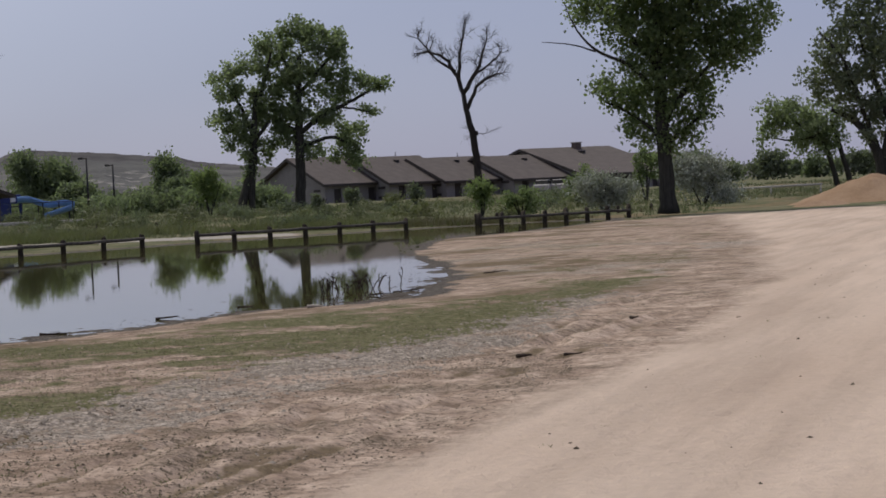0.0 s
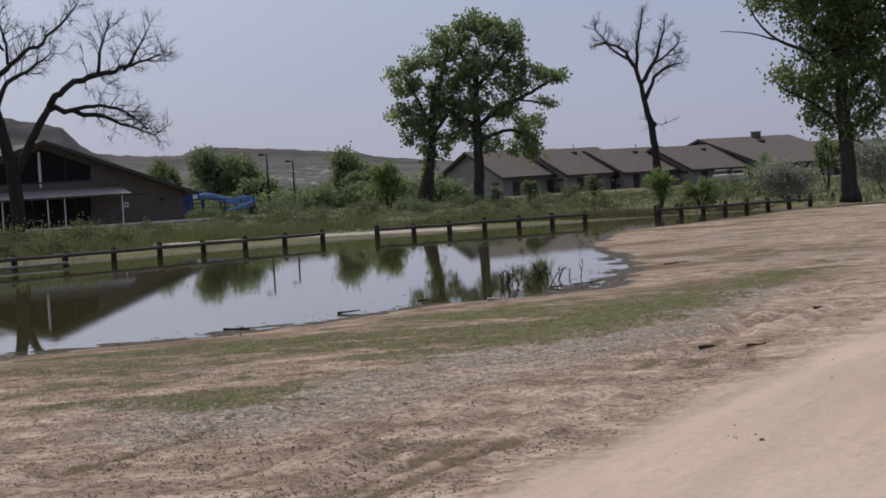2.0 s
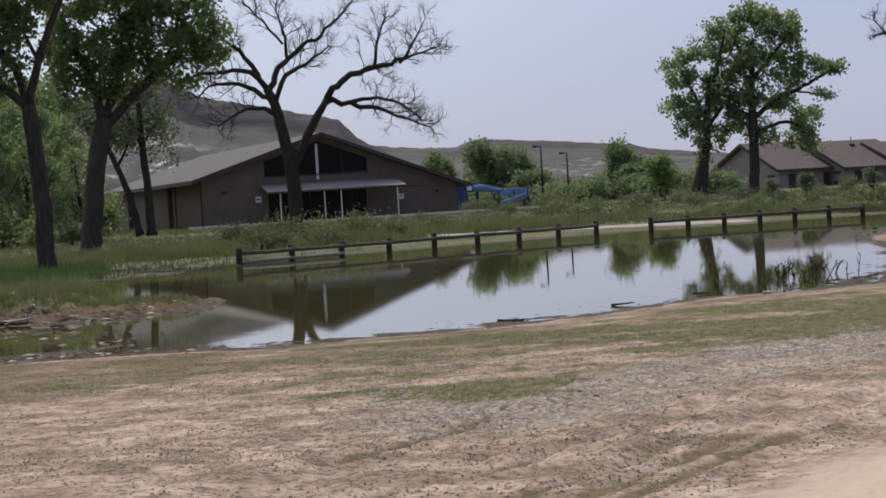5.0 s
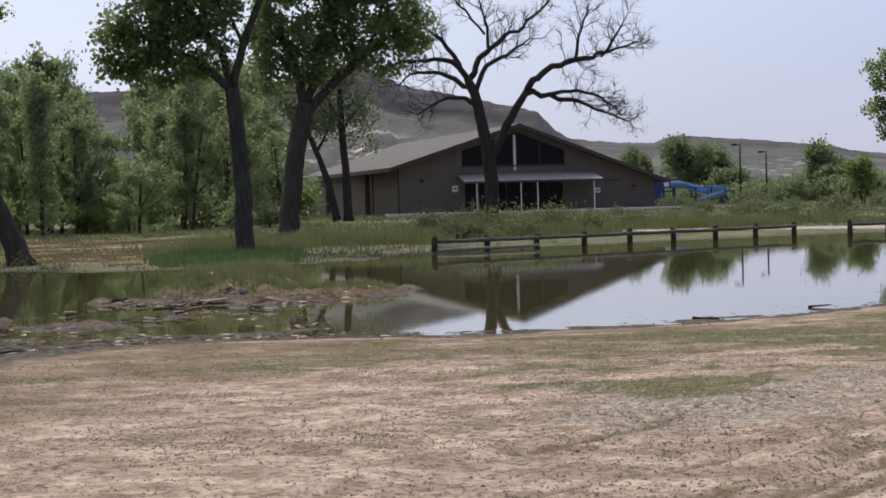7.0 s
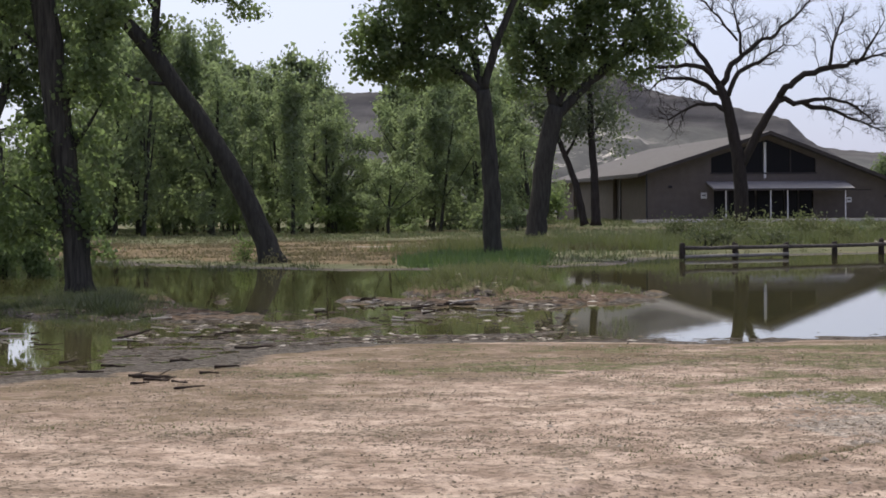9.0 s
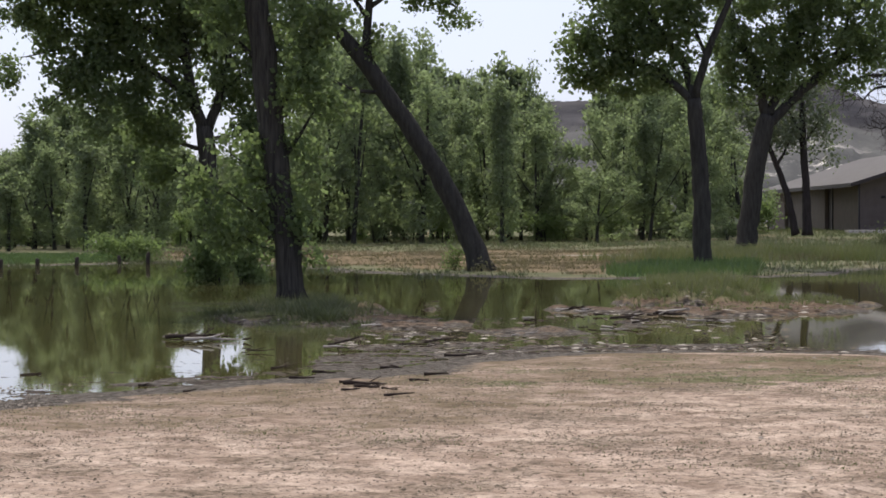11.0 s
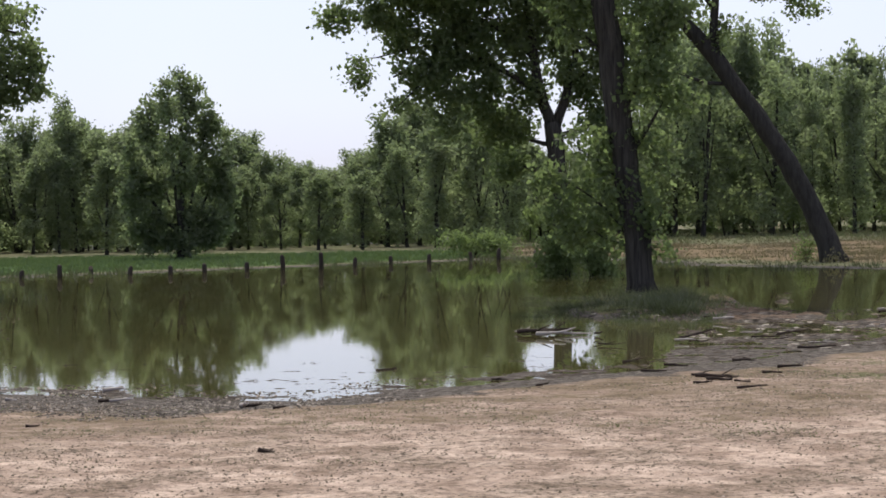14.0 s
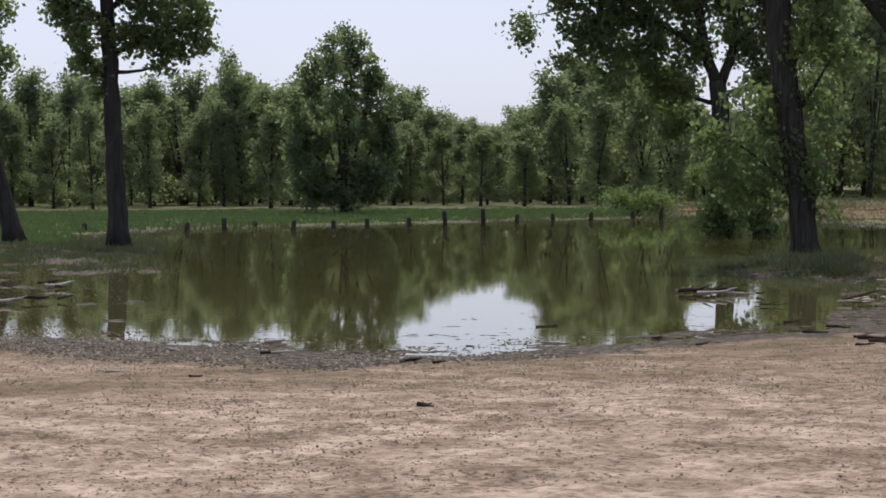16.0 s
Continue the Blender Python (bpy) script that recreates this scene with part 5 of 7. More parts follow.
# ---- the wood behind the pond ----
def wood_tree(seed, height, width, leaders, leaf=0.19, total=6000):
    """A tree of the wood: several rising stems with loose clumps of leaves, bare at the foot."""
    global rng
    rng = np.random.default_rng(seed)
    lean = rng.uniform(-0.5, 0.5)
    stems = [[(0, 0, 0.14), (lean * 0.3, height * 0.4, 0.10), (lean, height * 0.75, 0.06), (lean * 1.2, height * 0.95, 0.02)]]
    limbs, lobes = [], []
    for k in range(3):
        e, f = rng.uniform(-0.8, 0.8) * width, rng.uniform(0.18, 0.4)
        limbs.append([(lean * f, height * f, 0.07), (0.5 * e, height * (f + 0.16), 0.05), (e, height * (f + 0.38), 0.02)])
    for k in range(17):
        low = 0.13
        f = low + (0.88 - low) * k / 16 + rng.uniform(-0.03, 0.03)
        env = width * (0.40 + 0.60 * math.sin(math.pi * min(0.25 + 0.75 * f, 1.0))) if leaders < 5 else width * (1.05 - 0.65 * f)
        u = rng.uniform(-1, 1) * env
        slim = 1 - 0.55 * f if leaders > 5 else 1.0
        lobes.append((lean * f + u, height * f, width * rng.uniform(0.24, 0.46) * slim, height * (rng.uniform(0.07, 0.12) if leaders > 5 else rng.uniform(0.045, 0.085))))
    for k in range(leaders):  # ragged leading shoots
        u = lean + rng.uniform(-0.9, 0.9) * width * 0.7
        f = rng.uniform(0.72, 1.06) - 0.18 * abs(u - lean) / width
        lobes += [(u, height * (f - 0.10), width * 0.17, height * 0.07), (u, height * (f - 0.02), width * 0.08, height * 0.05), (u, height * (f + 0.05), width * 0.035, height * 0.045)]
    return tree_meshes("poplar", stems, limbs, lobes, leaf=leaf, total=total, per=60, least=2, simple=True, leaves=LEAF_WOOD, spread=0.30, shell=0.7, sides=3, round_sides=5)


WOOD = [wood_tree(20 + k, 9.5, w, n) for k, (w, n) in enumerate(((2.9, 2), (3.4, 3), (2.6, 3), (3.1, 2), (1.6, 8), (2.0, 9), (1.5, 8), (2.2, 10)))]
WOOD += [wood_tree(40 + k, 9.5, 3.2, 7, 0.34, 2700) for k in range(3)]
# skyline of the wood: (azimuth, height in metres); None of it grows where the height is small
SKYLINE = [(19.2, 8.3), (20.5, 10.2), (22, 10.5), (22.9, 9.7), (23.3, 4), (24, 3.6), (24.5, 9.4), (25.2, 11.7), (26, 10.8), (26.6, 12), (27.4, 11.3), (28.2, 12.5), (29, 13.8), (30.4, 13.0), (30.9, 8.5), (31.4, 6.2), (32.2, 5.6),
           (33.2, 5.8), (33.9, 7.8), (34.5, 8.4), (36, 8.4), (37, 6.4), (37.6, 5.8), (38.2, 4.6), (38.9, 5.8), (40.2, 6), (41.5, 6.0), (43, 7.4), (44.2, 8.0), (45.3, 8.2), (46.5, 7.2), (48, 6.8), (50, 7.6), (54, 8.0)]
rnd = random.Random(5)
first = {}
count = 0
for row, (dist, shrink) in enumerate(((127, 0.78), (135, 0.92), (144, 1.0), (154, 1.04), (164, 1.0))):
    a = 19.6 + 0.2 * row
    while a < 53:
        hgt = np.interp(a, [s for s, _ in SKYLINE], [s for _, s in SKYLINE]) * shrink * rnd.uniform(0.84, 1.14)
        if 22.7 < a < 24.3:
            hgt = min(hgt, 4.2)
        back = float(1 + 0.24 * (1 - soft(32.0, 34.5, np.array(a))))  # the wood stands farther back behind the dry field
        d = (dist + rnd.uniform(-5, 5)) * back
        hgt *= back * (0.93 if a < 33 else 0.95)
        x, y = -d * math.sin(radians(a)), d * math.cos(radians(a))
        k = rnd.randrange(4) + (4 if rnd.random() < (0.15 if a < 33 else 0.92) else 0)
        if row == 4:
            k = 8 + rnd.randrange(3)
        s = hgt / 9.5
        wide = (0.4 + 0.6 * s) * rnd.uniform(0.85, 1.25)
        m = pose(x, y, ground_z(x, y) - 0.05, rnd.uniform(-4, 4), rnd.uniform(-4, 4), rnd.uniform(0, 360)) @ Matrix.Diagonal((wide, wide, s, 1))
        if k in first:
            t = copy_thing(first[k], m)
            t.matrix_basis = m
        else:
            first[k] = t = stand("poplar_tree", WOOD[k], m, "slender young poplar in the dense wood behind the pond", "tree", "wood behind the pond")
        a += rnd.uniform(0.45, 1.1) * (1.35 if row == 0 else 1.0) * (1.0 if a < 33 else 0.85)
        count += 1


# ---- shrubs ----
def shrub_meshes(seed, ru, h, leaves, leaf=0.16, total=1800, per=30, stems=5, lift=0.5, thick=0.05, simple=False):
    global rng
    rng = np.random.default_rng(seed)
    tr = []
    for k in range(stems):
        e = rng.uniform(-0.7, 0.7) * ru
        tr.append([(0.08 * e, 0, thick), (0.5 * e, h * 0.4, thick * 0.7), (e, h * 0.8, thick * 0.3)])
    lobes = [(rng.uniform(-0.62, 0.62) * ru, h * rng.uniform(lift - 0.2, 0.86), ru * rng.uniform(0.28, 0.5), h * rng.uniform(0.13, 0.26)) for _ in range(8)]
    return tree_meshes("shrub", tr, [], lobes, leaf=leaf, total=total, per=per, leaves=leaves, spread=0.16 * max(ru, 0.8), shell=0.45, sides=3, simple=simple)


def place(az, d):
    return -d * math.sin(radians(az)), d * math.cos(radians(az))


def shrub(name, az, d, ru, h, leaves, label, seed, **how):
    x, y = place(az, d)
    return stand(name, shrub_meshes(seed, ru, h, leaves, **how), pose(x, y, ground_z(x, y) - 0.03, 0, 0, az), label, "shrub")


shrub("silver_shrub", -6.35, 132, 2.2, 2.9, LEAF_SILVER, "big silvery olive shrub beside the road", 41, leaf=0.13, total=15000, lift=0.34)
shrub("silver_shrub", -4.0, 126, 1.75, 1.9, LEAF_SILVER, "low silvery olive shrub behind the fence", 42, leaf=0.12, total=9500, lift=0.34)
shrub("dark_shrub", -5.0, 150, 1.0, 3.6, LEAF, "dark upright juniper-like shrub", 43)
shrub("dark_shrub", -5.45, 155, 1.0, 3.2, LEAF, "dark upright juniper-like shrub", 44)
shrub("sapling", -0.98, 120, 0.95, 2.3, LEAF_YELLOW, "bright green sapling on the far bank", 45, leaf=0.13, lift=0.38)
shrub("sapling", -1.95, 122, 1.0, 1.7, LEAF, "green sapling on the far bank", 46, leaf=0.13, lift=0.36)
shrub("sapling", -3.35, 150, 1.0, 2.3, LEAF, "dark sapling by the lodge", 47, leaf=0.14, lift=0.38)
shrub("sapling", 0.6, 150, 0.6, 2.0, LEAF_GREY, "thin pale sapling by the lodge", 48, leaf=0.13)
shrub("sapling", 2.1, 150, 0.6, 1.9, LEAF_GREY, "thin pale sapling by the lodge", 49, leaf=0.13)
shrub("sapling", 2.95, 160, 0.8, 1.5, LEAF_GREY, "pale shrub at the lodge's end wall", 50, leaf=0.13)
shrub("young_tree", 5.6, 190, 1.8, 3.7, LEAF_YELLOW, "bright young tree on the meadow", 51, leaf=0.2, total=2600, lift=0.5)
shrub("round_shrub", 9.75, 255, 3.2, 7.0, LEAF_FAR, "large dark green tree behind the water slide", 52, leaf=0.26, total=8500, lift=0.42)
shrub("round_shrub", 9.15, 258, 2.9, 6.3, LEAF_FAR, "rounded green tree behind the water slide", 62, leaf=0.26, total=7000, lift=0.42)
shrub("round_shrub", 10.2, 265, 3.6, 4.4, LEAF_FAR, "olive shrub behind the water slide", 53, leaf=0.26, total=9000, lift=0.42)
shrub("round_shrub", 8.7, 240, 2.6, 3.4, LEAF_FAR, "olive shrub behind the water slide", 54, leaf=0.26, total=9000, lift=0.42)
shrub("round_shrub", 6.63, 245, 3.0, 5.7, LEAF_FAR, "large green shrub on the meadow", 55, leaf=0.26, total=14000, lift=0.42)
shrub("round_shrub", 6.1, 240, 2.2, 3.8, LEAF_FAR, "olive shrub on the meadow", 56, leaf=0.26, total=8000, lift=0.42)
shrub("round_shrub", 11.25, 275, 2.1, 6.7, LEAF_FAR, "light green tree behind the hall", 57, leaf=0.26, total=7000, lift=0.5)
shrub("round_shrub", 10.9, 280, 1.6, 6.2, LEAF_FAR, "small light green tree behind the hall", 63, leaf=0.26, total=5000, lift=0.5)
shrub("far_tree", -3.85, 420, 1.8, 7.2, LEAF, "tree behind the lodge's chimney", 58, leaf=0.4)
shrub("far_tree", -0.55, 420, 2.4, 5.4, LEAF, "tree behind the lodge's roof", 59, leaf=0.4)
rnd = random.Random(11)
for k in range(16):  # the hedge of scrub below the ridge
    a = 4.6 + 0.42 * k + rnd.uniform(-0.15, 0.15)
    shrub("scrub_bush", a, 225 + rnd.uniform(-8, 30), rnd.uniform(2.6, 4.4), rnd.uniform(1.0, 2.3), rnd.choice((LEAF_FAR, LEAF_GREY)), "scrubby bush in the hedge below the ridge", 100 + k, leaf=0.26, total=4200, simple=True, lift=0.42)
for k in range(13):  # trees along the horizon on the right
    a = -5.6 - 0.52 * k + rnd.uniform(-0.2, 0.2)
    shrub("far_tree", a, 380 + rnd.uniform(-40, 60), rnd.uniform(2.6, 4.2), rnd.uniform(2.8, 4.8), rnd.choice((LEAF_FAR, LEAF_GREY)), "distant tree along the horizon", 130 + k, leaf=0.5)
UNDER = [shrub_meshes(160 + k, 1.9, 2.6, (LEAF_WOOD, LEAF_YELLOW)[k % 2], leaf=0.19, total=1700, lift=0.42, simple=True) for k in range(6)]
kinds = {}
for k in range(60):  # undergrowth at the foot of the wood
    a = 19.6 + 0.56 * k + rnd.uniform(-0.3, 0.3)
    if 35.8 < a < 39.6 and rnd.random() < 0.75:
        continue
    x, y = place(a, (126 + rnd.uniform(-3, 24)) * (1.24 if a < 33 else 1.08))
    q = rnd.randrange(6)
    m = pose(x, y, ground_z(x, y) - 0.03, 0, 0, rnd.uniform(0, 360)) @ Matrix.Diagonal((rnd.uniform(0.6, 1.2), rnd.uniform(0.6, 1.2), rnd.uniform(0.6, 1.35), 1))
    if q in kinds:
        copy_thing(kinds[q], m).matrix_basis = m
    else:
        kinds[q] = stand("undergrowth_bush", UNDER[q], m, "leafy undergrowth bush at the edge of the wood", "shrub", "undergrowth of the wood")
shrub("willow_shrub", 34.6, 100, 1.6, 1.1, LEAF_YELLOW, "pale willow shrub on the far bank", 190, leaf=0.1, total=6000, lift=0.35, thick=0.02)
shrub("willow_shrub", 26.6, 79, 0.4, 1.05, LEAF_YELLOW, "yellow-green sprout beside the leaning trunk", 191, leaf=0.08, thick=0.012, lift=0.3)
shrub("sprout_shrub", 32.45, 70, 1.0, 2.3, LEAF_YELLOW, "leafy sprouts growing round the forked flooded trunk", 192, leaf=0.10, total=9000, lift=0.30, stems=8, thick=0.02)
shrub("sprout_shrub", 31.7, 68, 0.7, 1.6, LEAF_YELLOW, "leafy sprouts growing between the flooded trunks", 193, leaf=0.10, total=5000, lift=0.34, thick=0.02)
shrub("sprout_shrub", 25.75, 77, 0.45, 0.35, GRASS_DRY, "dry grass tussock at the foot of the leaning trunk", 198, leaf=0.08, thick=0.01)
shrub("meadow_shrub", 15.4, 96, 1.3, 0.75, GRASS, "low grassy shrub by the fence", 194, leaf=0.1)
shrub("meadow_shrub", 13.9, 99, 1.5, 0.75, GRASS, "low grassy shrub under the dead tree", 195, leaf=0.1)
shrub("meadow_shrub", 3.4, 118, 1.6, 0.7, LEAF_GREY, "brown twiggy shrub under the cottonwoods", 196, leaf=0.1)

for az, d, ru, h in ((15.6, 104, 1.8, 0.9), (14.6, 109, 2.3, 1.15), (13.4, 112, 2.0, 1.05), (12.4, 113, 1.4, 0.8), (11.3, 119, 1.1, 0.7)):
    shrub("meadow_shrub", az, d, ru, h, GRASS_ISLE, "low olive shrub in the rough grass before the hall", int(200 + az * 10), leaf=0.10, total=3200, lift=0.4, thick=0.015)
WEEDS = [shrub_meshes(230 + k, 1.5, 0.8, (GRASS_ISLE, LEAF_GREY, GRASS)[k % 3], leaf=0.11, total=1100, lift=0.4, thick=0.012, simple=True) for k in range(6)]
kinds = {}
rnd = random.Random(29)
for k in range(64):  # weeds of the far meadow
    a, d = rnd.uniform(-4.5, 12.5), rnd.uniform(124, 215)
    x, y = place(a, d)
    q = rnd.randrange(6)
    size = rnd.uniform(0.5, 1.35)
    m = pose(x, y, ground_z(x, y) - 0.03, 0, 0, rnd.uniform(0, 360)) @ Matrix.Diagonal((size * rnd.uniform(0.8, 1.5), size * rnd.uniform(0.8, 1.5), size * rnd.uniform(0.6, 1.3), 1))
    if q in kinds:
        copy_thing(kinds[q], m).matrix_basis = m
    else:
        kinds[q] = stand("weed_clump", WEEDS[q], m, "low olive weed clump on the rough meadow", "shrub", "weeds of the far meadow")


# ---- the hall ----
def opening_wall(name, outline, holes, y0, y1, material):
    """A wall with rectangular holes: strips around each hole between the outline's floor and its sloping top. outline: [(x, top)]."""
    bm = bmesh.new()
    xs = sorted({x for x, _ in outline} | {h[0] for h in holes} | {h[1] for h in holes})

    def top(x):
        return float(np.interp(x, [p for p, _ in outline], [q for _, q in outline]))

    def slab(x0, x1, b0, b1, t0, t1):
        v = [bm.verts.new(p) for p in ((x0, y0, b0), (x1, y0, b1), (x1, y0, t1), (x0, y0, t0), (x0, y1, b0), (x1, y1, b1), (x1, y1, t1), (x0, y1, t0))]
        for f in ((0, 1, 2, 3), (7, 6, 5, 4), (0, 4, 5, 1), (1, 5, 6, 2), (2, 6, 7, 3), (3, 7, 4, 0)):
            bm.faces.new([v[i] for i in f])

    for x0, x1 in zip(xs[:-1], xs[1:]):
        b = -0.3
        for hx0, hx1, hz0, hz1 in sorted([h for h in holes if h[0] <= x0 and h[1] >= x1], key=lambda h: h[2]):
            slab(x0, x1, b, b, min(hz0, top(x0)), min(hz0, top(x1)))
            b = hz1
        if callable(b):
            slab(x0, x1, b(x0), b(x1), top(x0), top(x1))
        elif top(x0) > b:
            slab(x0, x1, b, b, top(x0), top(x1))
    bmesh.ops.remove_doubles(bm, verts=bm.verts[:], dist=0.0005)
    return finish(bm, name, material)


def hall():
    H = tagged(new("park_hall"), "brown gabled community hall with a glazed front and a white-posted canopy", "building")
    H.matrix_world = pose(-53.7, 178.1, 0.92, 0, 0, 26.9)
    W, RX, RZ, LZ, EZ, DEEP = 20.9, 9.6, 6.75, 3.75, 2.35, 52.0

    def roof_z(x):
        return np.interp(x, [0, RX, W], [LZ, RZ, EZ])

    tops = [(0, LZ), (5.1, roof_z(5.1)), (RX, RZ), (13.5, roof_z(13.5)), (W, EZ)]
    part("wall", opening_wall("wall", tops, [(5.1, 13.5, 3.75, lambda x: roof_z(x) - 0.4), (5.3, 13.3, 0.0, 2.6)], 0, 0.3, BRICK_WALL), H)
    part("wall", box_mesh("wall", 0, 0.3, 0.31, 13.6, -0.3, LZ - 0.05, BRICK_WALL), H)
    part("wall", box_mesh("wall", 0, 0.3, 16.8, 37.0, -0.3, LZ - 0.05, BRICK_WALL), H)
    part("wall", box_mesh("wall", 0, 0.3, 40.0, DEEP, -0.3, LZ - 0.05, BRICK_WALL), H)
    part("wall", box_mesh("wall", W - 0.3, W, 0.31, DEEP, -0.3, EZ - 0.05, BRICK_WALL), H)
    part("wall", prism_mesh("wall", [(0.31, -0.3), (W - 0.31, -0.3), (W - 0.31, EZ - 0.06), (RX, RZ - 0.06), (0.31, LZ - 0.06)], DEEP - 0.3, DEEP, BRICK_WALL), H)
    for y0, y1 in ((13.6, 16.8), (37.0, 40.0)):  # dark recessed doors in the long side
        part("side_door", box_mesh("side_door", 0.33, 0.43, y0 - 0.3, y1 + 0.3, -0.3, LZ - 0.05, FASCIA), H, "dark recessed side door")
    for y in (12.4, 0.02, 36.0, 50.5):
        part("downpipe", box_mesh("downpipe", -0.12, 0.0, y, y + 0.14, -0.3, LZ - 0.1, DARK_METAL), H)
    for name, x0, z0, x1, z1 in (("roof", -0.9, LZ - 0.28, RX, RZ), ("roof", RX, RZ, W + 0.9, EZ - 0.34)):
        n = prism_mesh(name, [(x0, z0 + 0.02), (x1, z1 + 0.02), (x1, z1 + 0.26), (x0, z0 + 0.26)], -1.3, DEEP + 0.8, ROOF_GREY)
        slope = part(name, n, H)
        part("rake_board", prism_mesh("rake_board", [(x0, z0 - 0.02), (x1, z1 - 0.02), (x1, z1 + 0.25), (x0, z0 + 0.25)], -1.36, -1.303, FASCIA), slope, "dark rake board")
    part("eave_board", box_mesh("eave_board", -0.96, -0.903, -1.3, DEEP + 0.8, LZ - 0.34, LZ - 0.04, FASCIA), H)
    # gable glazing: panes between white and dark mullions
    for x0, x1 in ((5.1, 7.2), (7.2, 9.3), (9.5, 11.5), (11.5, 13.5)):
        part("gable_pane", prism_mesh("gable_pane", [(x0, 3.75), (x1, 3.75), (x1, roof_z(x1) - 0.4), (x0, roof_z(x0) - 0.4)], 0.20, 0.24, glass), H)
    for x in (7.2, 11.5):
        part("mullion", box_mesh("mullion", x - 0.05, x + 0.05, 0.12, 0.19, 3.75, roof_z(x) - 0.42, FASCIA), H)
    part("mullion", box_mesh("mullion", 9.32, 9.52, -0.02, 0.19, 3.3, RZ - 0.62, WHITE), H, "white centre mullion")
    for z in (3.75,):
        part("sill", box_mesh("sill", 5.0, 13.6, -0.05, -0.003, z - 0.12, z, FASCIA), H)
    # doors under the canopy
    for k in range(7):
        x0 = 5.3 + k * 1.143
        leafed = part("glass_door", box_mesh("glass_door", x0 + 0.05, x0 + 1.05, 0.16, 0.20, 0.05, 2.5, glass), H, "dark glass door")
        part("door_frame", box_mesh("door_frame", x0 - 0.05, x0 + 0.05, 0.10, 0.22, 0.0, 2.6, FASCIA), leafed)
    # canopy
    part("canopy", prism_mesh("canopy", [(4.7, 0), (15.9, 0), (15.9, 0.12), (4.7, 0.12)], 0, 1, CANOPY), H, "sloping pale grey canopy roof",
         Matrix(((1, 0, 0, 0), (0, 2.9, 0, -2.9), (0, 1.2, 1, 2.36), (0, 0, 0, 1))))
    part("canopy_fascia", box_mesh("canopy_fascia", 4.7, 15.9, -2.96, -2.903, 2.30, 2.45, FASCIA), H)
    for x in (5.7, 9.25, 10.6, 15.2):
        part("canopy_post", box_mesh("canopy_post", x - 0.04, x + 0.04, -2.73, -2.65, -0.1, 2.34, WHITE, 0.008), H, "white canopy post")
    part("porch_slab", box_mesh("porch_slab", 4.2, 17.0, -3.6, -0.003, -0.5, 0.02, CONCRETE), H)
    for x, z, s in ((4.5, 1.95, 0.24), (16.2, 1.55, 0.20)):
        notice = part("wall_sign", box_mesh("wall_sign", x - s, x + s, -0.04, -0.003, z - s, z + s, WHITE, 0.01), H, "small white wall notice")
        part("notice_print", box_mesh("notice_print", x - s * 0.6, x + s * 0.6, -0.046, -0.042, z - 0.04, z + 0.06, DARK_METAL), notice)
    for x in (1.8, 19.2):
        part("wall_lamp", box_mesh("wall_lamp", x - 0.16, x + 0.16, -0.15, -0.003, 2.55 if x < 9 else 1.75, 2.75 if x < 9 else 1.92, DARK_METAL, 0.02), H)
    bars = part("sign_bar", box_mesh("sign_bar", 16.6, 18.0, -0.03, -0.003, 2.30, 2.38, FASCIA), H)
    return H


hall()
kerb = box_mesh("walkway", -2.0, 26.0, -6.2, -4.6, -0.25, 0.10, CONCRETE, 0.02)
walkway = tagged(new("walkway", kerb), "pale concrete walk before the hall", "pavement", kind="structure")
walkway.matrix_world = pose(-53.7, 178.1, 0.92, 0, 0, 26.9)


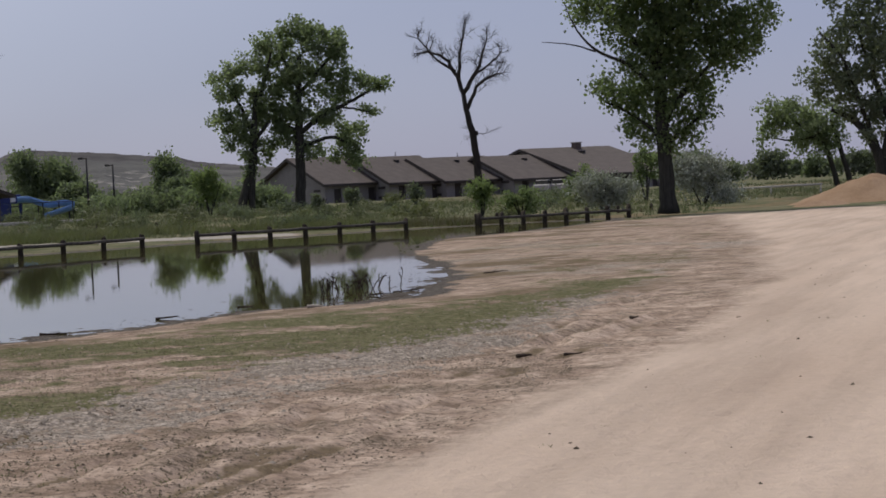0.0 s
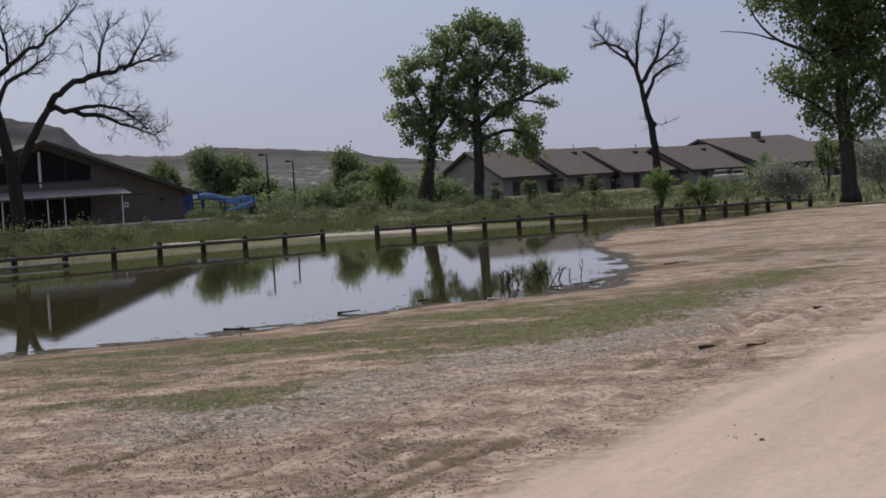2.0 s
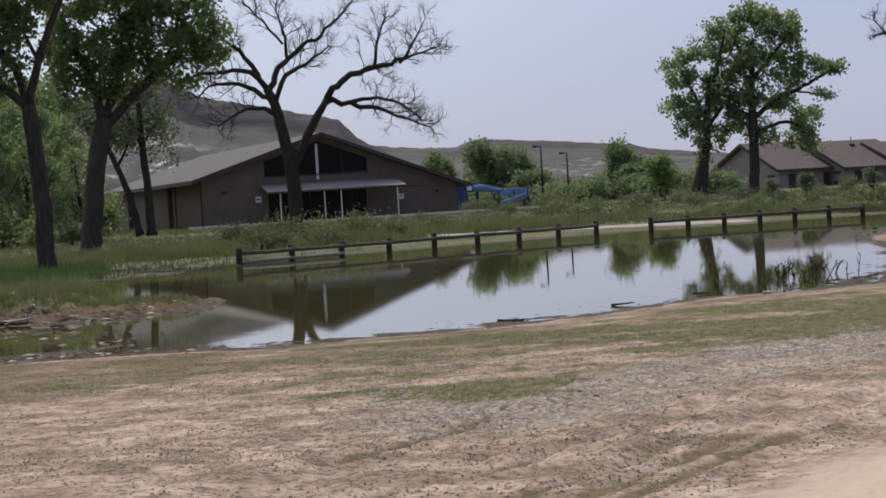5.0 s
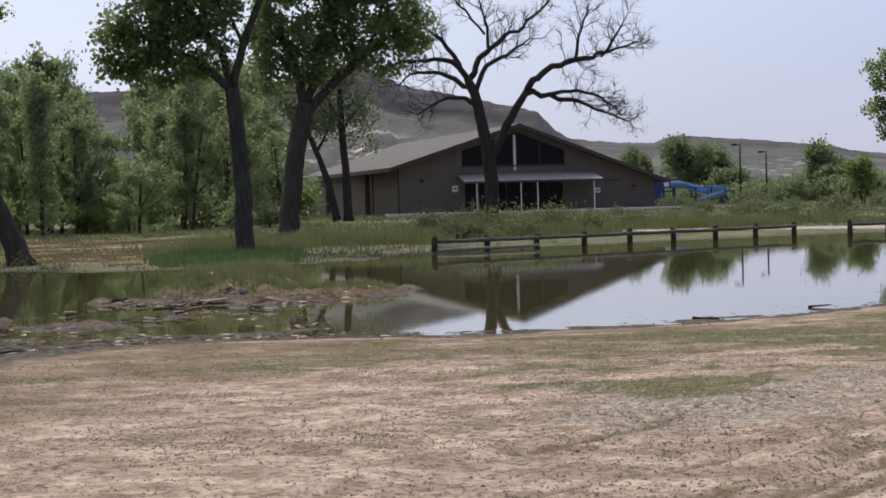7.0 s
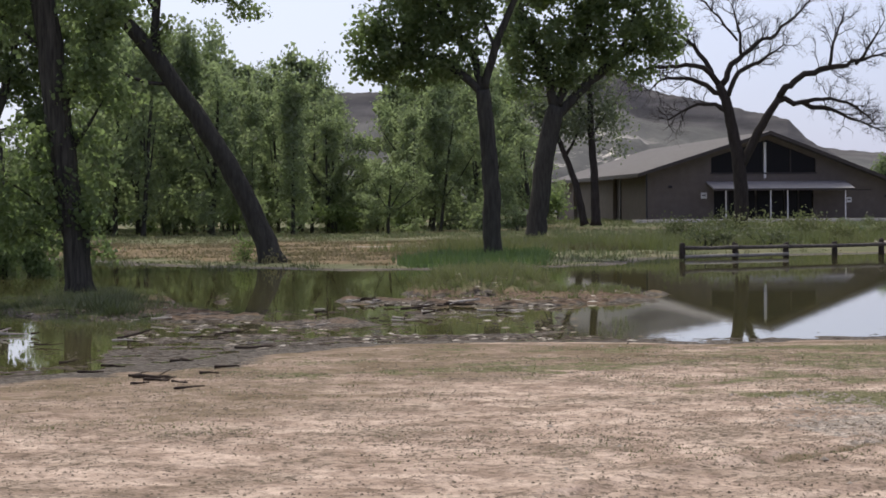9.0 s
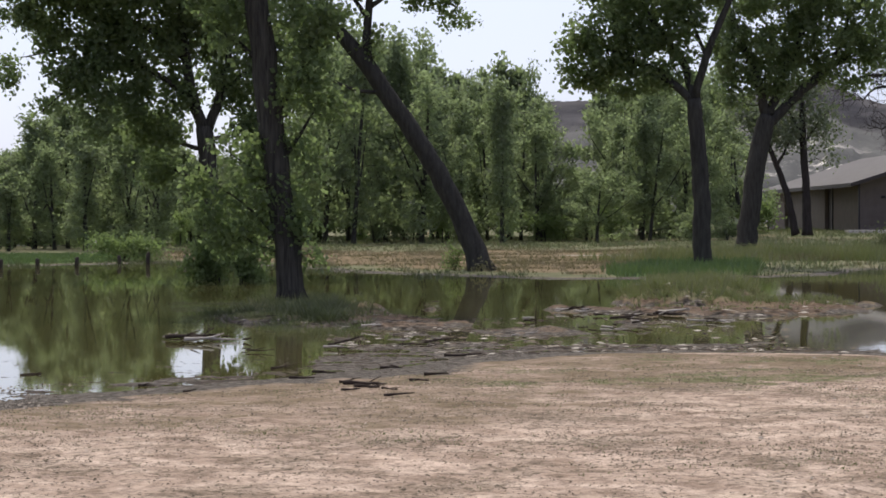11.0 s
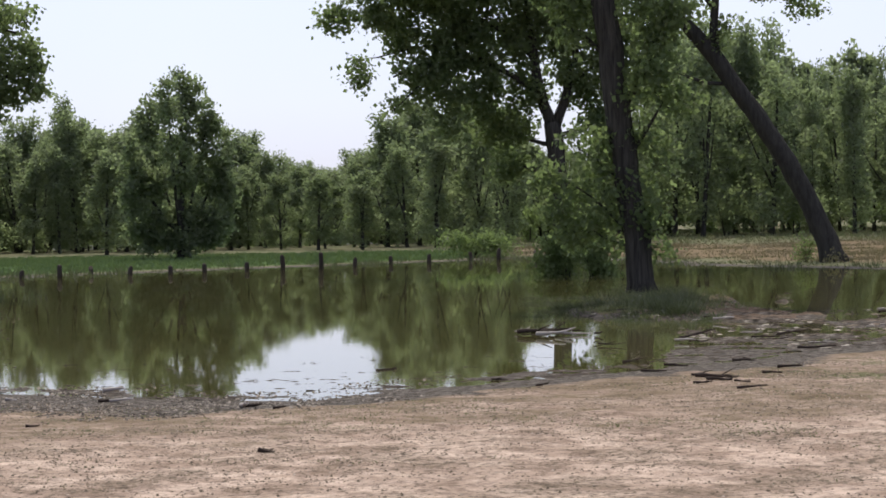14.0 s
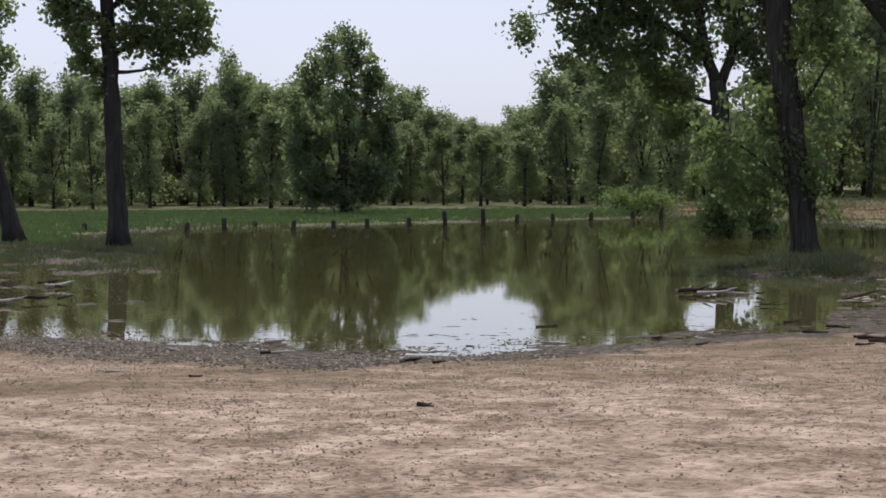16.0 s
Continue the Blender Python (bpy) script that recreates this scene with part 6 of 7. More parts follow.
# ---- the lodge: stepped units with brown roofs ----
def lodge_unit(name, az, d, length, half, eave, ridge, label, tall=False):
    U = tagged(new(name), label, "building", "units of the lodge")
    x, y = place(az, d)
    U.matrix_world = pose(x, y, 0.62, 0, 0, 38)
    L, Wd = length, 2 * half
    front = [(k * 2.6 + 1.4, k * 2.6 + 2.3) for k in range(int((L - 2) / 2.6))]
    part("wall", opening_wall("wall", [(0, eave), (L, eave)], [(a, b, 0.0 if k % 2 == 0 else 0.9, 2.05) for k, (a, b) in enumerate(front)], 0, 0.25, SIDING), U)
    for k, (a, b) in enumerate(front):
        nm = "door" if k % 2 == 0 else "window"
        leafed = part(nm, box_mesh(nm, a, b, 0.12, 0.17, 0.0 if k % 2 == 0 else 0.9, 2.05, FASCIA if k % 2 == 0 else glass), U)
        for e in (a - 0.07, b):
            part("casing", box_mesh("casing", e, e + 0.07, -0.03, -0.003, 0.0 if k % 2 == 0 else 0.85, 2.1, FASCIA), leafed)
    end = [(0.25, eave), (half, ridge - 0.2), (Wd, eave)]
    e = prism_mesh("end_wall", [(0.26, -0.4), (Wd, -0.4), (Wd, eave)] + [(half, ridge - 0.2), (0.26, eave)], 0, 0.25, SIDING)
    part("end_wall", e, U, "", Matrix(((0, 1, 0, 0), (1, 0, 0, 0), (0, 0, 1, 0), (0, 0, 0, 1))))
    part("end_wall", e, U, "", Matrix(((0, 1, 0, L - 0.25), (1, 0, 0, 0), (0, 0, 1, 0), (0, 0, 0, 1))))
    part("back_wall", box_mesh("back_wall", 0.26, L - 0.26, Wd - 0.25, Wd, -0.4, eave, SIDING), U)
    s = (ridge - eave) / half
    for y0, y1, z0, z1 in ((-0.7, half, eave - 0.7 * s, ridge), (half, Wd + 0.7, ridge, eave - 0.7 * s)):
        m = prism_mesh("roof", [(y0, z0 + 0.03), (y1, z1 + 0.03), (y1, z1 + 0.24), (y0, z0 + 0.24)], -0.6, L + 0.3, ROOF_BROWN)
        slope = part("roof", m, U, "", Matrix(((0, 1, 0, 0), (1, 0, 0, 0), (0, 0, 1, 0), (0, 0, 0, 1))))
        m = prism_mesh("rake_board", [(y0, z0 - 0.14), (y1, z1 - 0.14), (y1, z1 + 0.22), (y0, z0 + 0.22)], -0.68, -0.603, FASCIA)
        part("rake_board", m, slope)
    part("eave_board", box_mesh("eave_board", -0.6, L + 0.3, -0.76, -0.703, eave - 0.7 * s - 0.08, eave - 0.7 * s + 0.2, FASCIA), U)
    for z in (0.55, 1.75):
        part("louvre", box_mesh("louvre", -0.06, -0.003, 1.0, 2.4, z, z + 0.32, FASCIA), U)
    part("roof_vent", box_mesh("roof_vent", L * 0.5, L * 0.5 + 0.5, half * 0.72, half * 0.80, eave + s * half * 0.70, eave + s * half * 0.80 + 0.34, DARK_METAL), U)
    part("vent_pipe", box_mesh("vent_pipe", L * 0.7, L * 0.7 + 0.07, half * 1.1, half * 1.1 + 0.07, ridge - 0.6, ridge + 0.75, DARK_METAL), U)
    if tall:
        stack = part("chimney", box_mesh("chimney", L * 0.55, L * 0.55 + 1.0, half * 0.9, half * 0.9 + 0.9, ridge - 0.8, ridge + 0.75, CHIMNEY, 0.03), U, "square brick chimney")
        part("chimney_cap", box_mesh("chimney_cap", L * 0.55 - 0.08, L * 0.55 + 1.08, half * 0.9 - 0.08, half * 0.9 + 0.98, ridge + 0.753, ridge + 0.87, CONCRETE), stack)
    return U


for k, (az, d) in enumerate(((2.79, 288), (1.21, 290), (-0.16, 293), (-1.81, 296))):
    lodge_unit("lodge_unit", az, d, (11.2, 10.0, 11.8, 12.4)[k], 7.2, (2.75, 2.55, 2.40, 2.25)[k], (5.95, 5.65, 5.25, 5.1)[k], "single-storey lodge unit with grey siding and a brown shingle roof")
lodge_unit("lodge_main", -3.53, 300, 15.0, 12.0, 2.35, 5.9, "main lodge with a high brown roof and a chimney", True)
lodge_unit("lodge_wing", -5.0, 318, 12.0, 8.0, 2.2, 4.9, "low wing of the lodge under a brown roof")


# ---- fences, bollards, lamps, slide, mound ----
def fence(name, p0, p1, bays, label, rails=((0.40, 0.07),), lower=0, base=-0.25, top=0.55):
    F = tagged(new(name), label, "fence")
    F.matrix_world = pose(p0[0], p0[1], 0, 0, 0, math.degrees(math.atan2(p1[1] - p0[1], p1[0] - p0[0])))
    L = math.dist(p0, p1)
    r = random.Random(name + str(bays))
    for k in range(bays + 1):
        h = top + r.uniform(-0.03, 0.04)
        v, f = tube_arrays([[(0, 0, base, 0.115), (r.uniform(-0.01, 0.01), 0, h * 0.5, 0.112), (r.uniform(-0.02, 0.02), r.uniform(-0.02, 0.02), h - 0.02, 0.108), (0, 0, h, 0.085)]], 10)
        part("post", mesh_np("post", v, f, WOOD_POST, False), F, "", Matrix.Translation((L * k / bays, 0, 0)))
    for k in range(bays):
        for z, rad in rails:
            v, f = tube_arrays([[(L * k / bays, -0.10, z + r.uniform(-0.02, 0.02), rad), (L * (k + 0.5) / bays, -0.11, z - 0.015, rad * 0.95), (L * (k + 1) / bays, -0.10, z + r.uniform(-0.02, 0.02), rad)]], 8)
            part("rail", mesh_np("rail", v, f, WOOD_RAIL, True), F)
        if k < lower:
            v, f = tube_arrays([[(L * k / bays, -0.10, 0.10, 0.06), (L * (k + 1) / bays, -0.10, 0.12, 0.06)]], 8)
            part("rail", mesh_np("rail", v, f, RAIL_PALE, True), F, "bleached lower rail")
    return F


fence("log_fence", (-22.7, 79.3), (-12.55, 98.3), 8, "weathered log fence standing in the floodwater", lower=2)
fence("log_fence", (-10.45, 100.3), (-1.65, 108.0), 6, "weathered log fence along the far bank")
fence("log_fence", (1.75, 108.8), (9.0, 113.0), 7, "dark log fence ending by the road", base=-0.3, top=0.62)


def bollard(az, d, h, label, group, r=0.085):
    x, y = place(az, d)
    z = min(ground_z(x, y), 0.0) - 0.1 if d < 100 and az > 30 else ground_z(x, y) - 0.05
    k = random.Random(int(az * 100))
    v, f = tube_arrays([[(0, 0, 0, r), (0.01, 0, (h - z) * 0.6, r * 0.98), (k.uniform(-0.03, 0.03), k.uniform(-0.03, 0.03), h - z - 0.02, r * 0.95), (0, 0, h - z, r * 0.7)]], 10)
    ob = tagged(new("bollard", mesh_np("bollard", v, f, WOOD_POST)), label, "bollard", group)
    ob.matrix_world = Matrix.Translation((x, y, z))
    return ob


for az, d, h in ((48.0, 78, 0.36), (45.55, 79, 0.34), (44.65, 79, 0.50), (43.9, 83, 0.34), (42.97, 81, 0.36), (42.0, 81, 0.34), (41.18, 82, 0.38), (40.15, 85, 0.36), (39.28, 84, 0.60), (38.35, 84, 0.66),
                 (37.53, 88, 0.40), (36.65, 92, 0.36), (35.72, 92, 0.42), (34.70, 95, 0.42), (34.02, 95, 0.56), (33.12, 97, 0.40)):
    bollard(az, d, h - 0.08, "short wooden bollard standing in the flooded edge", "bollards along the far bank")
for az, d, h in ((16.72, 108, 0.75), (13.5, 120, 0.80), (12.1, 122, 0.85), (9.0, 135, 0.85), (8.35, 138, 0.9), (7.75, 140, 0.9), (7.2, 142, 0.9), (6.9, 142, 0.92), (6.5, 142, 0.92), (10.1, 132, 0.85), (9.55, 132, 0.85),
                 (20.9, 120, 0.62), (-0.85, 112, 0.75), (-1.35, 118, 0.7), (-3.0, 122, 0.7), (-4.3, 121, 0.7), (-5.1, 125, 0.7), (-7.3, 150, 0.75)):
    bollard(az, d, h - 0.17, "short dark wooden bollard on the meadow", "bollards on the meadow", 0.09)


def light_pole(az, d, top, arm):
    x, y = place(az, d)
    g = ground_z(x, y)
    P = tagged(new("light_pole"), "tall dark steel light pole with a box head", "street lamp", "light poles by the hall")
    P.matrix_world = pose(x, y, g - 0.05, 0, 0, az)
    v, f = tube_arrays([[(0, 0, 0, 0.11), (0, 0, top - g, 0.075)]], 10)
    part("pole", mesh_np("pole", v, f, DARK_METAL, True), P)
    part("base_plate", box_mesh("base_plate", -0.22, 0.22, -0.22, 0.22, 0.0, 0.25, CONCRETE, 0.03), P)
    part("arm", box_mesh("arm", -0.30, -0.07, -0.04, 0.04, top - g - 0.12, top - g - 0.04, DARK_METAL), P)
    head = part("lamp_head", box_mesh("lamp_head", -0.30 - arm, -0.303, -0.22, 0.22, top - g - 0.16, top - g + 0.03, DARK_METAL, 0.03), P)
    part("lens", box_mesh("lens", -0.24 - arm, -0.36, -0.16, 0.16, top - g - 0.19, top - g - 0.163, WHITE), head)


light_pole(8.50, 215, 6.45, 0.45)
light_pole(7.88, 222, 5.85, 0.42)


def water_slide():
    S = tagged(new("water_slide"), "blue playground water slide with a dark blue tower", "slide")
    x, y = place(9.75, 212)
    S.matrix_world = pose(x, y, ground_z(x, y), 0, 0, 9.75)
    part("tower_panel", box_mesh("tower_panel", -3.6, -1.3, 0.0, 0.2, 1.62, 2.42, BLUE_DARK, 0.04), S, "dark blue tower parapet")
    part("tower_panel", box_mesh("tower_panel", -3.6, -2.35, 0.0, 0.2, 0.15, 1.617, BLUE_DARK, 0.04), S, "dark blue tower panel")
    part("gate_board", box_mesh("gate_board", -2.2, -1.75, -0.06, -0.003, 1.75, 2.2, WHITE, 0.02), S, "pale board at the slide's entry")
    for px in (-2.25, -1.4):
        part("tower_leg", box_mesh("tower_leg", px - 0.08, px + 0.08, 0.02, 0.18, -0.2, 1.617, BLUE_DARK, 0.02), S)
    part("tower_panel", box_mesh("tower_panel", -3.6, -3.4, 0.21, 2.4, 0.5, 2.3, BLUE_DARK, 0.04), S)
    part("tower_panel", box_mesh("tower_panel", -1.4, -1.2, 0.21, 2.4, 0.5, 2.3, BLUE_DARK, 0.04), S)
    part("deck", box_mesh("deck", -3.4, -1.4, 0.21, 2.4, 1.3, 1.4, DARK_METAL), S)
    for px in (0.6, 2.0, 3.2):  # rail posts before the flume
        part("rail_post", box_mesh("rail_post", px - 0.05, px + 0.05, -1.75, -1.65, -0.2, 1.55, DARK_METAL), S)
    part("hand_rail", box_mesh("hand_rail", -1.2, 3.3, -1.74, -1.67, 1.553, 1.62, DARK_METAL), S)
    for px in (-3.5, -1.3, 0.2, 1.7, 2.9):
        part("support", box_mesh("support", px - 0.07, px + 0.07, 0.3, 0.44, -0.2, 1.5, DARK_METAL), S)

    def flume(points, radius):
        """An open half-round trough along points."""
        V, Q = [], []
        n = 9
        P = np.array(points, dtype=float)
        for p in P:
            for k in range(n):
                a = math.pi * (1 + k / (n - 1))
                V.append((p[0], p[1] + radius * math.cos(a), p[2] + radius * (1 + math.sin(a))))
            for k in range(n):
                a = math.pi * (2 - k / (n - 1))
                V.append((p[0], p[1] + (radius - 0.06) * math.cos(a), p[2] + radius + (radius - 0.06) * math.sin(a)))
        m = 2 * n
        for i in range(len(P) - 1):
            for k in range(m):
                Q.append((i * m + k, i * m + (k + 1) % m, (i + 1) * m + (k + 1) % m, (i + 1) * m + k))
        return mesh_np("flume", V, [np.array(Q)], BLUE, True)

    t = np.linspace(0, 1, 16)
    part("flume", flume([(-1.6 + 5.0 * s, -0.2 - 0.8 * math.sin(s * 5), 1.62 - 0.72 * s + 0.14 * math.sin(s * 9)) for s in t], 0.58), S, "light blue flume")
    part("flume", flume([(3.3 - 2.6 * s, -1.0 - 0.6 * math.sin(s * 3), 0.85 - 0.75 * s) for s in t], 0.52), S, "light blue lower flume")
    part("splash_box", box_mesh("splash_box", -0.4, 0.8, -1.8, -0.9, -0.15, 0.16, BLUE, 0.05), S)


water_slide()


def dirt_mound(az, d, ru, rv, h, seed, label):
    x, y = place(az, d)
    n, k = 46, 30
    A, R = np.meshgrid(np.linspace(0, 2 * np.pi, n, endpoint=False), np.linspace(0, 1, k))
    px, py = R * ru * np.cos(A), R * rv * np.sin(A)
    z = h * (0.45 * (1 - R) + 0.275 * (1 + np.cos(np.pi * R))) * (1 + 0.10 * np.sin(3 * A + seed) * R) + waves(px + seed, py, (1.6, 0.06), (0.5, 0.03)) * (1 - R ** 4) - 0.12
    i = np.arange(k - 1)[:, None] * n + np.arange(n)[None, :]
    j = np.arange(k - 1)[:, None] * n + (np.arange(n)[None, :] + 1) % n
    me = mesh_np("dirt_mound", np.stack([px.ravel(), py.ravel(), z.ravel()], 1), [np.stack([i, j, j + n, i + n], -1).reshape(-1, 4)[:, ::-1]], MOUND, True)
    ob = tagged(new("dirt_mound", me), label, "mound")
    ob.matrix_world = pose(x, y, ground_z(x, y), 0, 0, az)


dirt_mound(-10.45, 118, 4.7, 4.2, 1.42, 1, "broad heap of orange dirt by the road")
dirt_mound(-9.2, 112, 2.2, 2.2, 0.42, 2, "low spread heap of orange dirt by the road")
bar = new("pipe_barrier", mesh_np("pipe_barrier", *(lambda r: (r[0], r[1]))(tube_arrays([[(-3.0, 0, 0.52, 0.06), (3.2, 0, 0.55, 0.06)], [(-2.9, 0, -0.2, 0.06), (-2.9, 0, 0.52, 0.05)], [(0, 0, -0.2, 0.06), (0, 0, 0.53, 0.05)], [(3.1, 0, -0.2, 0.06), (3.1, 0, 0.55, 0.05)]], 8)), CONCRETE, True))
tagged(bar, "pale horizontal pipe barrier beyond the meadow", "barrier")
bx, by = place(-8.0, 150)
bar.matrix_world = pose(bx, by, ground_z(bx, by), 0, 0, -7.9)


def parked_car(az, d, turn):
    """A pale family car: body, glass cabin, roof, wheels and lights."""
    C = tagged(new("parked_car"), "pale car parked in front of the lodge", "car", "cars by the lodge")
    x, y = place(az, d)
    C.matrix_world = pose(x, y, ground_z(x, y), 0, 0, turn)
    side = [(-2.2, 0.35), (2.2, 0.35), (2.25, 0.75), (2.0, 0.92), (1.0, 0.98), (-1.7, 1.0), (-2.2, 0.92)]
    part("body", prism_mesh("body", side, -0.85, 0.85, CAR_PAINT, 0.05), C)
    part("cabin", prism_mesh("cabin", [(-1.75, 1.003), (0.95, 1.003), (0.35, 1.42), (-1.25, 1.42)], -0.74, 0.74, glass, 0.03), C, "dark car windows")
    part("car_roof", prism_mesh("car_roof", [(-1.3, 1.423), (0.4, 1.423), (0.2, 1.48), (-1.1, 1.48)], -0.70, 0.70, CAR_PAINT, 0.02), C)
    for u in (-1.35, 1.4):
        for w in (-0.78, 0.78):
            v, f = tube_arrays([[(u, w - 0.1, 0.32, 0.32), (u, w + 0.1, 0.32, 0.32)]], 16)
            tyre = part("tyre", mesh_np("tyre", v, f, DARK_METAL), C)
            e = 0.103 if w > 0 else -0.103
            v, f = tube_arrays([[(u, w + e, 0.32, 0.19), (u, w + e * 1.1, 0.32, 0.17)]], 12)
            part("rim", mesh_np("rim", v, f, CONCRETE), tyre)
    for w in (-0.6, 0.6):
        part("headlight", box_mesh("headlight", 2.2, 2.27, w - 0.18, w + 0.18, 0.62, 0.74, CONCRETE, 0.01), C)


parked_car(-2.52, 262, 80)
parked_car(-2.92, 264, 84)


# ---- driftwood and debris ----
def driftwood(x, y, length, turn, r, pale, seed, label, forks=1, lift=0.02, pitch=0.0):
    """A crooked stick or log with broken ends, lying on the ground or in the shallows."""
    k = np.random.default_rng(seed)
    n = 8
    pts, q, d = [], np.array([-0.5 * length, 0.0, r]), np.array([1.0, k.normal(0, 0.2), k.uniform(0, 0.05) + pitch])
    for i in range(n):
        pts.append((*q, r * (1 - 0.6 * i / (n - 1)) * k.uniform(0.8, 1.2)))
        d = d + np.array([0, k.normal(0, 0.32), k.normal(0, 0.05)])
        d[0] = max(d[0], 0.3)
        q = q + d / np.linalg.norm(d) * length / (n - 1)
        q[2] = max(q[2], 0.4 * r)
    lines = [pts]
    for _ in range(forks):
        i = k.integers(2, n - 2)
        a = k.uniform(0.35, 0.9) * k.choice((-1, 1))
        s = length * k.uniform(0.12, 0.42)
        b = pts[i]
        lines.append([(b[0], b[1], b[2], b[3] * 0.6), (b[0] + s * 0.5 * math.cos(a), b[1] + s * 0.5 * math.sin(a), b[2] + k.uniform(0, 0.2) * s, b[3] * 0.45), (b[0] + s * math.cos(a * 0.6), b[1] + s * math.sin(a * 0.8), b[2] + k.uniform(-0.05, 0.4) * s, b[3] * 0.2)])
    v, f = tube_arrays(lines, 7)
    ob = tagged(new("driftwood", mesh_np("driftwood", v, f, DRIFT_PALE if pale else DRIFT)), label, "driftwood", "driftwood along the water")
    ob.matrix_world = pose(x, y, max(ground_z(x, y), -0.02) + lift - 0.03, 0, 0, turn)


dark, light = "dark wet stick of driftwood on the bank", "bleached piece of driftwood on the bank"
# azimuth, distance, length, turn, radius, pale
BANK_STICKS = [(28.95, 24.4, 0.46, 35, 0.022, 0), (28.75, 23.9, 0.40, 20, 0.018, 0), (29.25, 24.9, 0.32, 60, 0.012, 0), (28.3, 23.6, 0.22, 10, 0.012, 0), (29.3, 23.5, 0.2, 30, 0.014, 0), (27.2, 25.9, 0.28, 15, 0.018, 0), (40.39, 21.5, 0.20, -20, 0.026, 1), (40.2, 21.7, 0.24, 40, 0.018, 0), (39.6, 21.4, 0.15, 36, 0.014, 0), (40.0, 17.0, 0.15, 40, 0.016, 0), (43.6, 24.3, 0.24, 52, 0.024, 1), (46.2, 24.6, 0.12, 40, 0.02, 1), (43.6, 22.9, 0.32, 42, 0.016, 0), (41.9, 24.0, 0.10, 40, 0.012, 0), (33.25, 34.5, 0.55, 25, 0.035, 0), (33.1, 34.2, 0.75, 18, 0.05, 0), (32.9, 34.7, 0.6, 50, 0.035, 0), (38.7, 23.9, 0.22, 30, 0.014, 0), (36.9, 26.9, 0.3, 24, 0.016, 0), (34.2, 24.9, 0.2, 30, 0.012, 0), (33.2, 23.6, 0.14, 34, 0.012, 0), (30.4, 25.8, 0.34, 30, 0.016, 0), (29.9, 26.8, 0.3, 26, 0.016, 0), (30.8, 27.6, 0.4, 22, 0.014, 0), (31.4, 31.2, 0.4, 28, 0.016, 0), (28.2, 27.4, 0.35, 30, 0.018, 0), (27.6, 24.9, 0.24, 12, 0.014, 0)]
ISLAND_STICKS = [(23.76, 44.6, 0.50, 18, 0.050, 0), (23.46, 44.8, 0.22, 70, 0.040, 1), (23.56, 44.4, 0.30, 30, 0.030, 1), (21.52, 43.0, 0.75, -40, 0.050, 1), (21.38, 42.8, 0.60, 25, 0.060, 0), (21.18, 42.7, 0.40, 10, 0.040, 0), (22.40, 39.8, 0.70, 22, 0.035, 0), (22.20, 39.6, 0.50, -30, 0.018, 1), (22.54, 39.9, 0.40, 20, 0.030, 1), (22.00, 50.5, 0.40, 20, 0.030, 1), (24.83, 40.6, 0.25, 20, 0.035, 1), (23.08, 42.8, 0.30, 20, 0.030, 0), (22.81, 36.8, 0.45, 12, 0.020, 1), (22.95, 37.6, 0.30, -20, 0.030, 1), (22.1, 58.0, 0.5, 40, 0.05, 1), (19.4, 57, 0.55, 60, 0.03, 0)]
MUD_STICKS = [(48.6, 37.6, 0.55, 42, 0.05, 1), (48.9, 38.2, 0.4, 20, 0.03, 0), (46.05, 23.4, 0.12, 45, 0.016, 1), (43.44, 22.9, 0.24, 45, 0.016, 1), (47.5, 20.4, 0.2, 50, 0.012, 1), (29.35, 32.1, 0.5, 30, 0.03, 0), (28.65, 37.6, 0.4, 20, 0.03, 1), (28.14, 22.6, 0.3, 40, 0.014, 0), (26.5, 29.9, 0.5, 30, 0.02, 0), (45.6, 19.8, 0.12, 40, 0.012, 0), (20.68, 40.2, 0.5, 20, 0.03, 1), (20.4, 40.4, 0.4, -10, 0.03, 0), (20.1, 40.0, 0.35, 30, 0.025, 1), (33.0, 35.3, 0.7, 30, 0.02, 0), (32.5, 34.0, 0.35, 40, 0.03, 1), (24.8, 35, 0.22, 10, 0.02, 1), (27.0, 33.0, 0.5, 28, 0.02, 0), (28.0, 33.6, 0.3, 28, 0.02, 1), (26.3, 30.5, 0.45, 22, 0.016, 1), (27.7, 31.8, 0.4, 30, 0.02, 0), (50.0, 33, 0.5, 50, 0.05, 1), (49.3, 33.5, 0.4, 20, 0.04, 0)]
ROAD_STICKS = [(3.15, 36.9, 0.30, 20, 0.03, 1), (-1.85, 22.6, 0.17, 5, 0.022, 0), (-3.05, 22.9, 0.22, 0, 0.012, 0), (-4.6, 28.0, 0.14, 5, 0.02, 0), (-1.3, 48.0, 0.6, 10, 0.016, 0), (0.9, 41.5, 0.6, 5, 0.014, 0), (1.6, 40.6, 0.5, -10, 0.014, 0), (6.8, 36.3, 0.35, 4, 0.018, 0), (9.5, 33.6, 0.4, 12, 0.018, 0), (4.9, 39.0, 0.25, 4, 0.02, 0)]
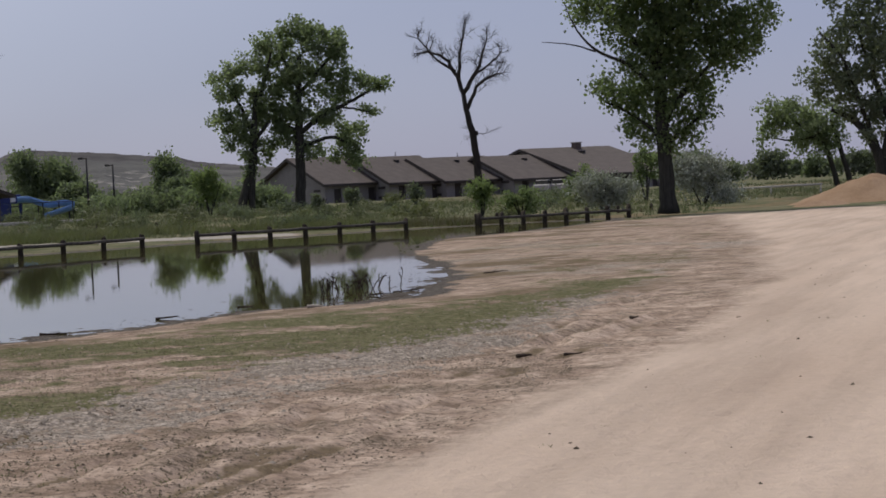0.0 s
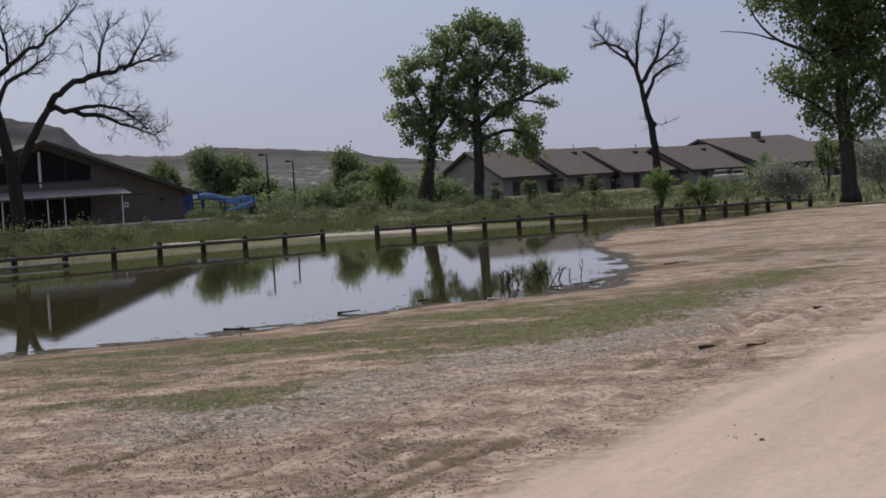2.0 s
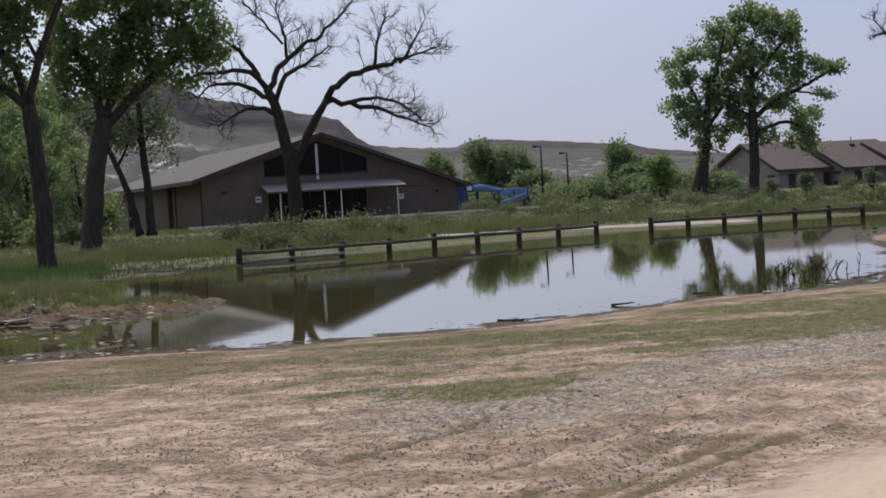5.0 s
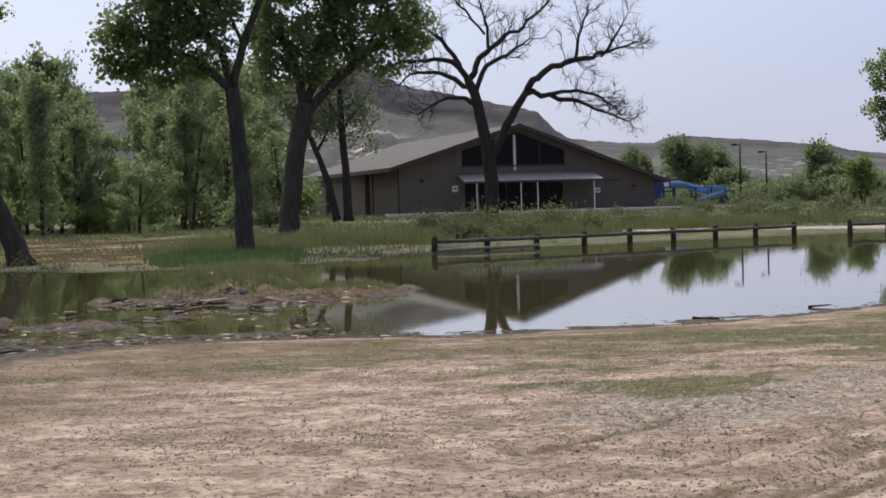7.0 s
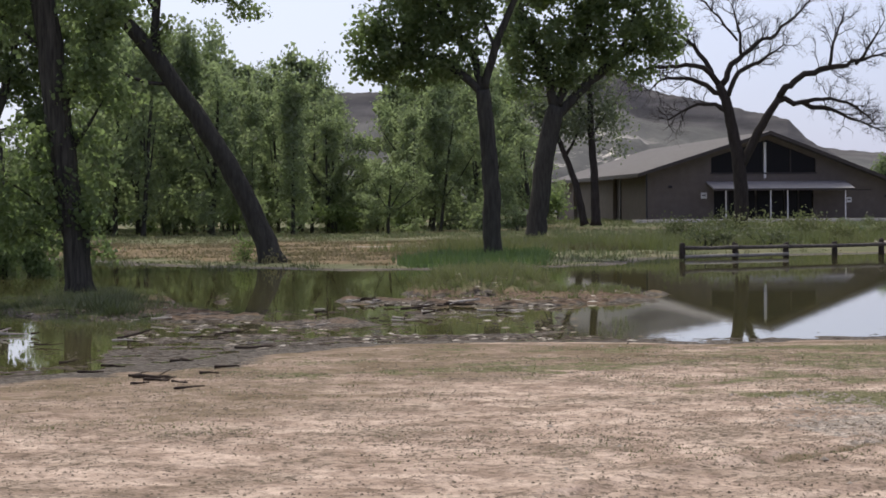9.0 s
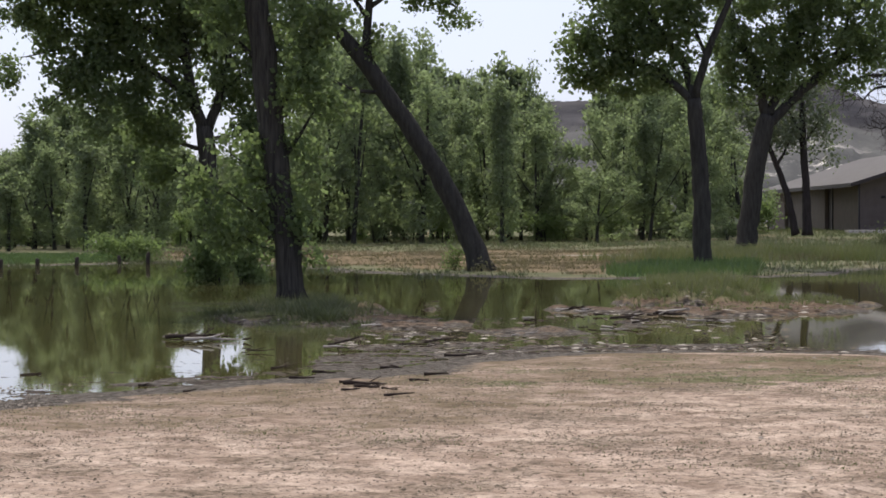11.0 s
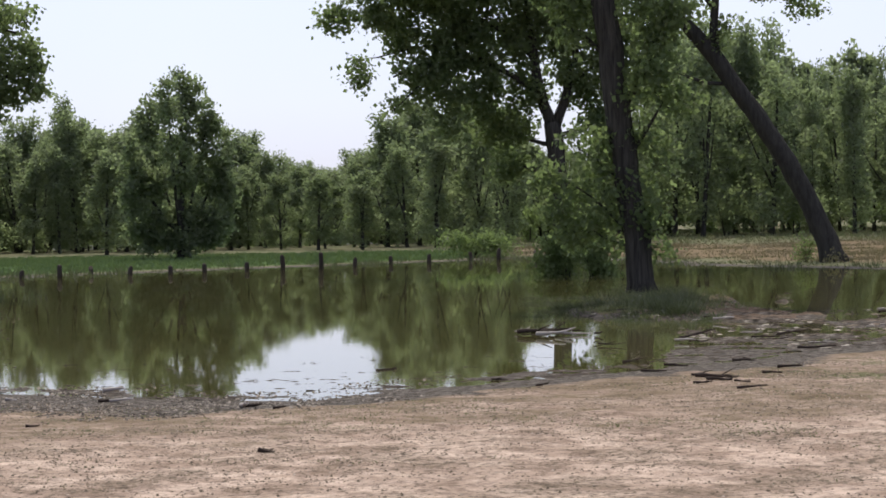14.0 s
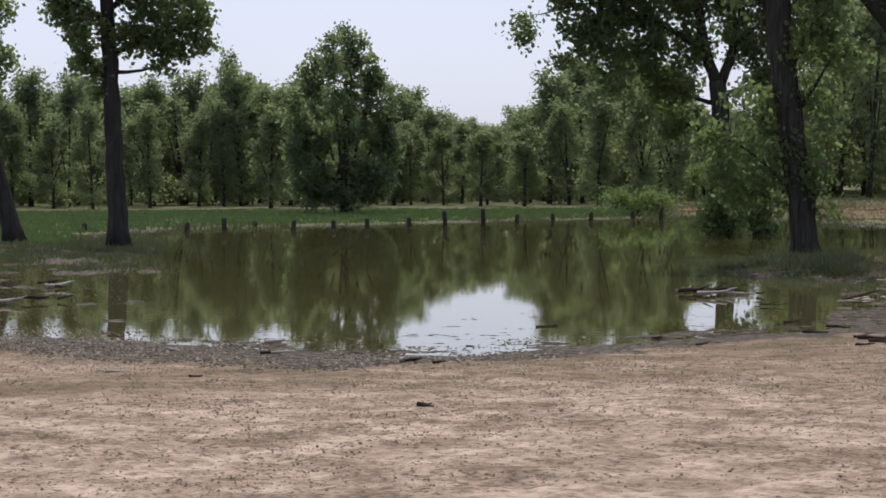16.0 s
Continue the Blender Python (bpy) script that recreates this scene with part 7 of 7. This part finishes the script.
for k, (az, d, length, turn, r, pale) in enumerate(BANK_STICKS + ISLAND_STICKS + MUD_STICKS + ROAD_STICKS):
    x, y = place(az, d)
    r, up = (r * 0.72, 0.07) if d > 30 and az > 15 else (r * 1.1, 0.03)
    driftwood(x, y, length, az + turn - 30, r, pale, 300 + k, light if pale else dark, 4 if length > 0.4 else 2, up)
    if d > 30 and az > 15:  # drift collects in small jams
        q = random.Random(k)
        for j in range(2):
            driftwood(x + q.uniform(-0.5, 0.5), y + q.uniform(-0.6, 0.6), length * q.uniform(0.35, 0.7), az + turn - 30 + q.uniform(-50, 50), r * q.uniform(0.5, 0.9), q.random() < 0.5, 400 + 3 * k + j, "broken bit of drift in a small jam by the islands", 1, 0.07)


def twig_clump(az, d, seed):
    """Dark twigs out of the shallow water, added in place of a tree crown's reflection."""
    k = np.random.default_rng(seed)
    lines = []
    for _ in range(11):
        x, y, a = k.normal(0, 0.30), k.normal(0, 0.2), k.normal(0, 0.7)
        h = k.uniform(0.10, 0.34) * (1.7 if k.random() < 0.12 else 1.0)
        stem = [(x, y, -0.1, 0.010), (x + a * h * 0.35, y, h * 0.4, 0.008), (x + a * h * 0.6, y + k.normal(0, 0.05), h * 0.75, 0.006), (x + a * h + k.normal(0, 0.03), y, h, 0.003)]
        lines.append(stem)
        for b in stem[1:3]:
            for _ in range(2):
                r, s = k.normal(0, 0.9), h * k.uniform(0.2, 0.45)
                lines.append([(b[0], b[1], b[2], 0.006), (b[0] + 0.5 * s * math.sin(r), b[1] + k.normal(0, 0.02), b[2] + 0.55 * s * abs(math.cos(r)), 0.005), (b[0] + s * math.sin(1.25 * r), b[1] + k.normal(0, 0.04), b[2] + s * math.cos(r), 0.003)])
    v, f = tube_arrays(lines, 4)
    x, y = place(az, d)
    ob = tagged(new("drowned_bush", mesh_np("drowned_bush", v, f, DRIFT)), "dark twigs in the shallows standing in for a tree crown's reflection", "shrub", kind="stuff")
    ob.matrix_world = pose(x, y, -0.02, 0, 0, az)


twig_clump(2.9, 43, 1)
twig_clump(2.3, 43.5, 2)
twig_clump(1.9, 44.5, 3)


# ---- grass, gravel and litter: what nobody could count ----
def scatter(n, lo, hi, az0, az1, seed):
    k = np.random.default_rng(seed)
    d = np.sqrt(k.uniform(lo * lo, hi * hi, n))
    a = np.radians(k.uniform(az0, az1, n))
    return -d * np.sin(a), d * np.cos(a), k


def tuft_mesh(name, x, y, z, k, height, blades, material, width=0.010, lean=0.45, spread=0.06, slim=True):
    n = len(x)
    base = np.repeat(np.stack([x, y, z], 1), blades, axis=0)
    hgt = np.repeat(height, blades) * k.uniform(0.5, 1.15, n * blades)
    a = k.uniform(0, 2 * np.pi, n * blades)
    s = np.repeat(spread, blades) if np.ndim(spread) else np.full(n * blades, spread)
    r = np.abs(k.normal(0, 1, n * blades)) * s
    base = base + np.stack([r * np.cos(a), r * np.sin(a), np.zeros(n * blades) - 0.01], 1)
    tip = base + np.stack([np.cos(a) * lean * hgt * k.uniform(0.2, 1.3, n * blades), np.sin(a) * lean * hgt, hgt], 1)
    w = (np.repeat(width, blades) if np.ndim(width) else np.full(n * blades, width))
    b = k.uniform(0, 2 * np.pi, n * blades)
    side = np.stack([np.cos(b) * w, np.sin(b) * w, np.zeros(n * blades)], 1)
    mid = 0.5 * (base + tip) + np.array([0, 0, 0.06])[None, :] * hgt[:, None]
    if slim:
        V = np.stack([base - side, base + side, tip], 1).reshape(-1, 3)
        return mesh_np(name, V, [np.arange(3 * n * blades).reshape(-1, 3)], material)
    V = np.stack([base - side, base + side, mid + side * 0.7, tip, mid - side * 0.7], 1).reshape(-1, 3)
    return mesh_np(name, V, [np.arange(5 * n * blades).reshape(-1, 5)], material)


def stuff(name, me, label, category):
    tagged(new(name, me), label, category, kind="stuff")


# short grass of the near bank
x, y, k = scatter(150000, 13, 62, -8, 52, 1)
h, m = land(x, y)
keep = (k.uniform(0, 1, len(x)) < np.clip((m["grass"] - 0.30 + 0.25 * waves(x, y, (1.6, 1.0), (0.6, 0.8))) * 3.2, 0, 1)) & (h > 0.01)
x, y, h = x[keep], y[keep], h[keep]
stuff("bank_grass", tuft_mesh("bank_grass", x, y, h, k, k.uniform(0.008, 0.032, len(x)), 5, GRASS_BANK, 0.006, 1.4, 0.08), "patchy short olive grass on the near bank", "grass")
x, y, k = scatter(90000, 12, 32, -3, 52, 2)
h, m = land(x, y)
keep = (k.uniform(0, 1, len(x)) < np.clip(-0.12 + m["dry"] * 0.3 + 0.5 * waves(x, y, (2.9, 1.0), (0.8, 0.9), (4.7, 0.7)), 0, 0.8) * soft(4, 9, np.degrees(np.arctan2(-x, y)))) & (h > 0.02) & (m["road"] < 0.3)
x, y, h = x[keep], y[keep], h[keep]
stuff("dry_tufts", tuft_mesh("dry_tufts", x, y, h, k, k.uniform(0.008, 0.030, len(x)), 5, GRASS_BANK, 0.006, 1.2, 0.06), "small dry grass tufts on the sand", "grass")
# meadow of the far bank
x, y, k = scatter(43000, 60, 215, -11, 34.5, 3)
h, m = land(x, y)
keep = (m["meadow"] > 0.5) & (m["lush"] < 0.4) & (np.maximum(m["road"], m["path"]) < 0.4) & (k.uniform(0, 1, len(x)) < 0.75 - 0.95 * m["straw"]) & (h > 0.03)
x, y, h = x[keep], y[keep], h[keep]
stuff("meadow_grass", tuft_mesh("meadow_grass", x, y, h, k, k.uniform(0.10, 0.42, len(x)) * np.where((np.hypot(x, y) < 113) & (x > -25), 0.3, np.where((np.degrees(np.arctan2(-x, y)) > 19) & (np.hypot(x, y) < 135), 0.4, 1.0)) * np.clip(0.6 + 0.5 * waves(x, y, (7, 1.0), (19, 0.8)), 0.25, 1.3), 6, GRASS, 0.03, 0.5, 0.22), "rough knee-high meadow grass on the far bank", "grass")
x, y, k = scatter(40000, 60, 200, -11, 34.5, 4)
h, m = land(x, y)
keep = (m["meadow"] > 0.5) & (m["lush"] < 0.4) & (np.maximum(m["road"], m["path"]) < 0.4) & (m["straw"] < 0.45) & (k.uniform(0, 1, len(x)) < np.clip(0.02 + 0.45 * waves(x, y, (11, 1.0), (4, 0.6)), 0, 0.7)) & (h > 0.03)
x, y, h = x[keep], y[keep], h[keep]
stuff("dry_meadow", tuft_mesh("dry_meadow", x, y, h, k, k.uniform(0.10, 0.32, len(x)) * np.where((np.hypot(x, y) < 113) & (x > -25), 0.3, 1.0), 5, GRASS_DRY, 0.025, 0.6, 0.22), "straw-coloured dry grass among the meadow", "grass")
# short dry tufts all over the trodden field
x, y, k = scatter(52000, 66, 150, 17, 34.5, 10)
h, m = land(x, y)
keep = (m["straw"] > 0.3) & (m["path"] < 0.4) & (h > 0.03) & (k.uniform(0, 1, len(x)) < np.clip(0.30 + 0.6 * waves(x, y, (6, 1.0), (2, 0.7)), 0.03, 1))
x, y, h = x[keep], y[keep], h[keep]
stuff("field_tufts", tuft_mesh("field_tufts", x, y, h, k, k.uniform(0.03, 0.15, len(x)), 6, GRASS_FIELD, 0.02, 0.7, 0.25), "short brown and olive tufts on the trodden field", "grass")
# lush grass on the left far bank and along the waterline
x, y, k = scatter(34000, 55, 125, 17, 54, 5)
h, m = land(x, y)
keep = (h > 0.02) & (np.maximum(m["road"], m["path"]) < 0.4) & (m["lush"] > 0.3)
x, y, h = x[keep], y[keep], h[keep]
stuff("lush_grass", tuft_mesh("lush_grass", x, y, h, k, k.uniform(0.06, 0.17, len(x)) * np.where(np.degrees(np.arctan2(-x, y)) < 24, 2.3, 1.0), 6, GRASS_LUSH, 0.03, 0.5, 0.2), "lush green grass on the far bank", "grass")
x, y, k = scatter(60000, 55, 118, -3, 52, 6)
df = seg_distance(x, y, FAR_BANK)
h, m = land(x, y)
keep = (df < 1.6) & (h > -0.06) & (np.maximum(m["road"], m["path"]) < 0.4) & (k.uniform(0, 1, len(x)) < 0.30 + 0.55 * waves(x, y, (4, 1.0), (1.5, 0.7))) & ((x < -21) | (x > 6))
x, y, h = x[keep], y[keep], h[keep]
# these blades carry the trees' shadow at the waterline in their dark colour
stuff("bank_reeds", tuft_mesh("bank_reeds", x, y, h, k, k.uniform(0.06, 0.30, len(x)) * np.clip(0.7 + 0.7 * waves(x, y, (5, 1.0)), 0.3, 1.3), 7, GRASS_REED_SHADED, 0.018, 0.5, 0.18), "reedy grass along the far waterline", "grass")
# tall tussocks by the fence and under the trees
centres = [(20.9, 92), (19.9, 96), (18.8, 97), (17.6, 95), (16.2, 98), (15.2, 103), (14.2, 106), (13.2, 107), (12.0, 112), (10.6, 116), (9.0, 118), (7.2, 122), (3.8, 119), (2.6, 117)]
k = np.random.default_rng(61)
c = np.repeat(np.array([place(a, d) for a, d in centres]), 420, axis=0) + k.normal(0, 1, (420 * len(centres), 2)) * np.array([1.6, 0.8])
h, m = land(c[:, 0], c[:, 1])
keep = (h > 0.03) & (np.maximum(m["road"], m["path"]) < 0.4)
stuff("tall_grass", tuft_mesh("tall_grass", c[keep, 0], c[keep, 1], h[keep], k, k.uniform(0.2, 0.7, keep.sum()), 10, GRASS_ISLE, 0.020, 0.6, 0.2), "tall grey-olive grass tussocks by the fence", "grass")
# dried-out tussocks on the far waterline
dried = np.repeat(np.array([place(a, 116 if a < 10 else 94) for a in (19.6, 18.4, 0.66, 0.38, -0.03, -0.37, -0.71, -2.61)]), 110, axis=0)
c = dried + k.normal(0, 1, dried.shape) * np.array([0.8, 0.7])
h, m = land(c[:, 0], c[:, 1])
keep = h > 0.03
stuff("dry_tussocks", tuft_mesh("dry_tussocks", c[keep, 0], c[keep, 1], h[keep], k, k.uniform(0.12, 0.42, keep.sum()), 12, GRASS_DRY, 0.022, 0.7, 0.2), "straw-coloured tussocks on the far waterline", "grass")
# islands
x, y, k = scatter(42000, 32, 68, 15, 34, 7)
h, m = land(x, y)
keep = (h > 0.07 - 0.06 * soft(29.0, 30.2, np.degrees(np.arctan2(-x, y))) + k.uniform(0, 0.09, len(x))) & inside(x, y, NEAR_BANK + FAR_BANK)
x, y, h = x[keep], y[keep], h[keep]
stuff("island_grass", tuft_mesh("island_grass", x, y, h, k, k.uniform(0.03, 0.09, len(x)) + 1.1 * np.clip(h - 0.10, 0, 0.2), 7, GRASS_ISLE, 0.011, 0.7, 0.08), "grass on the low islands in the pond", "grass")

# worn grass of the trodden left bank
x, y, k = scatter(16000, 44, 66, 43, 54, 9)
h, m = land(x, y)
keep = (h > 0.0) & (m["lush"] < 0.4) & (k.uniform(0, 1, len(x)) < np.clip(0.3 + 0.6 * waves(x, y, (3.0, 1.0), (1.1, 0.7)), 0, 0.9))
x, y, h = x[keep], y[keep], h[keep]
stuff("trodden_grass", tuft_mesh("trodden_grass", x, y, h, k, k.uniform(0.04, 0.2, len(x)), 6, GRASS_REED_SHADED, 0.012, 0.7, 0.12), "worn dry grass on the muddy bank", "grass")
# drowned grass in the shallows round the flooded trunk
x, y, k = scatter(26000, 36, 51, 28.8, 33.4, 8)
keep = k.uniform(0, 1, len(x)) < np.clip(0.15 + 0.6 * waves(x, y, (2.6, 1.0), (0.9, 0.8)), 0, 0.8)
x, y = x[keep], y[keep]
h = np.maximum(land(x, y)[0], -0.02)
stuff("drowned_grass", tuft_mesh("drowned_grass", x, y, h, k, k.uniform(0.04, 0.20, len(x)) * np.clip(0.5 + 8 * (h + 0.02), 0.5, 1.6), 7, GRASS_REED_SHADED, 0.009, 0.9, 0.09), "drowned brown-green grass standing in the shallows", "grass")


def stones(n, lo, hi, az0, az1, seed, size, choose, name, label, material, flat=0.6, category="gravel", long=1.0):
    x, y, k = scatter(n, lo, hi, az0, az1, seed)
    h, m = land(x, y)
    keep = choose(x, y, h, m, k)
    x, y, h = x[keep], y[keep], h[keep]
    c = np.stack([x, y, np.maximum(h, -0.005)], 1)
    n = len(c)
    s = size * k.uniform(0.5, 1.6, n) ** 1.8
    o = np.array([(1, 0, 0), (0, 1, 0), (-1, 0, 0), (0, -1, 0), (0, 0, 1.0)], dtype=float)
    V = o[None] * (s[:, None, None] * k.uniform(0.6, 1.3, (n, 5, 1))) * np.array([1, 1, flat])
    V[:, :, 0] *= long
    a = k.uniform(0, 6.28, n) if long == 1.0 else np.arctan2(-x, y) + k.normal(0, 0.35, n)
    R = np.stack([np.stack([np.cos(a), -np.sin(a)], 1), np.stack([np.sin(a), np.cos(a)], 1)], 1)
    V[:, :, :2] = np.einsum("nij,nkj->nki", R, V[:, :, :2])
    V = V + c[:, None, :]
    F = np.array([(0, 1, 4), (1, 2, 4), (2, 3, 4), (3, 0, 4)])[None] + 5 * np.arange(n)[:, None, None]
    stuff(name, mesh_np(name, V.reshape(-1, 3), [F.reshape(-1, 3)], material), label, category)


stones(90000, 13, 36, -8, 20, 21, 0.014, lambda x, y, h, m, k: (h > 0.02) & (m["road"] < 0.25) & (k.uniform(0, 1, len(x)) < np.clip(m["gravel"] * 1.2 - 0.2, 0.006 * (m["road"] < 0.3), 0.7)), "loose_gravel", "loose grey gravel between road and grass", STONE)
stones(140000, 12, 30, -2, 52, 22, 0.0066, lambda x, y, h, m, k: (h > 0.02) & (m["road"] < 0.5) & (k.uniform(0, 1, len(x)) < np.clip(0.16 + 0.52 * waves(x, y, (3.3, 0.8), (1.1, 0.8), (0.4, 0.6)), 0.08, 0.95)), "dirt_clods", "clods of soil and bits of bark on the sand", CLOD, 0.75, "litter")
stones(180000, 12, 27, -3, 52, 27, 0.0060, lambda x, y, h, m, k: (h > 0.02) & (m["road"] < 0.4) & (k.uniform(0, 1, len(x)) < np.clip(0.22 + 0.52 * waves(x, y, (2.3, 0.8), (0.8, 0.8), (5.3, 0.6)), 0.05, 0.9)), "soil_crumbs", "lumps of trodden soil on the sandy flat", CLOD, 0.8, "litter")
stones(9000, 12, 45, -11, 4, 28, 0.011, lambda x, y, h, m, k: (m["road"] > 0.5) & (k.uniform(0, 1, len(x)) < 0.02), "road_pebbles", "scattered dark pebbles on the dirt road", CLOD, 0.8, "gravel")
stones(26000, 15, 60, 0, 54, 23, 0.014, lambda x, y, h, m, k: (seg_distance(x, y, NEAR_BANK) < 0.9 + 1.0 * (np.degrees(np.arctan2(-x, y)) > 33)) & (h > -0.10) & (k.uniform(0, 1, len(x)) < 0.8), "shore_litter", "dark wet litter and floating bark along the waterline", DRIFT, 0.35, "litter")
stones(26000, 28, 50, 16, 54, 24, 0.017, lambda x, y, h, m, k: (h > -0.05) & (h < 0.06) & inside(x, y, NEAR_BANK + FAR_BANK), "mud_litter", "bits of bark and wet clods on the mud flat", DRIFT, 0.4, "litter")
stones(26000, 30, 48, 17, 33, 29, 0.016, lambda x, y, h, m, k: (h > -0.03) & inside(x, y, NEAR_BANK + FAR_BANK) & (k.uniform(0, 1, len(x)) < np.clip(0.35 + 0.7 * waves(x, y, (2.2, 1.0), (0.7, 0.7)), 0.02, 0.9)), "island_drift", "broken bark and bleached bits of drift on the islands", BITS, 0.5, "litter", 3.2)
stones(40000, 18, 48, 0, 50, 25, 0.020, lambda x, y, h, m, k: inside(x, y, NEAR_BANK + FAR_BANK) & (seg_distance(x, y, NEAR_BANK) < np.abs(k.normal(0, 0.9, len(x)))) & (k.uniform(0, 1, len(x)) < 0.6), "floating_litter", "dark bark and reed litter floating along the shore", DRIFT, 0.25, "litter", 3.0)
stones(44000, 17, 28, 34, 53, 26, 0.012, lambda x, y, h, m, k: (h > -0.02) & (m["mud"] > 0.35) & (k.uniform(0, 1, len(x)) < soft(34, 41, np.degrees(np.arctan2(-x, y))) * np.clip(0.6 + 0.6 * waves(x, y, (1.7, 1.0), (0.6, 0.8)), 0.1, 1)), "mud_clods", "rough wet mud clods on the trodden shore", MUD_CLOD, 0.6, "litter")
stones(60000, 21, 30, 31, 45, 31, 0.015, lambda x, y, h, m, k: inside(x, y, NEAR_BANK + FAR_BANK) & (h < 0.02) & (k.uniform(0, 1, len(x)) < 0.45) & (waves(1.1 * x + 0.8 * y, 2.6 * (0.78 * y - 0.62 * x), (1.6, 1.0), (0.7, 0.9)) > 0.45 + 0.17 * seg_distance(x, y, NEAR_BANK)), "floating_rafts", "thin dark rafts of floating sticks and reed litter off the shore", DRIFT, 0.25, "litter", 3.4)
